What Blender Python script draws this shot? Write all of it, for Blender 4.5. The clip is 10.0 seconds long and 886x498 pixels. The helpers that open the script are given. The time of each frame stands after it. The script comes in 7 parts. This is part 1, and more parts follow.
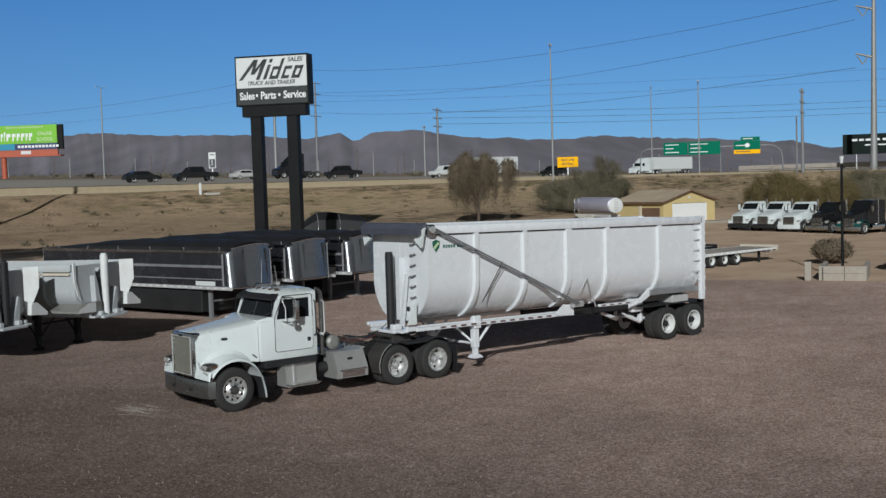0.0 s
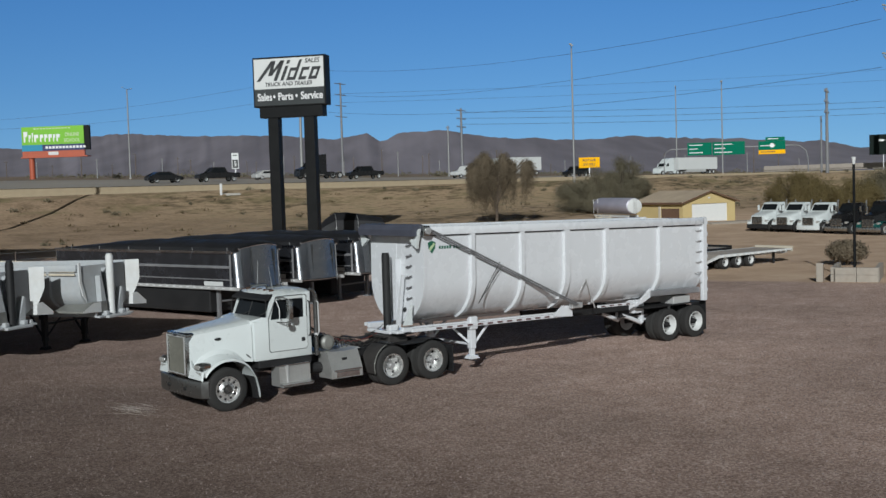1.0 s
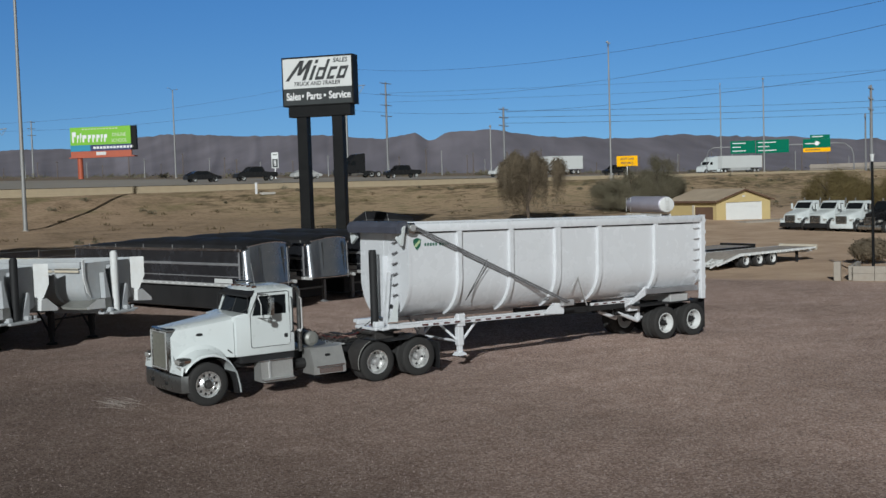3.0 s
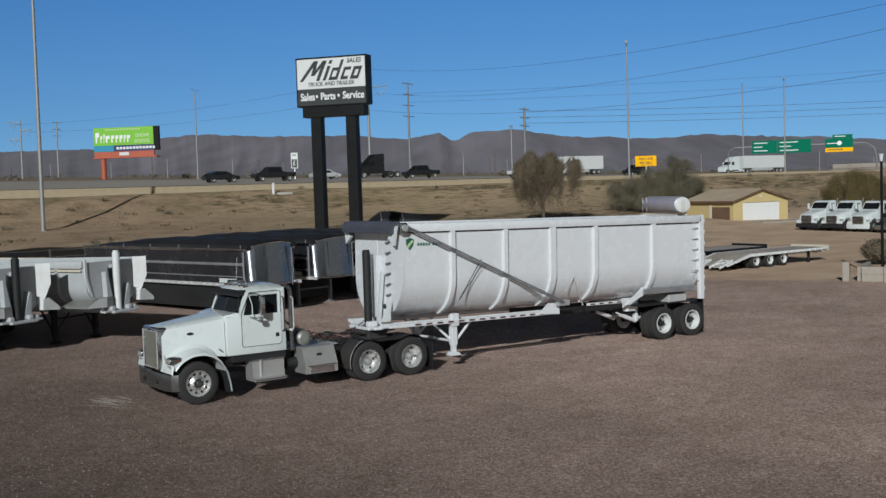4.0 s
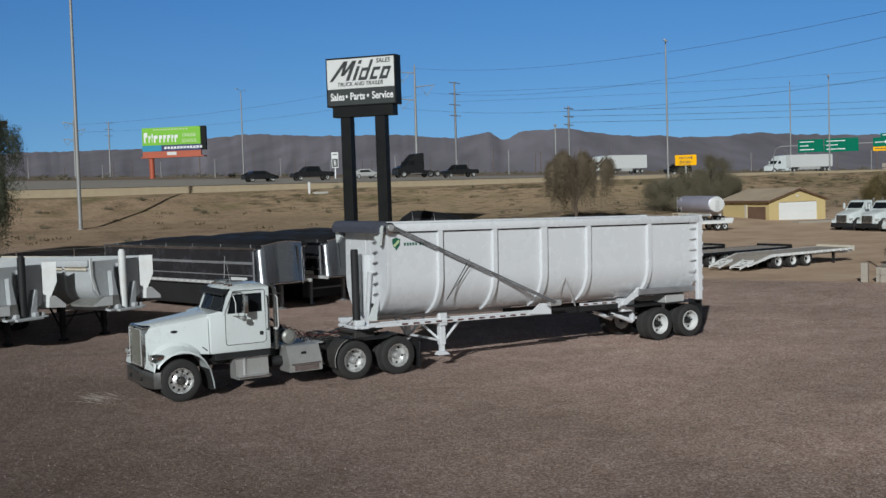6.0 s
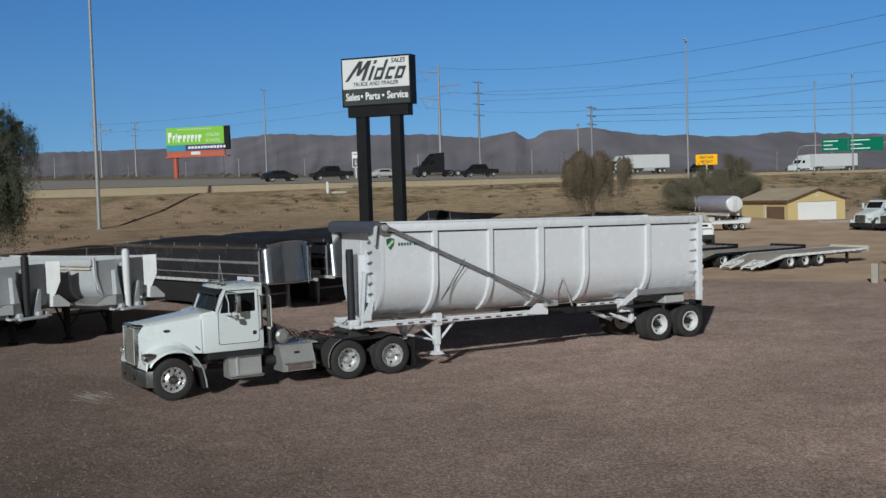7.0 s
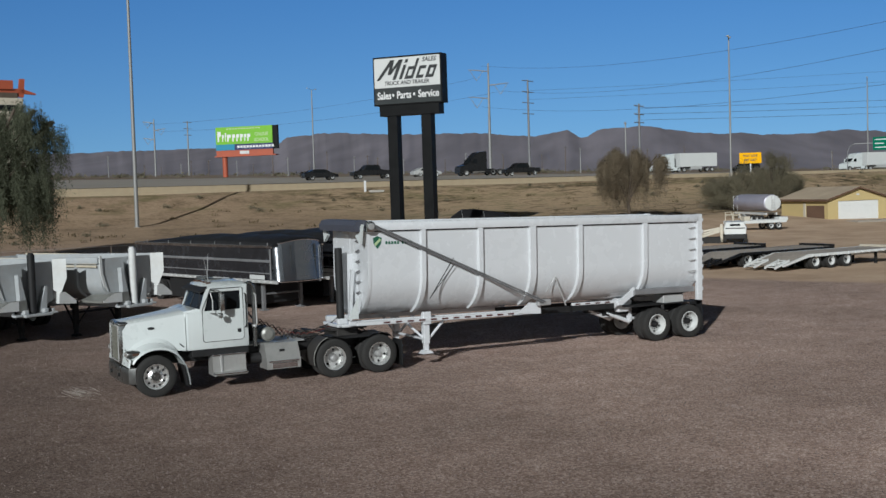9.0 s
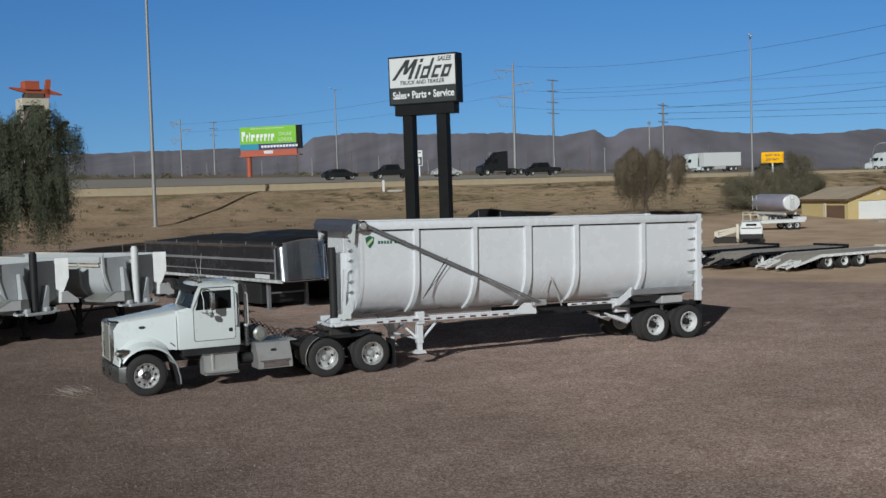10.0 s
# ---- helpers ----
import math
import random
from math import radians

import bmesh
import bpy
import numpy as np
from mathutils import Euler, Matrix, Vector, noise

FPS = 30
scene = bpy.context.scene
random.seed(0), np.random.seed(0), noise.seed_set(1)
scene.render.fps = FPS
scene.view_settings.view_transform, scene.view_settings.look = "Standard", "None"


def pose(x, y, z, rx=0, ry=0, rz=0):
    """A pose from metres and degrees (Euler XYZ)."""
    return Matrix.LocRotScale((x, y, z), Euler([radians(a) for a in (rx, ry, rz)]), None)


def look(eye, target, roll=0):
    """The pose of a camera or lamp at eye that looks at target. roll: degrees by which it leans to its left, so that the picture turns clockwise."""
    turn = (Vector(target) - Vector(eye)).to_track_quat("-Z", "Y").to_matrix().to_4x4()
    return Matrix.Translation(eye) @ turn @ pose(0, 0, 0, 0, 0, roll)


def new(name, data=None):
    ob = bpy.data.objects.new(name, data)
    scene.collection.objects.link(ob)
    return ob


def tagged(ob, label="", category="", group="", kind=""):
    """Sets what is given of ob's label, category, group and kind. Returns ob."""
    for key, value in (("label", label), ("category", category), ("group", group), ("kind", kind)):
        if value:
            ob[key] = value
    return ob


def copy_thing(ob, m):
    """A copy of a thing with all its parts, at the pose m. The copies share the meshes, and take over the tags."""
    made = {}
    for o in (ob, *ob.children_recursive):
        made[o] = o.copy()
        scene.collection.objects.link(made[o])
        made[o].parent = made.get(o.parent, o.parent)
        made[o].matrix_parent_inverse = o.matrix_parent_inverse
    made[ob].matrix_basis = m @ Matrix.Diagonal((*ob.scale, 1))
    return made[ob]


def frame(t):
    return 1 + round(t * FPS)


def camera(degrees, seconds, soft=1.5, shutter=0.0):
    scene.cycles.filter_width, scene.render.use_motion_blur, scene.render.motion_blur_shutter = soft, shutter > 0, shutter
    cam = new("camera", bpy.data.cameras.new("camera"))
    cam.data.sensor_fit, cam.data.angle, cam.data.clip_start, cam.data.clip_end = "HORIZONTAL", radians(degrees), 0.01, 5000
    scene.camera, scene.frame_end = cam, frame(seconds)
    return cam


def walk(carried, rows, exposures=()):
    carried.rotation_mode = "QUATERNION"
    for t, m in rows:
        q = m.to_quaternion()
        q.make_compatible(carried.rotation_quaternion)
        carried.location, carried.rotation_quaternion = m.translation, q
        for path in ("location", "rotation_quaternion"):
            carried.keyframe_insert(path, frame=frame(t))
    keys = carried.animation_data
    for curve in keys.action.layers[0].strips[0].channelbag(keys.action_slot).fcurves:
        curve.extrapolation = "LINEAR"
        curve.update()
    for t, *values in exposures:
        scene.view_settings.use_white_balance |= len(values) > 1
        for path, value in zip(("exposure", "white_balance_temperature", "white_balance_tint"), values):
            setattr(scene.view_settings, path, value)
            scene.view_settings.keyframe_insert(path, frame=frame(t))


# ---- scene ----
cam = camera(42.4, 10.0)
PATH = [
    (0, (7.987, 6.765, 5.2), (9.24, 8.32, 5.087), -1.8),
    (0.5, (8.279, 6.459, 5.201), (9.511, 8.031, 5.09), -1.8),
    (1, (8.579, 6.168, 5.199), (9.795, 7.752, 5.088), -1.8),
    (1.5, (8.863, 5.898, 5.163), (10.063, 7.494, 5.052), -1.8),
    (2, (9.198, 5.595, 5.14), (10.38, 7.205, 5.03), -1.9),
    (2.5, (9.546, 5.317, 5.118), (10.71, 6.939, 5.008), -1.9),
    (4, (10.534, 4.546, 5.065), (11.647, 6.204, 4.957), -1.9),
    (4.5, (10.904, 4.28, 5.06), (11.999, 5.95, 4.952), -1.9),
    (5, (11.226, 4.04, 5.048), (12.304, 5.722, 4.94), -1.9),
    (5.5, (11.579, 3.762, 5.039), (12.638, 5.456, 4.932), -1.9),
    (7, (12.639, 3.052, 5.021), (13.64, 4.78, 4.915), -1.9),
    (7.5, (13.06, 2.839, 5.016), (14.043, 4.578, 4.911), -1.9),
    (8, (13.441, 2.661, 5.009), (14.406, 4.41, 4.904), -1.9),
    (8.5, (13.85, 2.438, 4.99), (14.791, 4.199, 4.886), -1.9),
    (9, (14.241, 2.254, 4.955), (15.161, 4.027, 4.85), -1.9),
    (9.5, (14.67, 2.072, 4.929), (15.569, 3.855, 4.824), -1.9),
    (10, (15.094, 1.918, 4.92), (15.973, 3.712, 4.816), -1.9),
]
walk(cam, [(t, look(eye, target, roll)) for t, eye, target, roll in PATH], [(0.0, 0.0, 6100, 0), (10.0, 0.0, 6100, 0)])

# ---- light ----
SUN_EL, SUN_DIR = radians(23.5), Vector((-0.715, -0.70, 0)).normalized()
world = bpy.data.worlds.new("world")
scene.world = world
world.use_nodes = True
wn = world.node_tree.nodes
sky = wn.new("ShaderNodeTexSky")
sky.sky_type, sky.sun_disc = "NISHITA", False
sky.sun_elevation = SUN_EL
sky.sun_rotation = math.atan2(SUN_DIR.x, SUN_DIR.y)
sky.air_density, sky.dust_density, sky.ozone_density, sky.altitude = 1.0, 0.0, 3.5, 1900
wn["Background"].inputs[1].default_value = 0.069
# a flatter gradient from the horizon upwards, as in thin winter haze
sky_dir, sky_lift, sky_unit = wn.new("ShaderNodeTexCoord"), wn.new("ShaderNodeVectorMath"), wn.new("ShaderNodeVectorMath")
sky_lift.operation, sky_unit.operation = "MULTIPLY_ADD", "NORMALIZE"
sky_lift.inputs[1].default_value, sky_lift.inputs[2].default_value = (1, 1, 0.6), (0, 0, 0.07)
world.node_tree.links.new(sky_dir.outputs["Generated"], sky_lift.inputs[0])
world.node_tree.links.new(sky_lift.outputs[0], sky_unit.inputs[0])
world.node_tree.links.new(sky_unit.outputs[0], sky.inputs["Vector"])
hue = wn.new("ShaderNodeHueSaturation")
hue.inputs["Hue"].default_value = 0.514
# deep azure low in the north, paler and dimmer overhead and towards the sun
for socket, way, start, end, low, high in (("Saturation", (0.5 * SUN_DIR.x, 0.5 * SUN_DIR.y, 1), -0.225, 0.1, 1.26, 0.1), ("Value", (0, 0, 1), 0.2, 0.42, 1.0, 0.07)):
    height, fade = wn.new("ShaderNodeVectorMath"), wn.new("ShaderNodeMapRange")
    height.operation, fade.interpolation_type = "DOT_PRODUCT", "SMOOTHSTEP"
    height.inputs[1].default_value = way
    for key, v in (("From Min", start), ("From Max", end), ("To Min", low), ("To Max", high)):
        fade.inputs[key].default_value = v
    world.node_tree.links.new(sky_dir.outputs["Generated"], height.inputs[0])
    world.node_tree.links.new(height.outputs["Value"], fade.inputs["Value"])
    world.node_tree.links.new(fade.outputs[0], hue.inputs[socket])
world.node_tree.links.new(sky.outputs[0], hue.inputs["Color"])
world.node_tree.links.new(hue.outputs[0], wn["Background"].inputs[0])
sun_data = bpy.data.lights.new("sun", "SUN")
sun_data.energy, sun_data.angle, sun_data.color = 4.1, radians(0.53), (1.0, 0.955, 0.955)
sun = new("sun", sun_data)
sun_way = SUN_DIR * math.cos(SUN_EL) + Vector((0, 0, math.sin(SUN_EL)))
sun.matrix_world = look((0, 0, 60), Vector((0, 0, 60)) - sun_way)
scene.view_settings.exposure = 0.0


# ---- materials ----
def mat(name, col, rough=0.6, metal=0.0, grain=0.12, scale=8.0, big=0.6, bump=0.0, spec=0.5, coat=0.0, dirt=None, dirt_amt=0.0, rand=0.0):
    """A surface with colour variation at a small and a large scale, some bump, and an optional dirt colour in patches."""
    if not metal:
        col = tuple(0.76 * c for c in col)
    m = bpy.data.materials.new(name)
    m.use_nodes = True
    n, l = m.node_tree.nodes, m.node_tree.links
    b = n["Principled BSDF"]
    b.inputs["Roughness"].default_value, b.inputs["Metallic"].default_value = rough, metal
    b.inputs["Specular IOR Level"].default_value = spec
    b.inputs["Coat Weight"].default_value = coat
    tc = n.new("ShaderNodeTexCoord")
    fine, wide = n.new("ShaderNodeTexNoise"), n.new("ShaderNodeTexNoise")
    fine.inputs["Scale"].default_value, fine.inputs["Detail"].default_value = scale, 6
    wide.inputs["Scale"].default_value, wide.inputs["Detail"].default_value = big, 3
    l.new(tc.outputs["Object"], fine.inputs["Vector"]); l.new(tc.outputs["Object"], wide.inputs["Vector"])
    add = n.new("ShaderNodeMath"); add.operation = "ADD"
    l.new(fine.outputs["Fac"], add.inputs[0]); l.new(wide.outputs["Fac"], add.inputs[1])
    mr = n.new("ShaderNodeMapRange")
    mr.inputs["From Min"].default_value, mr.inputs["From Max"].default_value = 0.7, 1.3
    mr.inputs["To Min"].default_value, mr.inputs["To Max"].default_value = 1 - grain, 1 + grain
    l.new(add.outputs[0], mr.inputs["Value"])
    mul = n.new("ShaderNodeVectorMath"); mul.operation = "SCALE"
    mul.inputs[0].default_value = col
    l.new(mr.outputs[0], mul.inputs["Scale"])
    out = mul.outputs[0]
    if rand:
        oi = n.new("ShaderNodeObjectInfo"); r2 = n.new("ShaderNodeMapRange")
        r2.inputs["To Min"].default_value, r2.inputs["To Max"].default_value = 1 - rand, 1 + rand
        l.new(oi.outputs["Random"], r2.inputs["Value"])
        m2 = n.new("ShaderNodeVectorMath"); m2.operation = "SCALE"
        l.new(out, m2.inputs[0]); l.new(r2.outputs[0], m2.inputs["Scale"]); out = m2.outputs[0]
    if dirt:
        dn = n.new("ShaderNodeTexNoise"); dn.inputs["Scale"].default_value, dn.inputs["Detail"].default_value = 1.7, 8
        dn.inputs["Roughness"].default_value = 0.7
        l.new(tc.outputs["Object"], dn.inputs["Vector"])
        dr = n.new("ShaderNodeMapRange"); dr.inputs["From Min"].default_value, dr.inputs["From Max"].default_value = 0.48, 0.72
        dr.inputs["To Max"].default_value = dirt_amt
        l.new(dn.outputs["Fac"], dr.inputs["Value"])
        mx = n.new("ShaderNodeMix"); mx.data_type = "RGBA"
        l.new(dr.outputs[0], mx.inputs["Factor"]); l.new(out, mx.inputs["A"]); mx.inputs["B"].default_value = (*dirt, 1)
        out = mx.outputs["Result"]
    l.new(out, b.inputs["Base Color"])
    rr = n.new("ShaderNodeMapRange")
    rr.inputs["From Min"].default_value, rr.inputs["From Max"].default_value = 0.7, 1.3
    rr.inputs["To Min"].default_value, rr.inputs["To Max"].default_value = max(0.02, rough - 0.08), min(1, rough + 0.08)
    l.new(add.outputs[0], rr.inputs["Value"]); l.new(rr.outputs[0], b.inputs["Roughness"])
    if bump:
        bp = n.new("ShaderNodeBump"); bp.inputs["Strength"].default_value, bp.inputs["Distance"].default_value = bump, 0.02
        l.new(fine.outputs["Fac"], bp.inputs["Height"]); l.new(bp.outputs[0], b.inputs["Normal"])
    return m


WHITE = mat("white_truck_paint", (0.685, 0.725, 0.72), 0.3, 0, 0.012, 5, 0.5, 0, coat=0.25, dirt=(0.5, 0.45, 0.38), dirt_amt=0.05)
TRAILER_WHITE = mat("white_trailer_paint", (0.745, 0.76, 0.785), 0.28, 0, 0.012, 3, 0.4, 0, coat=1.0, dirt=(0.5, 0.45, 0.38), dirt_amt=0.04)
FENDER_GREY = mat("dull_grey_fender_steel", (0.2, 0.2, 0.185), 0.38, 0.3, 0.2, 4, 0.8)
GREY_WHITE = mat("dusty_grey_white_paint", (0.46, 0.48, 0.495), 0.5, 0, 0.08, 6, 0.6, 0, dirt=(0.36, 0.32, 0.27), dirt_amt=0.3)
WHITE2 = mat("weathered_white_paint", (0.72, 0.73, 0.72), 0.45, 0, 0.06, 6, 0.6, 0, dirt=(0.4, 0.34, 0.27), dirt_amt=0.3)
CHROME = mat("chrome", (0.42, 0.42, 0.41), 0.27, 1.0, 0.05, 10)
# nose base colour lowered to darken what the metal mirrors
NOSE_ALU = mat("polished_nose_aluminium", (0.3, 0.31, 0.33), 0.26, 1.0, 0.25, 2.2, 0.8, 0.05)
na_nodes, na_links = NOSE_ALU.node_tree.nodes, NOSE_ALU.node_tree.links
na_tan = na_nodes.new("ShaderNodeTangent")
na_tan.direction_type, na_tan.axis = "RADIAL", "Z"
na_links.new(na_tan.outputs[0], na_nodes["Principled BSDF"].inputs["Tangent"])
na_nodes["Principled BSDF"].inputs["Anisotropic"].default_value = 0.88
na_nodes["Principled BSDF"].inputs["Anisotropic Rotation"].default_value = 0.25
ALU = mat("polished_aluminium", (0.7, 0.71, 0.74), 0.16, 1.0, 0.06, 4, 1.0)
# the dark ground mirrored in the sides is put into this near-black base
ALU_SIDE = mat("aluminium_side_dark_reflection", (0.12, 0.125, 0.145), 0.24, 0.9, 0.15, 3, 0.8)
ALU_DULL = mat("dull_aluminium_sheet", (0.5, 0.5, 0.49), 0.5, 0.45, 0.14, 3, 0.8)
RAIL_DULL = mat("weathered_aluminium_rail", (0.3, 0.3, 0.31), 0.45, 0.6, 0.14, 3, 0.8)
GALV = mat("galvanised_steel", (0.5, 0.5, 0.5), 0.5, 0.7, 0.1, 6, 1)
RIM_MAT = mat("bright_wheel_alloy", (0.74, 0.74, 0.73), 0.3, 0.85, 0.06, 9, 1)
RUBBER = mat("tyre_rubber", (0.022, 0.021, 0.02), 0.85, 0, 0.25, 12, 1, 0.3, dirt=(0.1, 0.08, 0.065), dirt_amt=0.05)
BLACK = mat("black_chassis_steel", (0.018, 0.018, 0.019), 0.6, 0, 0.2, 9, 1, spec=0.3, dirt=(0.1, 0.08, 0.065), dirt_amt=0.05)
GREASE = mat("greasy_dark_steel", (0.04, 0.037, 0.035), 0.55, 0.2, 0.3, 9, 1, 0.2)
BUMPER_MAT = mat("dark_chromed_bumper", (0.17, 0.17, 0.165), 0.3, 0.85, 0.1, 6, 1)
GLASS_DARK = mat("tinted_cab_glass", (0.012, 0.014, 0.016), 0.1, 0, 0.1, 2, 1, spec=0.05)
LENS_AMBER = mat("amber_lens", (0.1, 0.06, 0.045), 0.2, 0, 0.1, 20)
LENS_RED = mat("red_lens", (0.25, 0.025, 0.02), 0.25, 0, 0.1, 20)
TAPE_DARK = mat("dark_red_reflective_tape", (0.09, 0.03, 0.028), 0.4, 0, 0.2, 20)
TREAD = mat("tread_plate_aluminium", (0.44, 0.435, 0.42), 0.45, 0.7, 0.1, 20, 1.0, 0.4)
LENS_CLEAR = mat("headlamp_lens", (0.5, 0.5, 0.48), 0.1, 0.5, 0.2, 20)
TARP = mat("dark_vinyl_tarp", (0.016, 0.016, 0.018), 0.6, 0, 0.25, 2.5, 0.7, 0.3, spec=0.3)
TARP_GREY = mat("slate_blue_tarp_roll", (0.07, 0.075, 0.1), 0.5, 0, 0.2, 3, 0.9, 0.3)
SEAM = mat("dark_gap_seal", (0.03, 0.03, 0.03), 0.8, 0, 0.1, 10)
SIGN_WHITE = mat("white_sign_face", (0.66, 0.67, 0.66), 0.4, 0, 0.02, 3)
SIGN_BLACK = mat("black_sign_paint", (0.007, 0.0075, 0.008), 0.5, 0, 0.15, 3, spec=0.15)
BOARD_DARK = mat("dark_billboard_face", (0.006, 0.012, 0.01), 0.6, 0, 0.08, 1, spec=0.1)
SIGN_DARK = mat("charcoal_sign_face", (0.02, 0.025, 0.026), 0.45, 0, 0.08, 3)
GREEN_SIGN = mat("green_highway_sign", (0.004, 0.15, 0.085), 0.6, 0, 0.06, 2, spec=0.08)
YELLOW_SIGN = mat("yellow_road_sign", (0.95, 0.48, 0.0), 0.6, 0, 0.05, 2, spec=0.08)
LIME = mat("lime_billboard_face", (0.2, 0.5, 0.02), 0.5, 0, 0.04, 1)
NAVY = mat("navy_billboard_band", (0.02, 0.03, 0.12), 0.5, 0, 0.04, 1)
CYAN = mat("cyan_billboard_band", (0.02, 0.25, 0.4), 0.5, 0, 0.04, 1)
ORANGE = mat("orange_painted_steel", (0.42, 0.09, 0.04), 0.6, 0, 0.1, 2)
CONCRETE = mat("pale_concrete", (0.36, 0.32, 0.27), 0.85, 0, 0.12, 4, 0.4, 0.3, dirt=(0.22, 0.17, 0.13), dirt_amt=0.4)
OLD_CONCRETE = mat("weathered_bridge_concrete", (0.31, 0.27, 0.23), 0.85, 0, 0.12, 2, 0.3)
PALE_CONCRETE = mat("bleached_concrete", (0.5, 0.47, 0.42), 0.85, 0, 0.1, 1.0, 0.1)
WALL_TAN = mat("tan_highway_barrier", (0.4, 0.325, 0.215), 0.85, 0, 0.08, 1.5, 0.1, 0.2, dirt=(0.3, 0.22, 0.14), dirt_amt=0.4)
STUCCO = mat("yellow_stucco", (0.58, 0.45, 0.21), 0.85, 0, 0.06, 12, 0.5, 0.3)
ROOF_MAT = mat("tan_roof_shingle", (0.48, 0.385, 0.28), 0.9, 0, 0.15, 9, 0.6, 0.4)
WOOD_BROWN = mat("brown_timber_gate", (0.14, 0.08, 0.05), 0.75, 0, 0.25, 7, 0.6)
DOOR_WHITE = mat("white_garage_door_panel", (0.8, 0.8, 0.78), 0.5, 0, 0.03, 4)
POLE_GREY = mat("grey_steel_pole", (0.24, 0.24, 0.235), 0.55, 0.4, 0.08, 2)
POLE_DARK = mat("dark_grey_steel_pole", (0.17, 0.17, 0.175), 0.6, 0.3, 0.1, 2)
POLE_WOOD = mat("weathered_wood_pole", (0.13, 0.1, 0.08), 0.8, 0, 0.2, 5)
ASPHALT = mat("highway_asphalt", (0.34, 0.3, 0.25), 0.9, 0, 0.12, 0.8, 0.05)
BARK = mat("grey_brown_bark", (0.1, 0.075, 0.055), 0.9, 0, 0.3, 7, 1, 0.5)
TEAL = mat("dark_teal_truck_paint", (0.01, 0.075, 0.068), 0.3, 0, 0.1, 3, 1, spec=0.3, coat=0.1)
INKY = mat("black_truck_paint", (0.012, 0.012, 0.013), 0.3, 0, 0.1, 3, 1, spec=0.3, coat=0.1)
DECK_WOOD = mat("worn_deck_planks", (0.34, 0.3, 0.26), 0.8, 0, 0.25, 6, 0.8, 0.3)
CREAM = mat("sun_bleached_cream_paint", (0.62, 0.56, 0.45), 0.5, 0, 0.08, 5, 0.6, dirt=(0.3, 0.2, 0.12), dirt_amt=0.3)
HOSE_RED = mat("red_air_hose", (0.11, 0.025, 0.02), 0.5, 0, 0.1, 9)
SEAT = mat("dark_seat_cloth", (0.03, 0.03, 0.035), 0.9, 0, 0.2, 9)
SHIELD_GREEN = mat("green_maker_decal", (0.02, 0.12, 0.07), 0.5, 0, 0.1, 9)
INK = mat("dark_lettering", (0.02, 0.022, 0.024), 0.5, 0, 0.05, 9)
LETTER_WHITE = mat("white_lettering", (0.8, 0.8, 0.8), 0.5, 0, 0.02, 9)
LETTER_GREY = mat("pale_lettering", (0.5, 0.62, 0.35), 0.5, 0, 0.02, 9)


def leaf_mat(name, col, var=0.35, thin=True):
    col = tuple(0.76 * c for c in col)
    m = bpy.data.materials.new(name)
    m.use_nodes = True
    n, l = m.node_tree.nodes, m.node_tree.links
    b = n["Principled BSDF"]
    b.inputs["Roughness"].default_value = 0.9
    b.inputs["Specular IOR Level"].default_value = 0.12
    g = n.new("ShaderNodeNewGeometry")
    r = n.new("ShaderNodeMapRange"); r.inputs["To Min"].default_value, r.inputs["To Max"].default_value = 1 - var, 1 + var
    l.new(g.outputs["Random Per Island"], r.inputs["Value"])
    s = n.new("ShaderNodeVectorMath"); s.operation = "SCALE"; s.inputs[0].default_value = col
    l.new(r.outputs[0], s.inputs["Scale"]); l.new(s.outputs[0], b.inputs["Base Color"])
    if thin:
        tl, mx = n.new("ShaderNodeBsdfTranslucent"), n.new("ShaderNodeMixShader")
        l.new(s.outputs[0], tl.inputs["Color"])
        mx.inputs[0].default_value = 0.55
        l.new(b.outputs[0], mx.inputs[1]); l.new(tl.outputs[0], mx.inputs[2])
        l.new(mx.outputs[0], n["Material Output"].inputs["Surface"])
    return m


LEAF_OLIVE = leaf_mat("olive_leaves", (0.28, 0.225, 0.108), 0.22)
LEAF_DARK = leaf_mat("dusty_dark_leaves", (0.3, 0.27, 0.19), 0.2)
LEAF_MESQUITE = leaf_mat("brown_green_mesquite_leaves", (0.32, 0.265, 0.19), 0.25)
LEAF_WILLOW = leaf_mat("willow_green_leaves", (0.19, 0.205, 0.14), 0.3)
STONE = leaf_mat("gravel_stones", (0.225, 0.178, 0.162), 0.5, False)
DRYGRASS = leaf_mat("dry_grass_tufts", (0.2, 0.155, 0.09), 0.35)


# ---- mesh tools ----
def finish(name, bm, material, smooth=False):
    me = bpy.data.meshes.new(name)
    bmesh.ops.recalc_face_normals(bm, faces=bm.faces)
    bm.to_mesh(me)
    bm.free()
    for m in (material if isinstance(material, (list, tuple)) else [material]):
        me.materials.append(m)
    if smooth:
        for p in me.polygons:
            p.use_smooth = True
        me.set_sharp_from_angle(angle=radians(35))
    return me


def part(name, bm, material, parent, label="", smooth=False):
    """One mesh object under a thing or a part, in the thing's own coordinates. bm may be a finished mesh."""
    me = bm if isinstance(bm, bpy.types.Mesh) else finish(name, bm, material, smooth)
    ob = new(name, me)
    ob.parent = parent
    if label:
        ob["label"] = label
    return ob


def thing(name, m, label, category, group="", kind=""):
    ob = new(name)
    ob.empty_display_size = 0.3
    ob.matrix_basis = m
    return tagged(ob, label, category, group, kind)


def solid(name, bm, material, m, label, category, group="", kind="", smooth=False):
    ob = new(name, finish(name, bm, material, smooth))
    ob.matrix_basis = m
    return tagged(ob, label, category, group, kind)


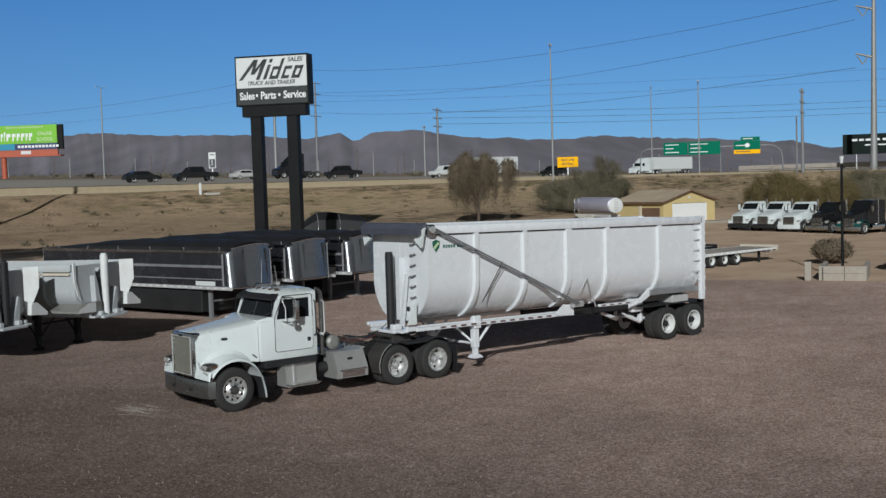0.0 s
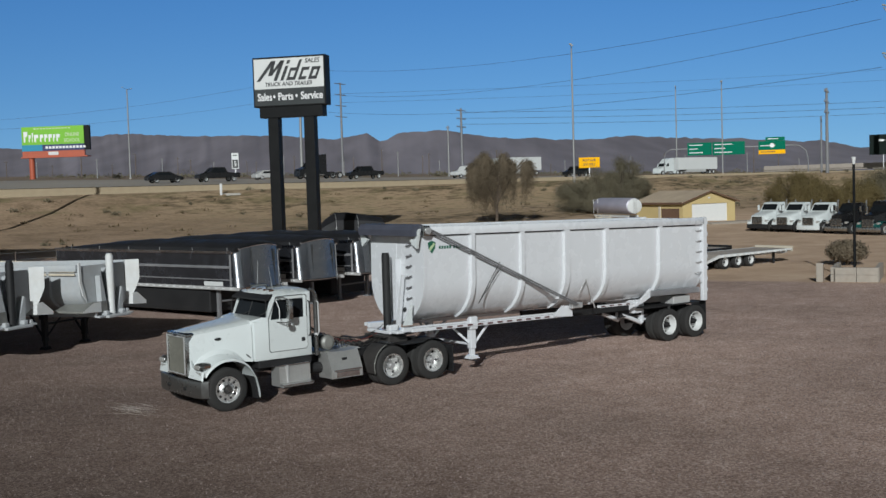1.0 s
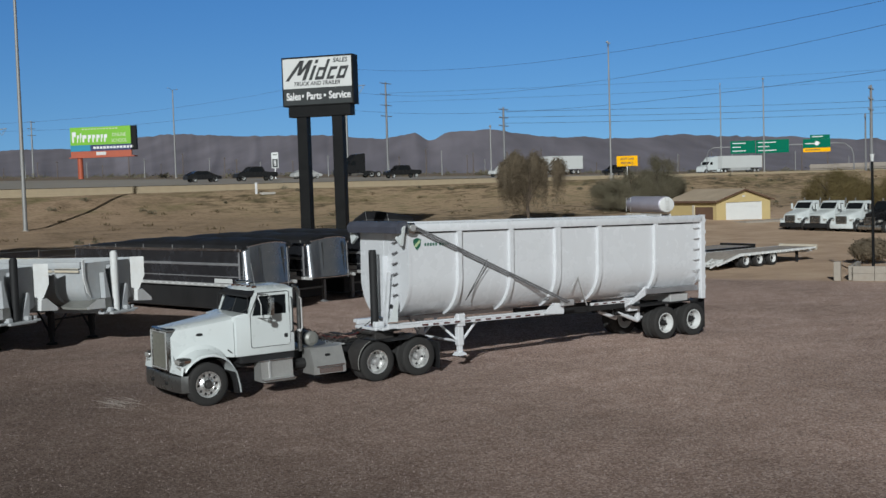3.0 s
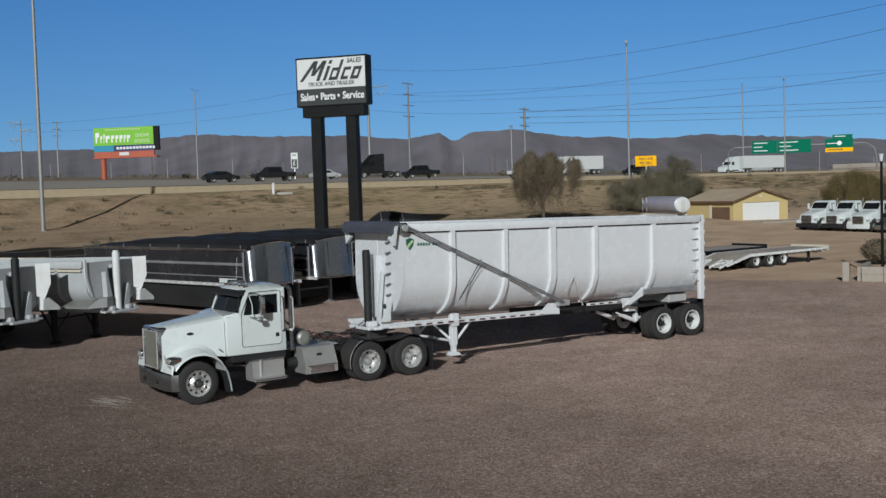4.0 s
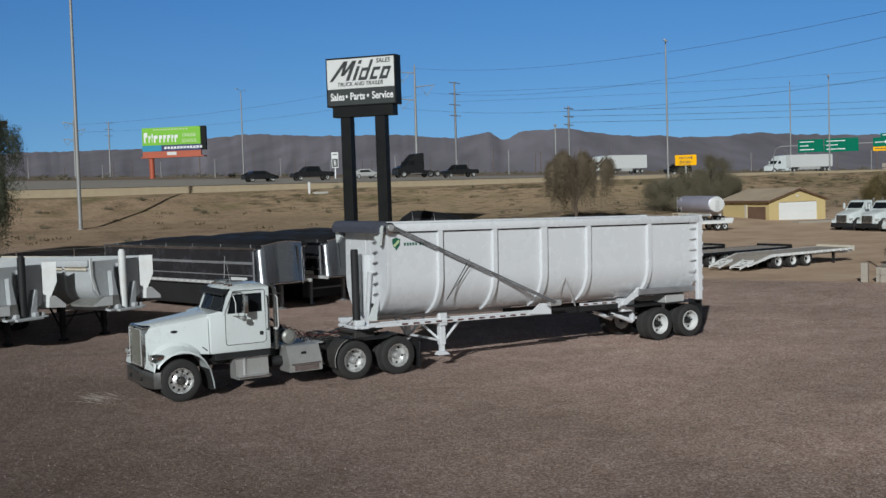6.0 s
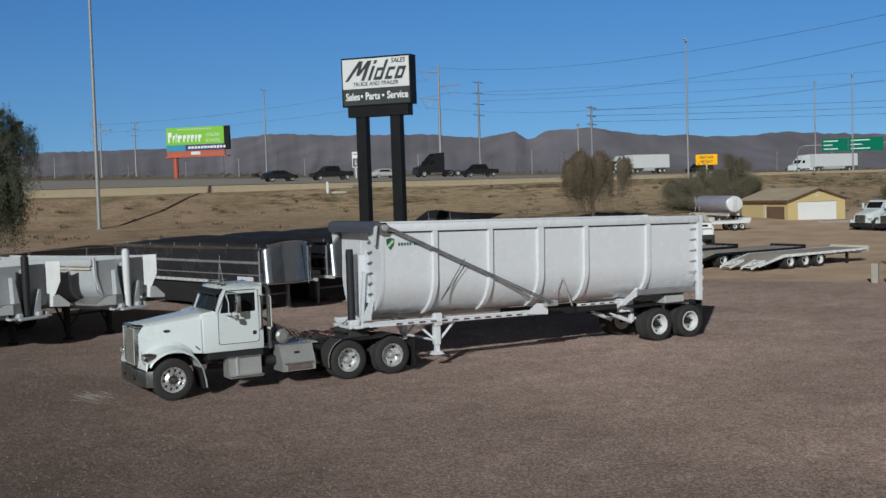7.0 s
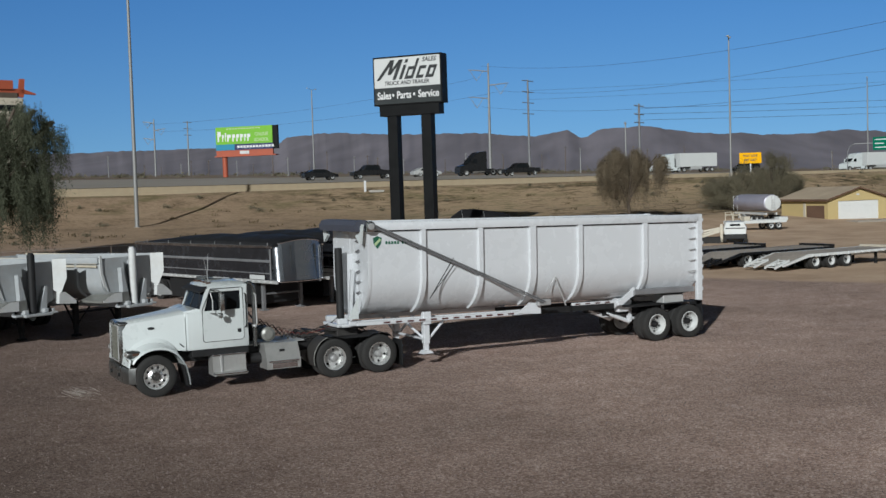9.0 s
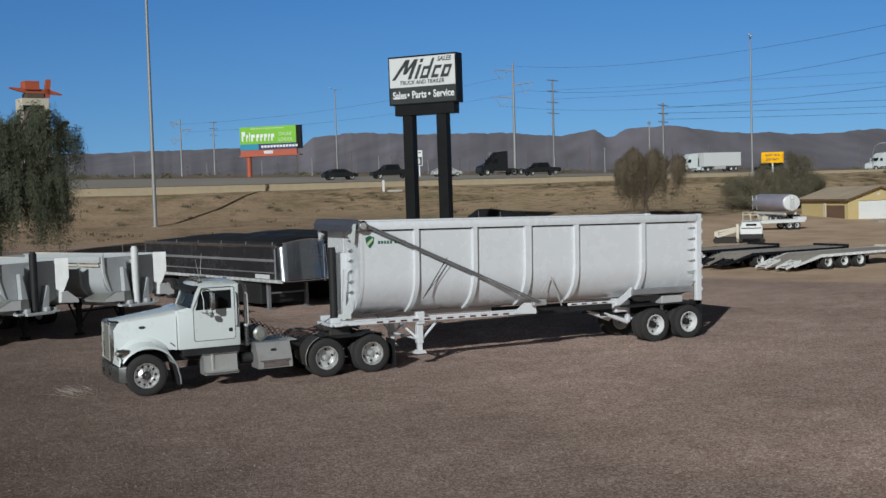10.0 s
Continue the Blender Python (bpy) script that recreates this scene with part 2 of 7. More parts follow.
def box(bm, x0, x1, y0, y1, z0, z1, bevel=0.0, m=None):
    vs = [bm.verts.new((x, y, z)) for x in (x0, x1) for y in (y0, y1) for z in (z0, z1)]
    fs = [bm.faces.new([vs[i] for i in f]) for f in ((0, 1, 3, 2), (4, 6, 7, 5), (0, 4, 5, 1), (2, 3, 7, 6), (0, 2, 6, 4), (1, 5, 7, 3))]
    if bevel:
        r = bmesh.ops.bevel(bm, geom=list({e for f in fs for e in f.edges}), offset=bevel, segments=2, affect="EDGES", profile=0.5)
        vs = list({v for f in r["faces"] for v in f.verts} | {v for v in vs if v.is_valid})
    if m:
        for v in vs:
            v.co = m @ v.co
    return bm


def Box(*a, **k):
    return box(bmesh.new(), *a, **k)


def cyl(bm, p0, p1, r0, r1=None, seg=12, caps=True):
    p0, p1 = Vector(p0), Vector(p1)
    r1 = r0 if r1 is None else r1
    w = (p1 - p0).normalized()
    u = w.orthogonal().normalized()
    v = w.cross(u)
    ring = lambda p, r: [bm.verts.new(p + r * (math.cos(a) * u + math.sin(a) * v)) for a in (2 * math.pi * i / seg for i in range(seg))]
    A, B = ring(p0, r0), ring(p1, r1)
    for i in range(seg):
        bm.faces.new((A[i], A[(i + 1) % seg], B[(i + 1) % seg], B[i]))
    if caps:
        bm.faces.new(A[::-1]); bm.faces.new(B)
    return bm


def Cyl(*a, **k):
    return cyl(bmesh.new(), *a, **k)


def tube(bm, pts, r, seg=8):
    """A round bar through points, with shared rings."""
    pts = [Vector(p) for p in pts]
    rings = []
    for i, p in enumerate(pts):
        w = (pts[min(i + 1, len(pts) - 1)] - pts[max(i - 1, 0)]).normalized()
        u = w.cross(Vector((0.13, 0.31, 0.94))).normalized()
        v = w.cross(u)
        rings.append([bm.verts.new(p + r * (math.cos(a) * u + math.sin(a) * v)) for a in (2 * math.pi * k / seg for k in range(seg))])
    for A, B in zip(rings, rings[1:]):
        for k in range(seg):
            bm.faces.new((A[k], A[(k + 1) % seg], B[(k + 1) % seg], B[k]))
    bm.faces.new(rings[0][::-1]); bm.faces.new(rings[-1])
    return bm


def loft(bm, sections, closed=True, caps=True):
    """Skin through sections of equal point count."""
    S = [[bm.verts.new(p) for p in s] for s in sections]
    n = len(S[0])
    for A, B in zip(S, S[1:]):
        for k in range(n if closed else n - 1):
            bm.faces.new((A[k], A[(k + 1) % n], B[(k + 1) % n], B[k]))
    if caps and closed:
        bm.faces.new(S[0][::-1]); bm.faces.new(S[-1])
    return bm


def prism(bm, outline, axis, a, b):
    """An outline of 2D points pushed along an axis from a to b. x: points are (y, z); y: (x, z); z: (x, y)."""
    put = {"x": lambda p, t: (t, p[0], p[1]), "y": lambda p, t: (p[0], t, p[1]), "z": lambda p, t: (p[0], p[1], t)}[axis]
    return loft(bm, [[put(p, a) for p in outline], [put(p, b) for p in outline]])


def Prism(*a):
    return prism(bmesh.new(), *a)


def sheet(bm, pts_a, pts_b, thick, n):
    """A bent plate between two rows of points, thickened along n."""
    n = Vector(n) * thick
    secs = []
    for p, q in zip(pts_a, pts_b):
        p, q = Vector(p), Vector(q)
        secs.append([p, q, q + n, p + n])
    return loft(bm, secs)


def revolve(bm, prof, centre, seg=36):
    """Turns (radius, y) points round the y axis through centre; closed profile."""
    c = Vector(centre)
    rings = [[bm.verts.new(c + Vector((r * math.cos(a), y, r * math.sin(a)))) for r, y in prof] for a in (2 * math.pi * i / seg for i in range(seg))]
    n = len(prof)
    for i in range(seg):
        A, B = rings[i], rings[(i + 1) % seg]
        for k in range(n):
            bm.faces.new((A[k], A[(k + 1) % n], B[(k + 1) % n], B[k]))
    return bm


def lettering(name, body, size, m, material, parent, squeeze=1.0, shear=0.0, thick=0.01):
    """Words cut from the built-in font as a mesh, standing in the xy plane of m."""
    cu = bpy.data.curves.new(name, "FONT")
    cu.body, cu.size, cu.extrude, cu.align_x, cu.align_y, cu.shear = body, size, thick, "CENTER", "CENTER", shear
    cu.offset = 0.022 * size
    tmp = bpy.data.objects.new(name, cu)
    scene.collection.objects.link(tmp)
    me = bpy.data.meshes.new_from_object(tmp.evaluated_get(bpy.context.evaluated_depsgraph_get()))
    bpy.data.objects.remove(tmp)
    me.materials.clear(); me.materials.append(material)
    ob = new(name, me)
    ob.parent = parent
    ob.matrix_basis = m @ Matrix.Diagonal((squeeze, 1, 1, 1))
    return ob


# ---- ground ----
PROFILE = [(-900, 0), (48, 0), (60, 0.08), (70, 0.26), (80, 0.6), (92, 1.25), (104, 1.9), (112, 2.5), (118, 3.7), (123, 5.2), (125, 5.4)]


def plateau(x, y):
    edge = 6.05 - 0.0045 * (x - 55) + 0.03 * (y - wall_y(x))
    return min(4.35 - 0.0131 * (x - 7.7) + 0.0233 * (y - 6.3), edge)


def wall_y(x):
    return 126.6 - 0.055 * (x - 55)


def ground_z(x, y):
    """Height of the land: the level lot, the slope up to the highway, and the plain behind it."""
    top = wall_y(x)
    s = y - top + 126.0
    far = plateau(x, y)
    if s >= 126.5:
        return far
    for (a, za), (b, zb) in zip(PROFILE, PROFILE[1:]):
        if s <= b:
            k = (s - a) / (b - a)
            z = za + (zb - za) * k
            break
    else:
        z = 5.1 + 0.02 * (s - 123)
    if s > 60:
        z += 0.12 * noise.noise(Vector((x * 0.11, y * 0.11, 0))) * min(1, (s - 60) / 20)
    return z


def ground_material():
    m = bpy.data.materials.new("desert_lot_ground")
    m.use_nodes = True
    n, l = m.node_tree.nodes, m.node_tree.links
    b = n["Principled BSDF"]
    b.inputs["Roughness"].default_value = 0.95
    b.inputs["Specular IOR Level"].default_value = 0.2
    geo = n.new("ShaderNodeNewGeometry")
    pos = geo.outputs["Position"]

    def tex(scale, detail=5, rough=0.6):
        t = n.new("ShaderNodeTexNoise")
        t.inputs["Scale"].default_value, t.inputs["Detail"].default_value, t.inputs["Roughness"].default_value = scale, detail, rough
        l.new(pos, t.inputs["Vector"])
        return t.outputs["Fac"]

    def streak(scale):
        mp = n.new("ShaderNodeMapping")
        mp.inputs["Scale"].default_value = (0.45, 1.0, 1.6)
        l.new(pos, mp.inputs["Vector"])
        t = n.new("ShaderNodeTexNoise")
        t.inputs["Scale"].default_value, t.inputs["Detail"].default_value, t.inputs["Roughness"].default_value = scale, 7, 0.68
        l.new(mp.outputs[0], t.inputs["Vector"])
        return t.outputs["Fac"]

    def ramp(src, stops):
        r = n.new("ShaderNodeValToRGB")
        while len(r.color_ramp.elements) < len(stops):
            r.color_ramp.elements.new(0.5)
        for e, (p, c) in zip(r.color_ramp.elements, stops):
            e.position, e.color = p, (*c, 1)
        l.new(src, r.inputs[0])
        return r.outputs[0]

    def mix(fac, a, c):
        x = n.new("ShaderNodeMix"); x.data_type = "RGBA"
        l.new(fac, x.inputs["Factor"]); l.new(a, x.inputs["A"]); l.new(c, x.inputs["B"])
        return x.outputs["Result"]

    def rng(src, a, c, lo=0.0, hi=1.0):
        r = n.new("ShaderNodeMapRange")
        for k, v in zip(("From Min", "From Max", "To Min", "To Max"), (a, c, lo, hi)):
            r.inputs[k].default_value = v
        l.new(src, r.inputs["Value"])
        return r.outputs[0]

    def math2(op, a, c):
        x = n.new("ShaderNodeMath"); x.operation = op
        for i, v in enumerate((a, c)):
            if isinstance(v, (int, float)):
                x.inputs[i].default_value = v
            else:
                l.new(v, x.inputs[i])
        return x.outputs[0]

    sep = n.new("ShaderNodeSeparateXYZ")
    l.new(pos, sep.inputs[0])
    vor = n.new("ShaderNodeTexVoronoi"); vor.inputs["Scale"].default_value = 26.0
    l.new(pos, vor.inputs["Vector"])
    vor2 = n.new("ShaderNodeTexVoronoi"); vor2.inputs["Scale"].default_value = 9.0
    l.new(pos, vor2.inputs["Vector"])
    grain = n.new("ShaderNodeSeparateColor"); l.new(vor.outputs["Color"], grain.inputs[0])
    gravel = ramp(math2("ADD", math2("MULTIPLY", grain.outputs[0], 0.58), math2("MULTIPLY", tex(1.1), 0.42)),
                  [(0.2, (0.225, 0.153, 0.124)), (0.46, (0.39, 0.28, 0.233)), (0.66, (0.5, 0.38, 0.325)), (0.8, (0.68, 0.55, 0.485))])
    patches = ramp(tex(0.16, 4), [(0.35, (0.88, 0.86, 0.84)), (0.65, (1.2, 1.17, 1.15))])
    mm = n.new("ShaderNodeMix"); mm.data_type, mm.blend_type = "RGBA", "MULTIPLY"
    mm.inputs["Factor"].default_value = 1
    l.new(gravel, mm.inputs["A"]); l.new(patches, mm.inputs["B"])
    gravel = mm.outputs["Result"]
    # gravel is multiplied darker towards low x, with a noise-broken edge
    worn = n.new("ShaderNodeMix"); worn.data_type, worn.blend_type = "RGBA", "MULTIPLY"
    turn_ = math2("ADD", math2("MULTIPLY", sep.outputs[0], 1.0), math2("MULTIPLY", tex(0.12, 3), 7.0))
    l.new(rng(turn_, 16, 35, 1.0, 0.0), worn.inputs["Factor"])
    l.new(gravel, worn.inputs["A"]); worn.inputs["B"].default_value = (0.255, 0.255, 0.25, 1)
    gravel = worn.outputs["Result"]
    dirt = ramp(math2("ADD", math2("MULTIPLY", tex(0.35), 0.7), math2("MULTIPLY", tex(7), 0.3)),
                [(0.3, (0.4, 0.28, 0.19)), (0.5, (0.55, 0.395, 0.275)), (0.7, (0.66, 0.5, 0.36))])
    slope = ramp(math2("ADD", math2("MULTIPLY", streak(0.12), 0.5), math2("MULTIPLY", streak(1.1), 0.5)),
                 [(0.4, (0.085, 0.068, 0.038)), (0.455, (0.25, 0.182, 0.112)), (0.52, (0.43, 0.315, 0.2)), (0.6, (0.24, 0.195, 0.11))])
    bare = ramp(math2("ADD", math2("MULTIPLY", tex(0.3), 0.55), math2("MULTIPLY", tex(2.6), 0.45)), [(0.36, (0.18, 0.128, 0.08)), (0.48, (0.325, 0.23, 0.149)), (0.62, (0.42, 0.303, 0.202))])
    slope = mix(rng(math2("ADD", sep.outputs[0], math2("MULTIPLY", tex(0.05, 3), 40.0)), 70, 84, 1.0, 0.0), slope, bare)
    green = ramp(streak(2.2), [(0.4, (0.15, 0.125, 0.06)), (0.6, (0.27, 0.215, 0.12))])
    slope = mix(math2("MULTIPLY", rng(streak(0.3), 0.5, 0.62), rng(sep.outputs[2], 2.6, 4.2)), slope, green)
    plain = ramp(tex(0.02, 6), [(0.35, (0.17, 0.125, 0.09)), (0.65, (0.27, 0.21, 0.15))])
    edge = math2("ADD", math2("ADD", sep.outputs[0], math2("MULTIPLY", sep.outputs[1], 0.42)), math2("MULTIPLY", tex(0.5), 1.6))
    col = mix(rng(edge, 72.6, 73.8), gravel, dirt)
    up = math2("ADD", sep.outputs[2], math2("MULTIPLY", tex(0.15), 0.6))
    col = mix(rng(up, 1.2, 1.9), col, slope)
    col = mix(rng(sep.outputs[1], 130, 150), col, plain)
    tone = n.new("ShaderNodeVectorMath"); tone.operation = "SCALE"
    tone.inputs["Scale"].default_value = 0.84
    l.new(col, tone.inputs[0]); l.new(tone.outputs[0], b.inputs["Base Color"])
    bp = n.new("ShaderNodeBump"); bp.inputs["Strength"].default_value, bp.inputs["Distance"].default_value = 0.4, 0.025
    l.new(math2("ADD", vor.outputs["Distance"], math2("ADD", math2("MULTIPLY", vor2.outputs["Distance"], 0.6), tex(4))), bp.inputs["Height"])
    l.new(bp.outputs[0], b.inputs["Normal"])
    return m


def build_ground():
    xs = [-1500, -700, -300, -120, -60] + [-40 + 4 * i for i in range(66)] + [230, 260, 300, 360, 450, 600, 900, 1500, 2600, 4600]
    ss = [-800, -300, -100, -40, -20, -10] + [0 + 4 * i for i in range(16)] + [60 + 2 * i for i in range(33)] + [124.8, 126.2, 126.8, 130, 140, 155, 180, 220, 300, 420, 600, 900, 1400, 2200, 3300, 4600]
    bm = bmesh.new()
    g = [[bm.verts.new((x, y, ground_z(x, y))) for y in (s + wall_y(min(x, 400)) - 126 for s in ss)] for x in xs]
    for A, B in zip(g, g[1:]):
        for k in range(len(ss) - 1):
            bm.faces.new((A[k], B[k], B[k + 1], A[k + 1]))
    return solid("ground", bm, ground_material(), Matrix(), "reddish-brown gravel lot rising to a dry tan roadside slope", "ground", kind="structure", smooth=True)


build_ground()


def build_mountains():
    """A far desert range: ridge heights by bearing, roughened by noise, with spurs running down to the plain."""
    ridge = [(-40, 2.0), (0, 2.2), (9, 2.28), (16, 2.36), (19.1, 2.3), (20, 2.8), (22, 2.96), (26, 2.76), (29, 2.74), (32, 2.48), (33.8, 2.68), (34.5, 2.3), (35.5, 2.68), (37.2, 2.76),
             (40.9, 2.26), (45, 2.04), (46.8, 2.16), (50, 1.92), (55.6, 1.58), (57.7, 1.2), (60, 1.0), (70, 0.9), (100, 0.7)]
    bm = bmesh.new()
    rows, N, R0, R1 = [], 1100, 2500.0, 4300.0
    for i in range(N + 1):
        az = -40 + 140 * i / N
        for (a, ea), (b, eb) in zip(ridge, ridge[1:]):
            if a <= az <= b:
                k = (az - a) / (b - a)
                k = k * k * (3 - 2 * k)
                el = ea + (eb - ea) * k
                break
        el += 0.08 * noise.noise(Vector((az * 1.1, 3.0, 0))) + 0.05 * noise.noise(Vector((az * 3.3, 9.0, 0))) + 0.025 * noise.noise(Vector((az * 9.0, 4.0, 0)))
        base = 0.49 - (az - 39) * 0.0184
        row = []
        for j in range(49):
            f = j / 48
            d = R0 + (R1 - R0) * f
            # spurs reach forward where the ridged noise is high, gullies cut back where it is low
            w = az + 1.5 * noise.noise(Vector((az * 0.22, f * 0.9, 1.0))) * (1 - f)
            spur = 0.55 * noise.ridged_multi_fractal(Vector((w * 0.5, f * 0.06, 2.0)), 1.0, 2.0, 2, 1.0, 2.0) + 0.16 * noise.noise(Vector((w * 1.3, f * 0.15, 6.0))) + 0.03 * noise.noise(Vector((w * 5.0, f * 0.8, 8.0)))
            h = f ** max(0.7, 1.45 - 0.4 * spur)
            e = base - 0.12 + (el - base + 0.12) * h
            a = radians(az)
            row.append(bm.verts.new((11 + d * math.sin(a), 4 + d * math.cos(a), 5.1 + d * math.tan(radians(e)))))
        row.append(bm.verts.new((11 + 4500 * math.sin(a), 4 + 4500 * math.cos(a), -20)))
        rows.append(row)
    for A, B in zip(rows, rows[1:]):
        for k in range(len(A) - 1):
            bm.faces.new((A[k], B[k], B[k + 1], A[k + 1]))
    # no air haze here: its purple tint is mixed into the rock colour
    m = mat("desert_rock_haze_tint", (0.212, 0.192, 0.222), 0.95, 0, 0.22, 0.016, 0.005)
    # rock patches run down the slopes, so the pattern is long towards the ridge
    mn, ml = m.node_tree.nodes, m.node_tree.links
    lie = mn.new("ShaderNodeMapping")
    lie.vector_type = "TEXTURE"
    lie.inputs["Rotation"].default_value, lie.inputs["Scale"].default_value = (0, 0, radians(-35)), (1, 15, 1)
    ml.new(mn["Texture Coordinate"].outputs["Object"], lie.inputs["Vector"])
    for tn in [x for x in mn if x.bl_idname == "ShaderNodeTexNoise"]:
        ml.new(lie.outputs[0], tn.inputs["Vector"])
    return solid("backdrop", bm, m, Matrix(), "purple-brown desert mountain range on the horizon, haze mixed into its colour", "mountains", kind="structure", smooth=True)


build_mountains()


# ---- wheels ----
def wheel_meshes(r, w, deep, spokes=10, rim_material=None):
    """Tyre, rim with its hand holes, and hub about the origin, outer face towards -y."""
    h = w / 2
    k = r / 0.52
    tyre = revolve(bmesh.new(), [(0.315 * k, -h * 0.8), (0.345 * k, -h), (0.43 * k, -h * 1.02), (0.495 * k, -h * 0.93), (r, -h * 0.75), (r, -h * 0.45), (r - 0.012, -h * 0.42), (r - 0.012, -h * 0.36), (r, -h * 0.33),
                               (r, h * 0.33), (r - 0.012, h * 0.36), (r - 0.012, h * 0.42), (r, h * 0.45), (r, h * 0.75), (0.495 * k, h * 0.93), (0.43 * k, h * 1.02), (0.345 * k, h), (0.315 * k, h * 0.8)], (0, 0, 0), 40)
    d = h * 0.55 if deep else -h * 0.35
    rim = revolve(bmesh.new(), [(0.32 * k, -h * 0.8), (0.315 * k, -h * 0.93), (0.292 * k, -h * 0.9), (0.28 * k, -h * 0.6), (0.265 * k, d - (0 if deep else 0.02)), (0.2 * k, d - 0.02), (0.15 * k, d - (0.03 if deep else 0.06)), (0.115 * k, d - (0.03 if deep else 0.07)),
                              (0.11 * k, d + 0.02), (0.285 * k, d + 0.03), (0.32 * k, h * 0.8)], (0, 0, 0), 40)
    hub = bmesh.new()
    tip = -h * (0.35 if deep else 1.0)
    cyl(hub, (0, d + 0.02, 0), (0, tip, 0), 0.105 * k, 0.085 * k, 20)
    cyl(hub, (0, tip, 0), (0, tip - 0.035, 0), 0.06 * k, 0.045 * k, 16)
    for i in range(10):
        a = 2 * math.pi * i / 10
        c = Vector((0.142 * k * math.cos(a), d - (0.03 if deep else 0.062), 0.142 * k * math.sin(a)))
        cyl(hub, c + Vector((0, 0.01, 0)), c - Vector((0, 0.04, 0)), 0.014 * k, 0.012 * k, 6)
    bright = set(rim.faces)
    for i in range(spokes):
        a = 2 * math.pi * (i + 0.5) / spokes
        rr = (0.232 if not deep else 0.215) * k
        c = Vector((rr * math.cos(a), d - 0.021, rr * math.sin(a)))
        cyl(rim, c + Vector((0, 0.012, 0)), c - Vector((0, 0.008, 0)), 0.031 * k if not deep else 0.034 * k, None, 12)
    # inner faces of deep rims take duller metal for the shade in the dish
    for f in rim.faces:
        c = f.calc_center_median()
        f.material_index = 1 if f not in bright else 2 if deep and math.hypot(c.x, c.z) < 0.262 * k else 0
    return (finish("tyre", tyre, RUBBER, True), finish("rim", rim, [rim_material or RIM_MAT, BLACK, ALU_DULL], True), finish("hub", hub, (BLACK if rim_material else GALV) if deep else BUMPER_MAT, True))


GRILLE = mat("brushed_grille_steel", (0.24, 0.235, 0.2), 0.5, 0.5, 0.15, 9)
STEER = wheel_meshes(0.52, 0.28, False)
DRIVE = wheel_meshes(0.52, 0.28, True, 5)
WHITE_RIM = wheel_meshes(0.52, 0.28, True, 5, WHITE2)
SMALL = wheel_meshes(0.41, 0.24, True, 5, WHITE2)


def add_wheel(kind, root, x, y, z, side=-1):
    """One wheel under a vehicle: the tyre carries rim, hub and holes. side -1 faces -y."""
    t = part("wheel", kind[0], None, root)
    t.matrix_basis = pose(x, y, z, 0, random.uniform(0, 60) if side < 0 else random.uniform(0, 60), 0 if side < 0 else 180)
    for nm, me in zip(("rim", "hub"), kind[1:]):
        part(nm, me, None, t)
    return t


def add_axle(kind, root, x, z, dual, track=1.08, r=0.52):
    for side in (-1, 1):
        add_wheel(kind, root, x, side * track, z, side)
        if dual:
            add_wheel(kind, root, x, side * (track - 0.33), z, side)
    part("axle", Cyl((x, -track + 0.1, z), (x, track - 0.1, z), 0.075, None, 10), BLACK, root)


# ---- the tractor ----
def arch(cx, cz, r, a0, a1, n=14):
    return [(cx + r * math.cos(radians(a0 + (a1 - a0) * i / n)), cz + r * math.sin(radians(a0 + (a1 - a0) * i / n))) for i in range(n + 1)]


def hood_section(x, hw, top, bot, crown, n=7):
    """Half-round hood section across y, from the lower left over the top to the lower right."""
    pts = [(x, -hw * 1.02, bot), (x, -hw, top - 0.22)]
    for i in range(1, n):
        a = math.pi * i / n
        pts.append((x, -hw * (abs(math.cos(a)) ** 0.45) * (1 if math.cos(a) > 0 else -1), top - 0.22 + 0.22 * math.sin(a) ** 0.55 * crown))
    pts += [(x, hw, top - 0.22), (x, hw * 1.02, bot)]
    return pts


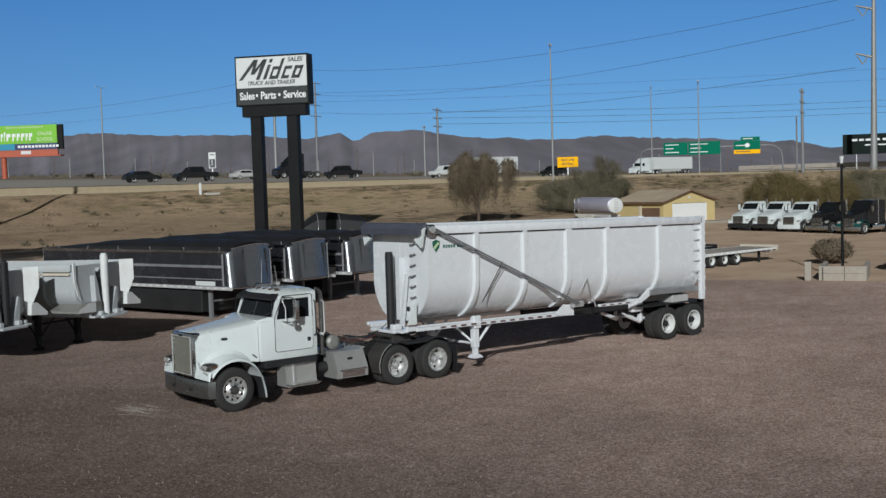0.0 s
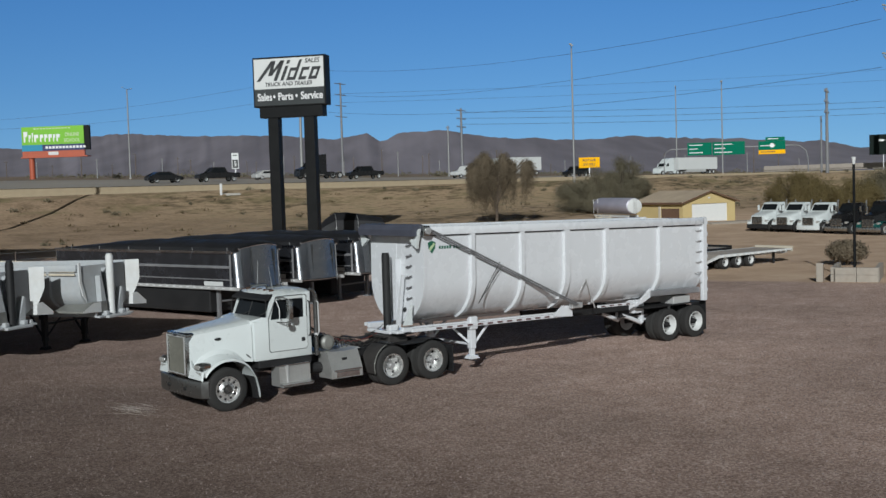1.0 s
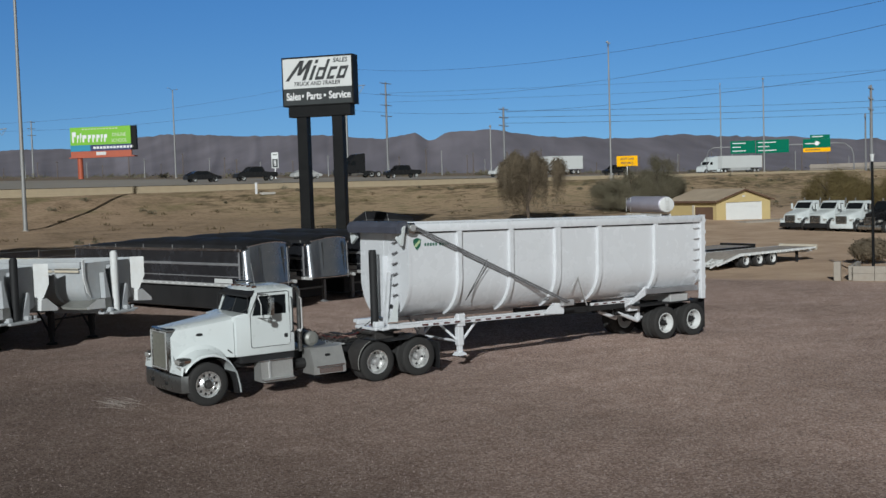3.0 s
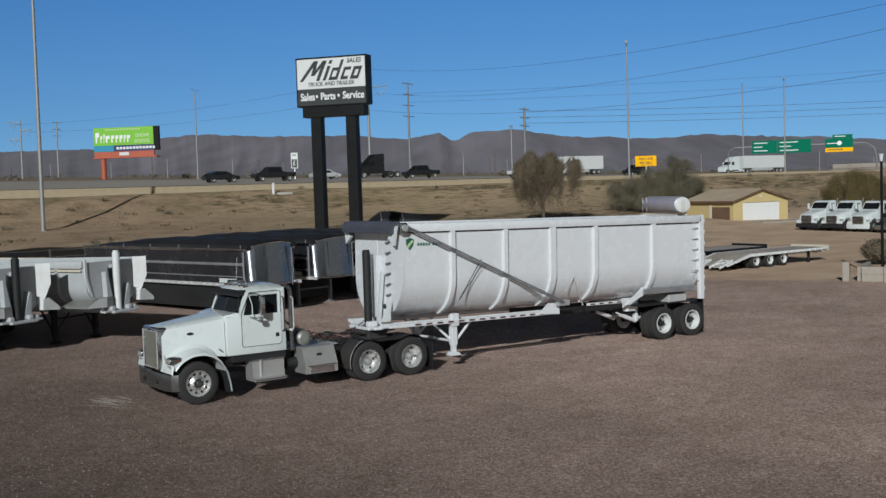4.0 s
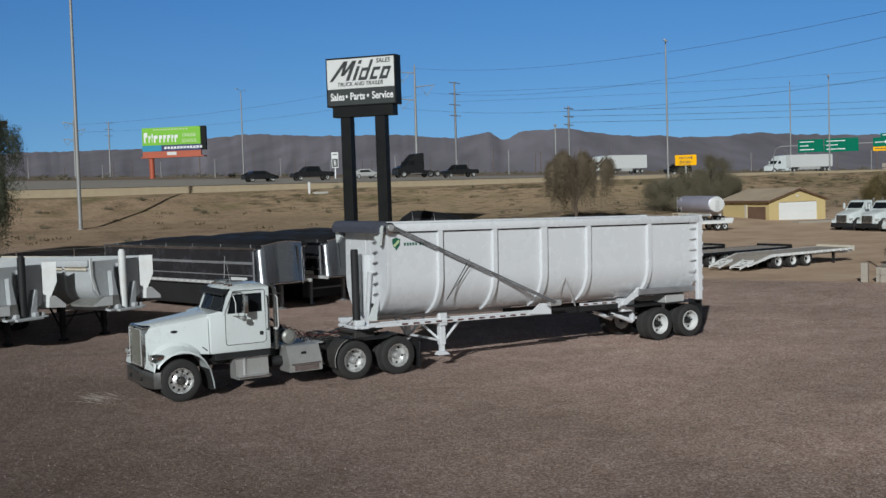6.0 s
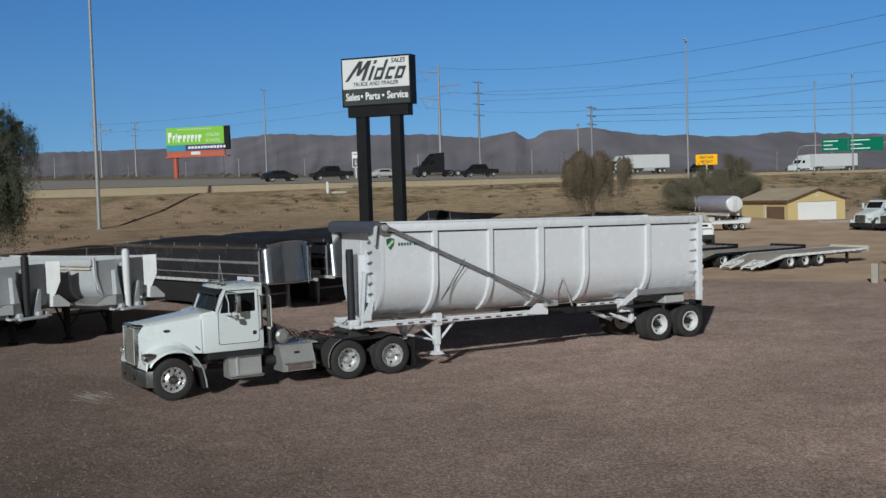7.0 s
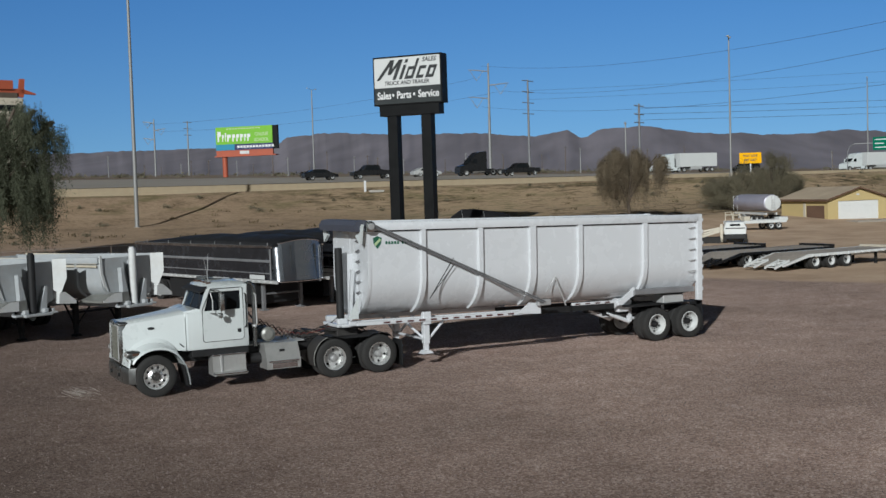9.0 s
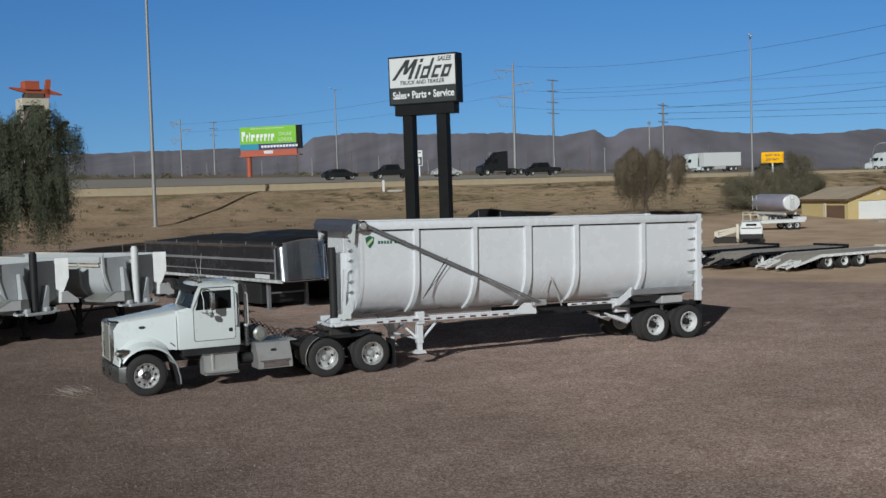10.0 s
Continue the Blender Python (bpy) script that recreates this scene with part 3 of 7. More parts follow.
def build_tractor(m, paint, detail=True):
    root = thing("semi_tractor", m, "white conventional day-cab semi tractor with chrome grille, parked on gravel", "truck")
    for s in (-1, 1):
        part("frame_rail", Box(0.25, 7.45, s * 0.43 - 0.04, s * 0.43 + 0.04, 0.72, 0.98, 0.01), BLACK, root)
    for x in (1.5, 3.0, 4.4, 5.2, 6.2, 7.3):
        part("cross_member", Box(x, x + 0.1, -0.43, 0.43, 0.78, 0.92), BLACK, root)
    # bumper with swept ends
    b = bmesh.new()
    out = [(0.26, -1.2), (0.1, -1.14), (0.02, -0.85), (0.0, 0), (0.02, 0.85), (0.1, 1.14), (0.26, 1.2)]
    ins = [(p[0] + 0.07, p[1] * 0.97) for p in out]
    loft(b, [[(x, y, 0.38) for x, y in out + ins[::-1]], [(x - 0.02, y, 0.42) for x, y in out] + [(x, y, 0.42) for x, y in ins[::-1]], [(x - 0.02, y, 0.74) for x, y in out] + [(x, y, 0.74) for x, y in ins[::-1]], [(x, y, 0.78) for x, y in out + ins[::-1]]])
    bumper = part("bumper", b, BUMPER_MAT, root, "dark chromed steel bumper", True)
    part("tow_hole", Cyl((-0.04, -0.45, 0.56), (0.02, -0.45, 0.56), 0.045), BLACK, bumper)
    part("tow_hole", Cyl((-0.04, 0.45, 0.56), (0.02, 0.45, 0.56), 0.045), BLACK, bumper)
    # grille
    g = bmesh.new()
    for s in (-1, 1):
        box(g, 0.0, 0.26, s * 0.49 - 0.04, s * 0.49 + 0.04, 0.86, 1.8, 0.02)
    box(g, 0.0, 0.26, -0.53, 0.53, 1.75, 1.87, 0.05)
    box(g, 0.0, 0.26, -0.515, 0.515, 0.84, 0.91, 0.02)
    surround = part("grille_surround", g, CHROME, root, "chrome grille surround", True)
    for y0, y1, z0, z1 in ((-0.5, -0.45, 0.88, 1.8), (0.45, 0.5, 0.88, 1.8), (-0.45, 0.45, 1.765, 1.8), (-0.45, 0.45, 0.88, 0.905)):
        part("grille_trim", Box(-0.012, 0.004, y0, y1, z0, z1, 0.004), ALU_DULL, surround, "bright grille edging")
    g = bmesh.new()
    for i in range(30):
        y = -0.435 + 0.87 * i / 29
        box(g, 0.03, 0.06, y - 0.0095, y + 0.0095, 0.91, 1.76)
    for z in (1.1, 1.28, 1.47):
        box(g, 0.05, 0.07, -0.42, 0.42, z - 0.006, z + 0.006)
    part("grille_insert", g, GRILLE, surround, "dull grey grille bars")
    part("radiator_core", Box(0.09, 0.2, -0.45, 0.45, 0.9, 1.77), GREASE, surround)
    part("hood_emblem", Box(-0.012, 0.0, -0.1, 0.1, 1.78, 1.83, 0.004), INK, surround, "dark oval maker's badge")
    # hood
    h = bmesh.new()
    secs = [hood_section(x, hw, top, bot, 1.0) for x, hw, top, bot in ((0.1, 0.53, 1.88, 0.95), (0.28, 0.57, 1.9, 0.95), (0.7, 0.66, 1.95, 1.1), (1.2, 0.75, 2.01, 1.1), (1.62, 0.82, 2.07, 1.05))]
    loft(h, secs)
    hood = part("hood", h, paint, root, "white sloping fibreglass hood", True)
    for s in (-1, 1):
        e = revolve(bmesh.new(), [(0.0001, -0.012), (0.045, -0.012), (0.055, 0.0), (0.0001, 0.0)], (0, 0, 0), 20)
        for v in e.verts:
            v.co = Vector((v.co.x * 1.6 + 0.78, s * (0.69 - v.co.y + 0.25 * v.co.x), v.co.z * 0.66 + 1.68))
        part("side_badge", e, INK, hood, "black oval badge")
    part("hood_latch", Box(1.44, 1.6, -0.83, -0.8, 1.18, 1.21, 0.008, Matrix.Translation((1.52, -0.8, 1.2)) @ Matrix.Rotation(radians(40), 4, "Y") @ Matrix.Translation((-1.52, 0.8, -1.2))), SEAM, hood)
    # fenders: a broad arch with a rolled lip, a nose to the headlamp and a tail down behind the wheel
    for s in (-1, 1):
        f = bmesh.new()
        line = [(0.1, 0.8), (0.14, 1.0)] + arch(0.8, 0.5, 0.72, 148, 40, 16) + [(1.5, 0.72), (1.58, 0.42), (1.6, 0.22)]
        outer = 1.2
        secs = []
        for i, (x, z) in enumerate(line):
            nx, nz = x - 0.8, z - 0.5
            d = math.hypot(nx, nz)
            nx, nz = nx / d, nz / d
            secs.append([(x, s * outer, z - 0.03 * nz), (x + 0.03 * nx, s * (outer - 0.03), z + 0.03 * nz), (x + 0.045 * nx, s * 0.95, z + 0.045 * nz), (x + 0.05 * nx, s * 0.5, z + 0.05 * nz), (x, s * 0.5, z), (x, s * (outer - 0.04), z - 0.02 * nz)])
        loft(f, secs)
        fender = part("fender", f, paint, root, "", True)
        # side skin sweeping from the arch up into the hood
        k = bmesh.new()
        skin = []
        for x, z in line[1:-3]:
            d = math.hypot(x - 0.8, z - 0.5)
            nx, nz = (x - 0.8) / d, (z - 0.5) / d
            hy = 0.535 + 0.185 * (x - 0.1)
            ring = [(x + 0.036 * nx, 1.04, z + 0.036 * nz), (x + 0.05 * nx, 0.92, z + 0.06), (x + 0.03 * nx, hy + 0.09, z + 0.11), (x, hy + 0.015, z + 0.22), (x, hy - 0.04, z + 0.22), (x, hy + 0.04, z + 0.07), (x, 0.92, z + 0.02)]
            skin.append([(p, s * q, r_) for p, q, r_ in ring])
        loft(k, skin)
        part("fender_skin", k, paint, fender, "", True)
        pod = loft(bmesh.new(), [[(x, s * 0.98 + 1.45 * r * math.cos(q), 1.11 + r * math.sin(q)) for q in (2 * math.pi * i / 16 for i in range(16))] for x, r in ((0.07, 0.08), (0.1, 0.095), (0.24, 0.1), (0.38, 0.07), (0.47, 0.02))])
        lampo = part("headlamp_pod", pod, BUMPER_MAT, root, "dark chrome teardrop headlamp pod", True)
        for y in (0.92, 1.05):
            part("headlamp", Cyl((0.05, s * y, 1.11), (0.075, s * y, 1.11), 0.058, None, 14), LENS_CLEAR, lampo)
        part("turn_signal", Box(0.2, 0.36, s * 1.118, s * 1.135, 1.075, 1.145, 0.008), LENS_AMBER, lampo, "dark red side lens")
        part("lower_lamp", Box(0.09, 0.16, s * 0.98 - 0.14, s * 0.98 + 0.14, 0.84, 1.0, 0.02), LENS_CLEAR, root)
        part("splash_guard", Prism([(1.44, 0.74), (1.47, 0.74), (1.57, 0.2), (1.54, 0.2)], "y", s * 0.5, s * 1.165), BLACK, root, "black rubber splash guard")
    # cab shell with real openings
    lower = bmesh.new()
    box(lower, 1.64, 3.27, -0.9, 0.9, 1.04, 2.02, 0.04)
    cab = part("cab_body", lower, paint, root, "white steel cab", True)
    cowl = loft(bmesh.new(), [[(1.62, -0.82, 1.9), (1.62, -0.8, 2.05), (1.62, 0.8, 2.05), (1.62, 0.82, 1.9)], [(1.92, -0.9, 1.98), (1.92, -0.86, 2.11), (1.92, 0.86, 2.11), (1.92, 0.9, 1.98)], [(2.06, -0.9, 1.98), (2.06, -0.88, 2.06), (2.06, 0.88, 2.06), (2.06, 0.9, 1.98)]])
    part("cowl", cowl, paint, cab, "", True)
    roof = loft(bmesh.new(), [[(x, -0.84, z0), (x, -0.86, z0 + 0.1), (x, -0.72, z1), (x, 0, z1 + 0.025), (x, 0.72, z1), (x, 0.86, z0 + 0.1), (x, 0.84, z0)] for x, z0, z1 in ((2.17, 2.53, 2.63), (2.24, 2.54, 2.69), (2.5, 2.55, 2.725), (3.17, 2.55, 2.725), (3.27, 2.55, 2.68))])
    part("roof", roof, paint, cab, "", True)
    part("rear_wall", Box(3.21, 3.268, -0.88, 0.88, 2.0, 2.6, 0.01), paint, cab)
    for s in (-1, 1):
        ap = loft(bmesh.new(), [[(1.97, s * 0.9, 2.0), (2.1, s * 0.9, 2.0), (2.1, s * 0.82, 2.0), (1.97, s * 0.82, 2.0)], [(2.19, s * 0.87, 2.6), (2.29, s * 0.87, 2.6), (2.29, s * 0.79, 2.6), (2.19, s * 0.79, 2.6)]])
        part("windscreen_pillar", ap, paint, cab)
        part("door_pillar", Box(3.07, 3.255, min(s * 0.9, s * 0.82), max(s * 0.9, s * 0.82), 2.0, 2.62, 0.02), paint, cab)
        part("roof_rail", Box(2.2, 3.15, min(s * 0.885, s * 0.8), max(s * 0.885, s * 0.8), 2.5, 2.6, 0.02), paint, cab)
        part("side_window", Prism([(2.11, 1.98), (2.28, 2.51), (3.08, 2.51), (3.08, 1.98)], "y", s * 0.835, s * 0.845), GLASS_DARK, cab, "dark tinted side window")
        # door
        d = bmesh.new()
        y0, y1 = s * 0.9, s * 0.918
        prism(d, [(2.06, 1.28), (2.1, 1.24), (3.08, 1.24), (3.13, 1.3), (3.13, 2.03), (2.06, 2.03)], "y", y0, y1)
        door = part("door", d, paint, cab, "white cab door", True)
        sm = bmesh.new()
        o = [(2.045, 1.27), (2.09, 1.225), (3.09, 1.225), (3.145, 1.29), (3.145, 2.56), (3.09, 2.6), (2.285, 2.6), (2.045, 2.06)]
        i_ = [(2.06, 1.28), (2.1, 1.24), (3.08, 1.24), (3.13, 1.3), (3.13, 2.55), (3.085, 2.585), (2.295, 2.585), (2.06, 2.06)]
        loft(sm, [[(p[0], s * 0.893, p[1]), (p[0], s * 0.9065, p[1]), (q[0], s * 0.9065, q[1]), (q[0], s * 0.893, q[1])] for p, q in zip(o + o[:1], i_ + i_[:1])], caps=False)
        part("door_seal", sm, SEAM, cab)
        part("door_handle", Box(2.96, 3.06, s * 0.92 - 0.015, s * 0.92 + 0.015, 1.42, 1.52, 0.02), INK, door, "black door handle")
        part("grab_handle", tube(bmesh.new(), [(3.18, s * 0.9, 2.42), (3.19, s * 0.95, 2.4), (3.2, s * 0.96, 2.1), (3.2, s * 0.96, 1.65), (3.19, s * 0.95, 1.56), (3.18, s * 0.9, 1.54)], 0.018), BLACK, cab, "black grab bar")
        # mirror
        mr = Box(2.42, 2.54, s * 1.2 - 0.09, s * 1.2 + 0.09, 2.04, 2.5, 0.03)
        mir = part("mirror", mr, CHROME, cab, "tall chrome side mirror", True)
        part("mirror_glass", Box(2.542, 2.55, s * 1.2 - 0.075, s * 1.2 + 0.075, 2.08, 2.46), GLASS_DARK, mir)
        part("mirror_arm", tube(bmesh.new(), [(2.3, s * 0.9, 2.56), (2.38, s * 1.1, 2.57), (2.47, s * 1.2, 2.53), (2.47, s * 1.2, 1.98), (2.38, s * 1.1, 1.95), (2.26, s * 0.9, 1.97)], 0.014), CHROME, mir)
        part("mirror_stay", tube(bmesh.new(), [(2.28, s * 0.9, 2.5), (2.3, s * 1.02, 2.3), (2.3, s * 1.02, 2.0)], 0.012, 6), WHITE2, mir)
        part("convex_mirror", Cyl((2.44, s * 1.16, 1.92), (2.49, s * 1.16, 1.9), 0.08, 0.07, 16), CHROME, mir)
    ws = loft(bmesh.new(), [[(2.01, -0.83, 2.06), (1.97, 0, 2.06), (2.01, 0.83, 2.06)], [(2.22, -0.8, 2.58), (2.18, 0, 2.58), (2.22, 0.8, 2.58)]], closed=False)
    part("windscreen", ws, GLASS_DARK, cab, "dark windscreen with wipers")
    part("windscreen_post", Cyl((1.965, 0, 2.06), (2.175, 0, 2.58), 0.012), SEAM, cab)
    for y in (-0.45, 0.35):
        part("wiper", Cyl((1.955, y, 2.08), (2.015, y - 0.38, 2.21), 0.01, None, 6), SEAM, cab)
    part("sun_visor", loft(bmesh.new(), [[(2.21, -0.86, 2.55), (2.21, 0.86, 2.55), (2.21, 0.86, 2.66), (2.21, -0.86, 2.66)], [(2.0, -0.88, 2.5), (2.0, 0.88, 2.5), (2.01, 0.88, 2.55), (2.01, -0.88, 2.55)]]), BLACK, cab, "dark metal sun visor")
    for s in (-1, 1):
        part("visor_bracket", tube(bmesh.new(), [(2.01, s * 0.88, 2.52), (1.99, s * 0.9, 2.32), (1.98, s * 0.9, 2.1)], 0.009, 6), BLACK, cab)
    for y in (-0.6, -0.3, 0, 0.3, 0.6):
        part("marker_light", Box(2.27, 2.39, y - 0.028, y + 0.028, 2.69, 2.75, 0.012), LENS_AMBER if detail else LENS_RED, cab, "small roof marker light")
    for y in (-0.42, 0.42):
        hn = Cyl((2.3, y, 2.8), (2.75, y, 2.8), 0.05, 0.02, 10)
        part("air_horn", hn, CHROME, cab)
    part("antenna", Cyl((2.3, -0.72, 2.75), (2.2, -0.74, 3.35), 0.008, 0.005, 6), GALV, cab)
    part("antenna", Cyl((2.7, 0.8, 2.75), (2.75, 0.82, 3.4), 0.008, 0.005, 6), GALV, cab)
    part("seat", Box(2.55, 3.05, -0.7, -0.2, 1.4, 2.3, 0.06), SEAT, cab)
    part("seat", Box(2.55, 3.05, 0.2, 0.7, 1.4, 2.3, 0.06), SEAT, cab)
    # under the cab, exhaust, steps and boxes
    part("cab_sill", Box(1.75, 3.25, -0.88, 0.88, 0.86, 1.04, 0.02), BLACK, root)
    for s in (-1, 1):
        for x in (3.47,):
            st = tube(bmesh.new(), [(x, s * 0.78, 1.0), (x, s * 0.78, 1.8), (x, s * 0.78, 2.45), (x - 0.02, s * 0.78, 2.58), (x - 0.08, s * 0.78, 2.66), (x - 0.16, s * 0.78, 2.68)], 0.055, 14)
            pipe = part("exhaust_pipe", st, BUMPER_MAT, root, "dull chrome upright pipe with a bent top", True)
            part("pipe_guard", tube(bmesh.new(), [(x - 0.02, s * 0.86, 2.4), (x + 0.02, s * 0.88, 2.35), (x + 0.03, s * 0.88, 1.6), (x, s * 0.83, 1.5)], 0.02), ALU_DULL, pipe)
            part("pipe_clamp", Cyl((x, s * 0.78, 1.52), (x, s * 0.78, 1.57), 0.07, None, 14), GALV, pipe)
        part("air_tank", Cyl((3.3, s * 0.66, 0.66), (3.3 + 0.4, s * 0.66, 0.66), 0.14, None, 16), BLACK, root)
    stp = bmesh.new()
    prism(stp, [(-1.14, 0.36), (-1.14, 0.42), (-1.02, 0.45), (-1.0, 0.84), (-0.96, 0.88), (-0.6, 0.88), (-0.6, 0.36)], "x", 2.24, 3.12)
    sb = part("step_box", stp, TREAD, root, "aluminium battery box with step")
    part("box_lid", Box(2.22, 3.14, -1.02, -0.6, 0.87, 0.9, 0.008), ALU, sb)
    part("lid_strap", Box(2.45, 2.49, -1.045, -1.0, 0.44, 0.88), GALV, sb)
    part("tread", Box(2.24, 3.14, -1.2, -1.02, 0.4, 0.425, 0.006), ALU, sb)
    tb = bmesh.new()
    prism(tb, [(-1.22, 0.4), (-1.22, 0.62), (-1.02, 1.06), (-0.6, 1.06), (-0.6, 0.4)], "x", 3.62, 4.55)
    tbo = part("tool_box", tb, TREAD, root, "aluminium diamond-plate tool box with slanted front")
    part("step_plate", Box(3.68, 4.5, -1.26, -1.2, 0.58, 0.62, 0.006), ALU, tbo)
    part("drawer", Box(3.76, 4.45, -1.235, -1.215, 0.42, 0.56, 0.006), ALU, tbo)
    part("latch", Box(4.0, 4.14, -1.14, -1.1, 0.84, 0.9, 0.008), BLACK, tbo)
    part("fuel_tank", Cyl((2.2, 0.86, 0.66), (4.5, 0.86, 0.66), 0.3, None, 24), ALU, root, "polished round fuel tank", True)
    part("deck_plate", Box(3.35, 4.9, -0.6, 0.6, 1.0, 1.03, 0.006), ALU_DULL, root)
    drum = part("air_drum", Cyl((3.86, -0.7, 1.27), (3.86, 0.0, 1.27), 0.19, None, 22), FENDER_GREY, root, "grey horizontal air drum behind the cab", True)
    for y in (-0.55, -0.2):
        part("drum_strap", Cyl((3.86, y - 0.02, 1.27), (3.86, y + 0.02, 1.27), 0.198, None, 22), BLACK, drum)
    part("drum_cap", Cyl((3.86, -0.74, 1.27), (3.86, -0.7, 1.27), 0.12, 0.18, 20), FENDER_GREY, drum)
    part("hose_box", Box(3.55, 3.75, 0.0, 0.42, 1.03, 1.5, 0.05), BLACK, root)
    for j, (y0, mt_) in enumerate(((-0.3, GREASE), (-0.1, GREASE), (0.12, HOSE_RED), (0.3, GREASE))):
        pts = []
        for i in range(90):
            u = i / 89
            x = 3.42 + 2.75 * u
            zz = 1.85 - 0.55 * math.sin(math.pi * u) ** 0.8 - 0.55 * u + 0.05 * j
            c = 0.055 * math.sin(math.pi * min(1, u * 1.3))
            pts.append((x, y0 * (1 - 0.5 * u) + c * math.cos(i * 1.15), zz + c * math.sin(i * 1.15)))
        part("coiled_air_line", tube(bmesh.new(), pts, 0.013, 5), mt_, root, "coiled air line")
    # rear running gear
    add_axle(STEER, root, 0.75, 0.52, False, 1.06)
    for x in (5.52, 6.84):
        add_axle(DRIVE, root, x, 0.52, True, 1.09)
        part("differential", Cyl((x - 0.3, 0, 0.52), (x + 0.25, 0, 0.52), 0.2, 0.17, 14), BLACK, root)
        for s in (-1, 1):
            part("suspension_bag", Cyl((x + 0.3, s * 0.5, 0.5), (x + 0.3, s * 0.5, 0.85), 0.13, None, 14), BLACK, root)
    fw = bmesh.new()
    prism(fw, [(5.75, -0.45), (6.5, -0.45), (6.85, -0.35), (6.85, -0.1), (6.5, 0), (6.85, 0.1), (6.85, 0.35), (6.5, 0.45), (5.75, 0.45)], "z", 1.16, 1.22)
    part("fifth_wheel", fw, GREASE, root, "greasy fifth-wheel plate")
    part("fifth_wheel_mount", Box(5.9, 6.5, -0.5, 0.5, 0.98, 1.16, 0.02), GREASE, root)
    for s in (-1, 1):
        q = bmesh.new()
        line = arch(5.52, 0.52, 0.6, 195, 110, 10)
        sheet(q, [(x, s * 0.6, z) for x, z in line], [(x, s * 1.22, z) for x, z in line], 0.02, (0, 0, 1))
        part("quarter_fender", q, GREASE, root, "dark quarter fender with grey edge", True)
        part("fender_edge", tube(bmesh.new(), [(x, s * 1.22, z + 0.01) for x, z in line], 0.014, 6), FENDER_GREY, root)
        q = bmesh.new()
        line = arch(5.52, 0.5, 0.6, 100, 60, 6) + arch(6.84, 0.5, 0.6, 120, 50, 8)
        sheet(q, [(x, s * 0.62, z) for x, z in line], [(x, s * 1.2, z) for x, z in line], 0.015, (0, 0, 1))
        part("wheel_cover", q, BLACK, root, "", True)
        part("mud_flap", Box(7.5, 7.53, s * 0.92 - 0.3, s * 0.92 + 0.3, 0.12, 0.85, 0.008), BLACK, root)
        part("tail_lamp", Box(7.4, 7.46, s * 0.38 - 0.06, s * 0.38 + 0.06, 0.78, 0.9, 0.02), LENS_RED, root)
    return root


tractor = build_tractor(pose(20.08, 31.85, 0), WHITE)


# ---- end-dump trailers ----
def tub(hw, top, bot, r, n=9):
    """Half of a bath-tub section: (y, z) from the near top edge down and round to the middle of the floor."""
    pts = [(-hw, top), (-hw, bot + r * 1.05)]
    fl = hw * 0.14
    for i in range(1, n + 1):
        a = math.pi / 2 * i / n
        pts.append((-fl - (hw - fl) * math.cos(a), bot + r * 1.05 * (1 - math.sin(a))))
    return pts


def full(half):
    return half + [(-y, z) for y, z in half[::-1]]


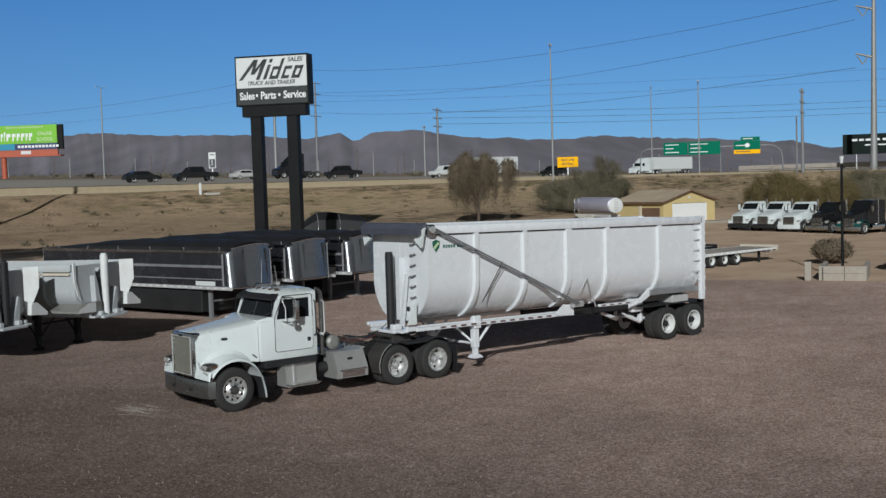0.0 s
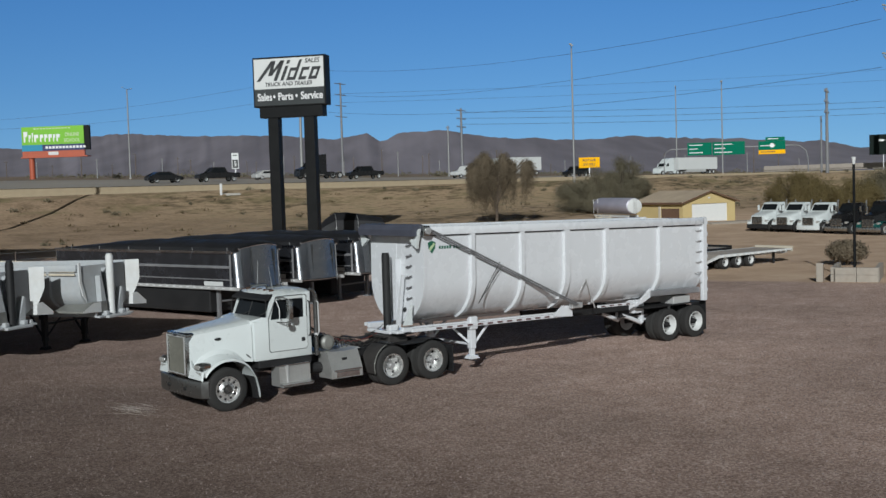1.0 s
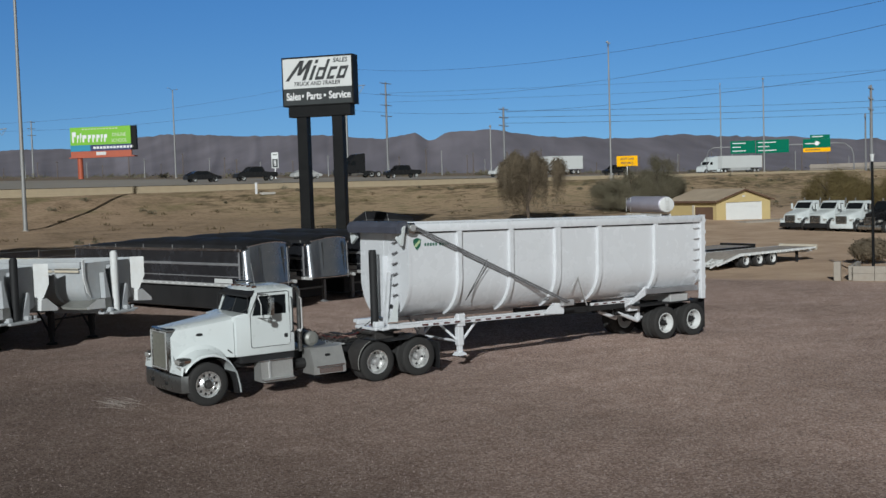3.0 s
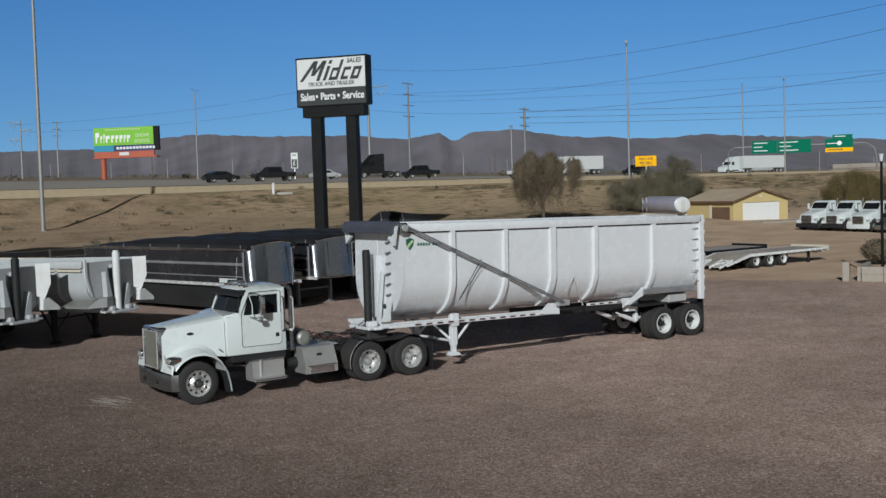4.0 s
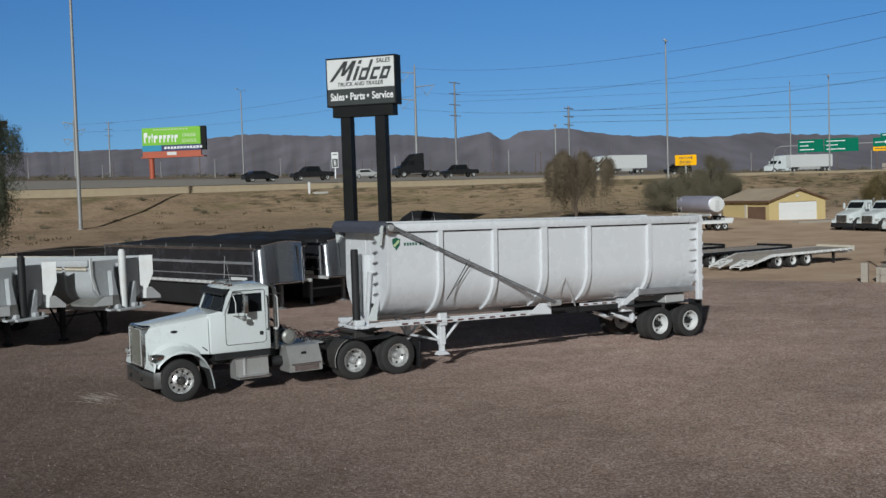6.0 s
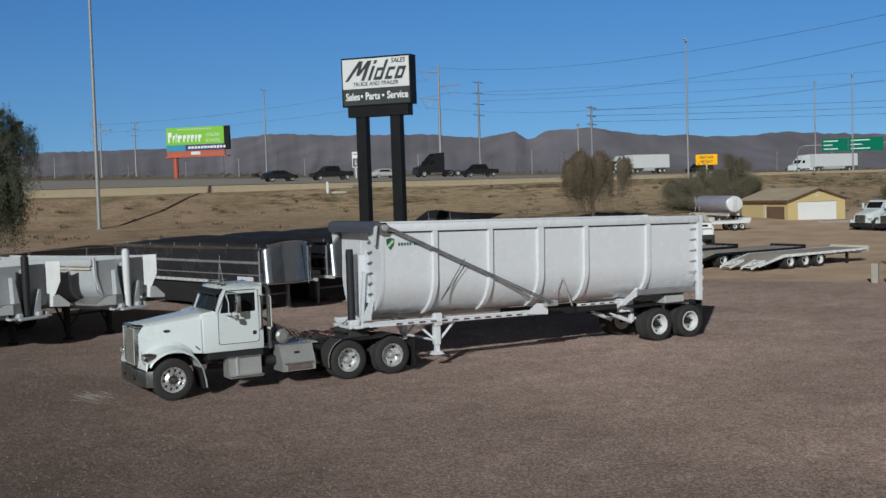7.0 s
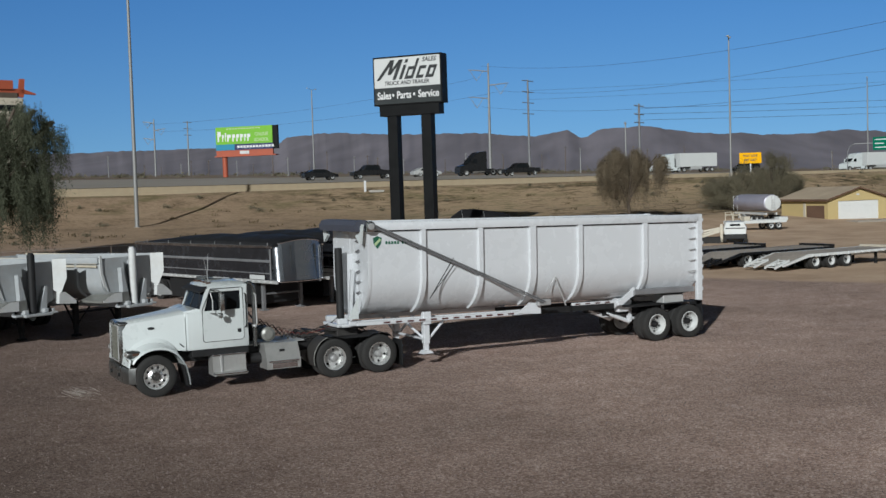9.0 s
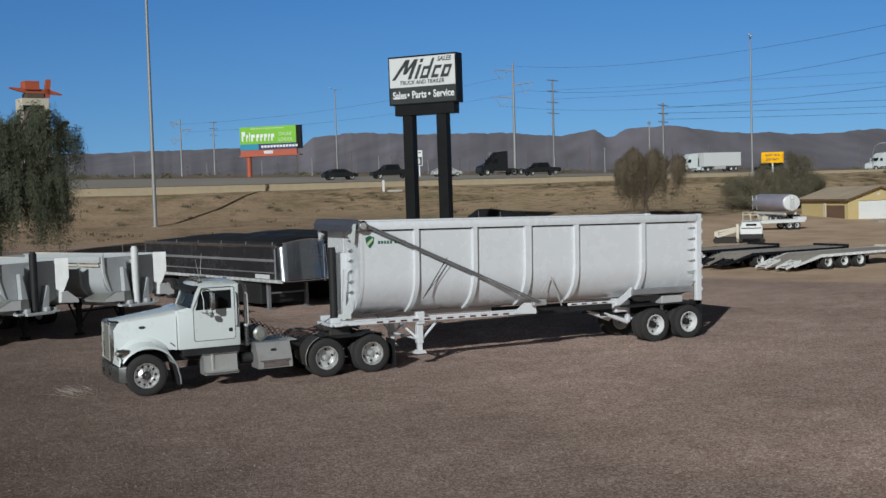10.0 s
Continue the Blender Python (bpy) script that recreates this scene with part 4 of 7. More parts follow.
def build_dump(m, label, paint, L, top, bot, ribs, tarp, tilt, axles=True, arm=True, cyl_mat=None, wings=False, kind=WHITE_RIM, group=""):
    """An end-dump trailer: tub, ribs, headboard with hoist, frame, landing gear, wheels at the back. Front at x = 0, back towards +x."""
    root = thing("dump_trailer", m, label, "trailer", group)
    hw, r = 1.28, (top - bot) * 0.42
    T = Matrix.Translation((0, 0, bot)) @ Matrix.Rotation(radians(tilt), 4, "Y") @ Matrix.Translation((0, 0, -bot))

    def tip(bm):
        for v in bm.verts:
            v.co = T @ v.co
        return bm

    out, inn = full(tub(hw, top, bot, r)), full(tub(hw - 0.02, top, bot + 0.02, r))
    b = bmesh.new()
    ring = lambda x, far=1.0: [(x, y * (far if y > 0 else 1), z) for y, z in out] + [(x, y * (far if y > 0 else 1), z) for y, z in inn[::-1]]
    hx0, far = (0.4, 0.92) if tarp else (0.22, 1.0)
    loft(b, [ring(hx0 + 0.08, far), ring(L * 0.12), ring(L * 0.35), ring(L * 0.7), ring(L)])
    body = part("tub", tip(b), paint, root, "smooth half-round white tub", True)
    # headboard, shaped as the section, with a slot for the hoist
    slot = 0.02 if tarp else 0.24
    for s in (-1, 1):
        side = [(y, z) for y, z in (tub(hw, top - 0.02, bot, r)) if y < -slot] + [(-slot, bot + 0.02), (-slot, top - 0.02)]
        if s > 0:
            side = [(-y * far, z) for y, z in side]
        part("headboard", tip(prism(bmesh.new(), side, "x", hx0, hx0 + 0.08)), paint, root)
    if tarp:
        part("headboard_strip", tip(Box(hx0 - 0.01, hx0 + 0.08, -0.06, 0.06, bot + 0.02, top - 0.02)), paint, root)
        for y in (-0.21, 0.21):
            part("hoist_guide", tip(Box(hx0 - 0.16, hx0, y - 0.015, y + 0.015, bot + 0.1, top - 0.85)), paint, root)
    else:
        part("headboard_top", tip(Box(0.22, 0.3, -slot, slot, top - 0.15, top - 0.02)), paint, root)
        part("doghouse", tip(Box(0.62, 0.66, -slot - 0.02, slot + 0.02, bot, top - 0.1)), paint, root)
        for s in (-1, 1):
            part("doghouse_side", tip(Box(0.29, 0.66, s * slot - 0.01, s * slot + 0.01, bot, top - 0.1)), paint, root)
    # rolled front corner flanges with a row of tarp hooks
    hp = tub(hw + 0.015, top - 0.05, bot - 0.01, r)
    for s in (-1, 1):
        fl = bmesh.new()
        row = [(s * y, z) for y, z in hp[:-1]]
        secs = []
        for i, (y, z) in enumerate(row):
            y = y * (far if y > 0 else 1)
            secs.append([(hx0, y, z), (hx0 + 0.09, y, z), (hx0 + 0.09, y * 0.99, z + 0.006), (hx0, y * 0.99, z + 0.006)])
        loft(fl, secs)
        part("corner_flange", tip(fl), paint, root, "", True)
        if tarp:
            for i in range(6 if s < 0 else 0):
                z = top - 0.5 - i * (top - bot - 1.0) / 5.5
                k = bmesh.new()
                yy = 0.62
                tube(k, [(hx0 + 0.005, s * (yy - 0.06), z + 0.03), (hx0 - 0.055, s * (yy - 0.05), z), (hx0 - 0.065, s * (yy + 0.04), z + 0.005), (hx0 - 0.06, s * (yy + 0.19), z + 0.06)], 0.021, 6)
                part("tarp_hook", tip(k), POLE_DARK, root)
            for i in range(6):
                z = top - 0.4 - i * 0.34
                k = bmesh.new()
                tube(k, [(L - 0.34, s * hw, z), (L - 0.3, s * (hw + 0.06), z), (L - 0.1, s * (hw + 0.06), z + 0.02)], 0.016, 6)
                part("tarp_hook", tip(k), GALV, root)
    # top rail and ribs
    for s in (-1, 1):
        part("top_rail", tip(Box(hx0 + (1.0 if tarp and s > 0 else 0.08), L, s * (hw + 0.045) - 0.055, s * (hw + 0.045) + 0.055, top - 0.2, top + 0.03, 0.02)), paint, root, "", True)
        if tarp:
            part("rail_seal", tip(Box(0.6, L - 0.35, s * (hw + 0.006) - 0.006, s * (hw + 0.006) + 0.006, top - 0.232, top - 0.203)), SEAM, root)
    rp_o, rp_i = tub(hw + 0.09, top - 0.19, bot - 0.05, r), tub(hw - 0.005, top - 0.19, bot + 0.005, r)
    for x, w in ribs:
        for s in (-1, 1):
            k = bmesh.new()
            cut = len(rp_o) - 2
            secs = [[(x - w / 2, s * a[0], a[1]), (x + w / 2, s * a[0], a[1]), (x + w / 2 + 0.02, s * c[0], c[1]), (x - w / 2 - 0.02, s * c[0], c[1])] for a, c in zip(rp_o[:cut], rp_i[:cut])]
            loft(k, secs)
            part("side_rib", tip(k), paint, root, "", True)
    # tailgate
    part("tailgate", tip(prism(bmesh.new(), full(tub(hw + 0.02, top, bot, r)), "x", L, L + 0.07)), paint, root)
    for s in (-1, 1):
        part("tailgate_post", tip(Box(L - 0.06, L + 0.14, s * (hw + 0.03) - 0.07, s * (hw + 0.03) + 0.07, bot - 0.1, top + 0.04, 0.02)), paint, root)
        for i in range(7):
            z = bot + 0.25 + i * (top - bot - 0.4) / 6
            part("tailgate_hinge", tip(Box(L + 0.1, L + 0.2, s * (hw + 0.03) - 0.05, s * (hw + 0.03) + 0.05, z - 0.06, z + 0.06, 0.02)), paint, root)
    part("rear_apron", tip(Box(L - 2.45, L - 0.1, -1.27, 1.27, bot + (0.17 if tarp else -0.04), bot + 0.34, 0.02)), RAIL_DULL if tarp else paint, root)
    if tarp:
        part("hinge_shield", tip(Box(L - 1.2, L - 0.4, -1.1, 1.1, bot - 0.18, bot + 0.1, 0.02)), ALU_DULL, root, "grey steel hinge shield")
    # frame
    fz = bot - 0.14
    for s in (-1, 1):
        part("frame_rail", tip(Box(0.0, L * 0.5, s * 0.82 - 0.05, s * 0.82 + 0.05, fz - 0.08, fz + 0.06, 0.012)), paint, root)
        part("sub_frame", tip(Box(L * 0.46, L - 0.4, s * 0.5 - 0.06, s * 0.5 + 0.06, fz - 0.16, fz + 0.02, 0.012)), BLACK if tarp else paint, root)
        if tarp:
            for i in range(14):
                x = 0.9 + i * 0.36
                part("reflector_tape", tip(Box(x, x + 0.19, s * 1.164 - 0.004, s * 1.164 + 0.004, fz - 0.035, fz + 0.012)), TAPE_DARK, root)
            part("side_bracket", tip(prism(bmesh.new(), [(5.2, fz - 0.02), (5.95, fz - 0.06), (5.95, fz + 0.26), (5.6, fz + 0.28)], "y", s * 1.1, s * 1.2)), paint, root)
            part("outer_rail", tip(Box(0.1, 5.9, s * 1.12 - 0.04, s * 1.12 + 0.04, fz - 0.06, fz + 0.04, 0.01)), paint, root)
            part("outer_rail", tip(Box(7.1, 8.9, s * 1.12 - 0.04, s * 1.12 + 0.04, fz + 0.1, fz + 0.18, 0.01)), paint, root)
            for i in range(4):
                x = 7.2 + i * 0.36
                part("reflector_tape", tip(Box(x, x + 0.17, s * 1.164 - 0.004, s * 1.164 + 0.004, fz + 0.12, fz + 0.16)), TAPE_DARK, root)
            part("rail_gusset", tip(prism(bmesh.new(), [(8.7, fz + 0.1), (8.9, fz + 0.1), (9.35, fz + 0.3), (9.35, fz + 0.55), (9.2, fz + 0.42)], "y", s * 1.12, s * 1.22)), paint, root)
    # nose plate, pin housing, hoist
    part("nose_plate", Box(-0.22 if tarp else -0.34, 0.5, -0.55, 0.55, fz - 0.14, fz - 0.05, 0.02), paint, root)
    for s in (-1,) if tarp else (-1, 1):
        part("hoist_brace", prism(bmesh.new(), [(s * 0.2, fz - 0.04), (s * 0.34, fz - 0.04), (s * 0.6, bot + (top - bot) * 0.5), (s * 0.53, bot + (top - bot) * 0.5)], "x", 0.22, 0.3) if tarp else prism(bmesh.new(), [(s * 0.52, fz - 0.04), (s * 0.2, fz - 0.04), (s * 0.5, fz + (1.35 if s > 0 else 0.87)), (s * 0.58, fz + (1.33 if s > 0 else 0.85))], "x", -0.02, 0.2), paint, root)
        part("pin_block", Box(-0.18, 0.12, s * 0.4 - 0.1, s * 0.4 + 0.1, fz - 0.06, fz + 0.1, 0.04), paint, root)
        part("nose_step", Box(-0.2, 0.05, s * 0.72 - 0.14, s * 0.72 + 0.14, fz - 0.11, fz - 0.04, 0.02), paint, root)
    hc = bmesh.new()
    z1 = top - 0.75 if tarp else top + 0.28
    hx = 0.1 if tarp else 0.04
    cyl(hc, (hx, 0, fz - 0.05), (hx, 0, z1), 0.11 if tarp else 0.135, None, 18)
    cyl(hc, (hx, 0, z1), (hx, 0, z1 + 0.06), 0.1, None, 16)
    part("hoist_cylinder", hc, cyl_mat or BLACK, root, "upright telescopic hoist cylinder", True)
    # landing gear, wound up
    for s in (-1, 1):
        x = 2.25
        foot = 0.36 if tarp else -0.14
        part("landing_leg", Box(x - 0.09, x + 0.09, s * 0.98 - 0.09, s * 0.98 + 0.09, foot + 0.28, fz + 0.1, 0.015), paint if tarp else BLACK, root)
        part("landing_foot_tube", Box(x - 0.065, x + 0.065, s * 0.98 - 0.065, s * 0.98 + 0.065, foot + 0.03, foot + 0.4, 0.01), paint if tarp else BLACK, root)
        part("landing_foot", prism(bmesh.new(), [(x - 0.17, foot), (x + 0.17, foot), (x + 0.08, foot + 0.09), (x - 0.08, foot + 0.09)], "y", s * 0.98 - 0.14, s * 0.98 + 0.14), paint if tarp else BLACK, root)
        part("leg_brace", Cyl((x - 0.55, s * 0.7, fz - 0.06), (x - 0.03, s * 0.96, foot + 0.4), 0.035, None, 8), paint if tarp else BLACK, root)
        part("leg_brace", Cyl((x + 0.7, s * 0.95, fz - 0.04), (x + 0.06, s * 0.97, foot + 0.36), 0.04, None, 8), paint if tarp else BLACK, root)
        part("gear_box", Box(x - 0.13, x + 0.13, s * 1.06 - 0.07, s * 1.06 + 0.07, fz - 0.2, fz + 0.16, 0.03), paint if tarp else BLACK, root)
    part("leg_cross_bar", Cyl((2.25, -0.95, 0.75), (2.25, 0.95, 0.75), 0.04, None, 8), paint if tarp else BLACK, root)
    # axles
    if axles:
        ax = (L - 1.54, L - 0.26) if tarp else (L - 1.67, L - 0.41)
        for x in ax:
            add_axle(kind, root, x, 0.52 if tarp else 0.365, True, 1.09)
            for s in (-1, 1):
                part("spring_hanger", Box(x - 0.62, x - 0.5, s * 0.5 - 0.08, s * 0.5 + 0.08, 0.6, fz - 0.1, 0.02), paint, root)
                part("leaf_spring", tube(bmesh.new(), [(x - 0.55, s * 0.5, 0.72), (x, s * 0.5, 0.62), (x + 0.55, s * 0.5, 0.72)], 0.05, 6), paint, root)
        part("hinge_block", Box(L - 2.7, L - 2.2, -0.75, 0.75, 0.95, fz, 0.04), paint, root)
        part("axle_beam", Box(L - 3.1, L - 0.2, -0.56, -0.44, 0.85, 1.08, 0.02), BLACK, root)
        part("axle_beam", Box(L - 3.1, L - 0.2, 0.44, 0.56, 0.85, 1.08, 0.02), BLACK, root)
        for s in (-1, 1):
            part("mud_flap", Box(L + 0.22, L + 0.25, s * 0.92 - 0.3, s * 0.92 + 0.3, 0.2, 1.15, 0.008), BLACK, root)
            part("push_arm", Cyl((L - 3.0, s * 0.5, 0.95), (L - 2.1, s * 0.5, 0.6), 0.07, None, 8), paint, root)
    return root, T, hw, r, fz, tip


X0 = 26.2
dump = build_dump(pose(X0, 31.85, 0), "long white high-sided end-dump trailer with rolled tarp, coupled to the tractor", TRAILER_WHITE, 11.75, 4.1, 1.52, [(2.06, 0.13), (3.88, 0.13), (5.62, 0.2), (7.28, 0.14), (9.68, 0.14)], True, 1.15)
root, T, hw, r, fz, tip = dump

# tarp housing, roll arm and decals of the coupled trailer
k = bmesh.new()
prism(k, [(0.02, 3.88), (0.36, 3.9), (0.42, 4.14), (0.3, 4.2), (0.08, 4.18), (-0.02, 4.05)], "y", -1.34, 1.22)
part("tarp_roll", tip(k), TARP_GREY, root, "slate-blue rolled tarp across the headboard", True)
for s in (-1, 1):
    part("corner_ear", tip(prism(bmesh.new(), [(s * 1.29, 3.55), (s * 1.0, 3.75), (s * 1.3, 3.98), (s * 1.42, 4.08)], "x", 0.16, 0.24)), WHITE, root)
    part("tarp_motor", tip(Box(0.3, 0.52, s * 1.4 - 0.08, s * 1.4 + 0.08, 3.86, 4.16, 0.04)), CHROME, root, "chrome tarp gear motor", True)
    part("motor_drum", tip(Cyl((0.42, s * 1.3, 4.02), (0.42, s * 1.52, 4.02), 0.09, None, 14)), GALV, root)
    for dz in (0.0, 0.062):
        part("roll_arm", Cyl((0.42, s * 1.44, 4.12 - dz), (5.95 - dz, s * 1.44, 1.58 - dz * 0.5), 0.024, None, 8), POLE_DARK, root, "dark grey steel tarp arm")
    part("arm_pivot", Box(5.75, 6.2, s * 1.32 - 0.08, s * 1.32 + 0.08, 1.45, 1.62, 0.03), GALV, root)
    part("tarp_strap", Cyl((2.98, s * 1.43, 3.02), (2.25, s * 1.36, 1.95), 0.014, None, 6), SEAM, root)
    part("tarp_strap", Cyl((3.05, s * 1.43, 2.9), (2.22, s * 1.36, 1.92), 0.01, None, 6), SEAM, root)
    part("arm_stop", Cyl((6.38, s * 1.36, 2.28), (6.72, s * 1.36, 1.4), 0.022, None, 6), GALV, root)
    part("arm_stop", Cyl((6.38, s * 1.36, 2.28), (6.1, s * 1.3, 1.85), 0.016, None, 6), GALV, root)
    sh = [(0.56, 3.7), (0.69, 3.75), (0.82, 3.7), (0.8, 3.54), (0.69, 3.4), (0.58, 3.54)]
    part("shield_decal", tip(prism(bmesh.new(), sh, "y", s * 1.283, s * 1.287)), SHIELD_GREEN, root, "dark green shield-shaped decal")
    part("decal_stripe", tip(prism(bmesh.new(), [(0.59, 3.54), (0.64, 3.48), (0.8, 3.64), (0.76, 3.69)], "y", s * 1.287, s * 1.29)), LETTER_GREY, root)
    for j in range(9):
        x = 0.93 + j * 0.088 + (0.05 if j > 4 else 0)
        part("decal_bar", tip(Box(x, x + 0.06, min(s * 1.283, s * 1.287), max(s * 1.283, s * 1.287), 3.52, 3.6)), SHIELD_GREEN, root)
part("drain_port", tip(Cyl((0.37, -0.42, 1.86), (0.405, -0.42, 1.86), 0.065, None, 16)), INK, root)
part("hoist_guard", tip(prism(bmesh.new(), [(-0.1, 1.5), (0.22, 1.5), (0.22, 2.1)], "y", -1.0, -0.98)), WHITE, root)
part("fender_plate", Box(9.2, 11.7, -1.2, -0.62, 1.12, 1.16, 0.01), BLACK, root)
part("fender_plate", Box(9.2, 11.7, 0.62, 1.2, 1.12, 1.16, 0.01), BLACK, root)


# ---- parked dump trailers and tarped hopper trailers ----
ROWH = 103.3
DUMP_LABEL = "low white end-dump trailer with upright hoist cylinder, parked on landing legs"


def low_dump(x, y, cm):
    root, T, hw, r, fz, tip = build_dump(pose(x, y, 0.15, 0, 0, 117) @ Matrix.Scale(0.97, 4), DUMP_LABEL, GREY_WHITE, 9.0, 2.85, 1.25, [(1.6, 0.1), (3.2, 0.1), (4.8, 0.1), (6.4, 0.1)], False, 0.8, cyl_mat=cm, group="parked dump trailers")
    for s in (-1, 1):
        # edge wing, fold-out fender and bleached top boards beside the headboard
        if s > 0:
            part("spill_wing", prism(bmesh.new(), [(1.02, 1.62), (1.2, 1.8), (1.34, 2.3), (1.36, 2.92), (1.26, 2.95), (1.24, 2.3)], "x", 0.19, 0.24), WHITE2, root)
        else:
            part("spill_wing", loft(bmesh.new(), [[(0.2, -0.98, z), (0.2 - w, -0.98 - w * 0.9, z), (0.23 - w, -1.0 - w * 0.9, z), (0.23, -1.0, z)] for z, w in ((1.5, 0.1), (1.75, 0.22), (2.2, 0.36), (2.9, 0.36))]), WHITE2, root, "flared white spill plate")
        if s > 0:
            # sheet coloured dark olive-grey for the shade it lies in
            fd = loft(bmesh.new(), [[(x, y, z) for y, z in ((0.3, 1.16), (1.5, 1.22), (1.5, 1.3), (0.98, t), (0.3, t))] for x, t in ((-0.05, 1.56), (1.25, 1.46))])
            part("leg_fender", fd, FENDER_GREY, root, "bent-plate fender over the landing leg, its shade put into the grey")
            part("fender_face", prism(bmesh.new(), [(0.62, 1.2), (1.48, 1.23), (1.48, 1.3), (0.98, 1.54), (0.62, 1.54)], "x", -0.065, -0.054), WHITE2, root)
        else:
            part("leg_fender", prism(bmesh.new(), [(-1.02, 1.3), (-1.75, 1.24), (-1.75, 1.36), (-1.3, 1.7), (-1.05, 1.66)], "x", -0.05, 0.4), WHITE2, root, "white bent-plate fender")
        for i in range(3):
            part("side_board", Box(0.4, 8.6, min(s * 1.33, s * 1.37), max(s * 1.33, s * 1.37), 2.5 + 0.12 * i, 2.58 + 0.12 * i, 0.01), CREAM, root, "sun-bleached side board")
    return root


low_dump(23.27, 43.98, WHITE2)
low_dump(19.68, 43.16, BLACK)
low_dump(16.14, 42.33, BLACK)


def hopper_trailer(x, y, L=13.1, label="polished aluminium hopper trailer under a domed black tarp"):
    root = thing("hopper_trailer", pose(x, y, 0, 0, 0, ROWH), label, "trailer", "tarped hopper trailers")
    hw, top, bot = 1.3, 2.82, 1.3
    # rounded polished nose
    nose = [(0.75 - 0.8 * math.sin(q) ** 0.8, -hw * math.cos(q)) for q in (math.pi * i / 20 for i in range(21))]
    ins = [(px + 0.05, py * 0.96) for px, py in nose]
    b = bmesh.new()
    loft(b, [[(px + 0.13 * (z - bot) / 1.5, py, z + (0.22 * (1 - (py / hw) ** 2) if z > 2.5 else 0)) for px, py in nose + ins[::-1]] for z in (bot, 1.5, 2.2, top)])
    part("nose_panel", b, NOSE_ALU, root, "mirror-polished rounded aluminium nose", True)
    for yy in (-0.62, 0.62):
        part("nose_seam", Box(0.06, 0.13, yy - 0.008, yy + 0.008, bot, top), SEAM, root)
    rim = [(px, py) for px, py in nose]
    part("nose_bottom_rail", tube(bmesh.new(), [(px - 0.01, py, bot) for px, py in rim], 0.035, 6), ALU, root)
    part("nose_top_rail", tube(bmesh.new(), [(px + 0.12, py, top + 0.22 * (1 - (py / hw) ** 2)) for px, py in rim], 0.03, 6), ALU, root)
    for yy in (-1.0, -0.74):
        part("ladder_rail", Cyl((0.26 - 0.28 * (yy + 1.0) / 0.26, yy, 1.2), (0.3 - 0.28 * (yy + 1.0) / 0.26, yy, 2.75), 0.018, None, 6), POLE_DARK, root)
    for i in range(5):
        part("ladder_rung", Cyl((0.27, -1.0, 1.35 + 0.3 * i), (-0.01, -0.74, 1.35 + 0.3 * i), 0.014, None, 6), POLE_DARK, root)
    for s in (-1, 1):
        part("side_panel", Box(0.55, L, min(s * hw, s * (hw - 0.03)), max(s * hw, s * (hw - 0.03)), bot, top, 0.004), ALU_SIDE, root, "aluminium sheet side, its dark reflection put into the colour")
        part("top_rail", Box(0.5, L, s * hw - 0.05, s * hw + 0.05, top - 0.12, top + 0.02, 0.02), ALU, root)
        part("mid_rail", Box(0.55, L, s * (hw + 0.025) - 0.035, s * (hw + 0.025) + 0.035, 2.1, 2.22, 0.03), RAIL_DULL, root)
        part("lower_bead", Box(0.55, L, s * (hw + 0.012) - 0.02, s * (hw + 0.012) + 0.02, 1.62, 1.67, 0.015), RAIL_DULL, root)
        part("corner_post", Box(0.56, 0.66, s * (hw + 0.012) - 0.02, s * (hw + 0.012) + 0.02, bot + 0.08, top - 0.14, 0.015), RAIL_DULL, root)
        part("lower_rail", Box(0.1, L, s * hw - 0.04, s * hw + 0.04, bot - 0.08, bot + 0.06, 0.015), ALU_DULL, root)
        for i in range(26):
            x0 = 0.5 + i * 0.46
            part("reflector", Box(x0, x0 + 0.16, min(s * 1.342, s * 1.348), max(s * 1.342, s * 1.348), bot - 0.03, bot + 0.02), LETTER_WHITE, root)
        for i in range(6):
            x0 = 0.8 + i * 2.2
            part("tarp_bow_hook", tube(bmesh.new(), [(x0, s * 1.29, top - 0.1), (x0 - 0.1, s * 1.36, top + 0.06), (x0 - 0.02, s * 1.3, top + 0.12)], 0.02, 6), GALV, root)
        part("name_plate", Box(1.1, 2.3, min(s * 1.303, s * 1.309), max(s * 1.303, s * 1.309), 1.38, 1.56), SIGN_WHITE, root, "pale name plate")
        part("landing_leg", Box(1.75, 1.9, s * 0.95 - 0.07, s * 0.95 + 0.07, 0.06, bot, 0.01), POLE_DARK, root)
        part("landing_foot", Box(1.65, 2.0, s * 0.95 - 0.15, s * 0.95 + 0.15, 0.0, 0.06, 0.01), POLE_DARK, root)
    part("leg_cross_bar", Cyl((1.82, -0.95, 0.7), (1.82, 0.95, 0.7), 0.04, None, 8), POLE_DARK, root)
    part("tail_panel", Box(L - 0.03, L, -hw, hw, bot, top, 0.004), ALU_DULL, root)
    part("floor", Box(0.3, L, -1.0, 1.0, bot - 0.12, bot), BLACK, root)
    # solid black box added to fill the underside, in place of shade
    part("belly_shade_box", Box(2.15, L - 3.2, -1.15, 1.15, 0.24, bot - 0.12, 0.05), BLACK, root, "black box added under the body in place of the shade there")
    tb = bmesh.new()
    secs = []
    for i in range(25):
        u = i / 24
        x0 = 0.35 + (L - 0.2) * u
        hgt = 0.42 * min(1, 2.2 * (1 - u) + 0.12) * (1 + 0.07 * math.cos(u * 36)) * min(1, u * 12 + 0.75)
        secs.append([(x0, -hw * 1.03 * math.cos(a), top - 0.04 + hgt * math.sin(a) ** 0.7) for a in (math.pi * q / 12 for q in range(13))])
    loft(tb, secs)
    part("tarp", tb, TARP, root, "domed black vinyl tarp", True)
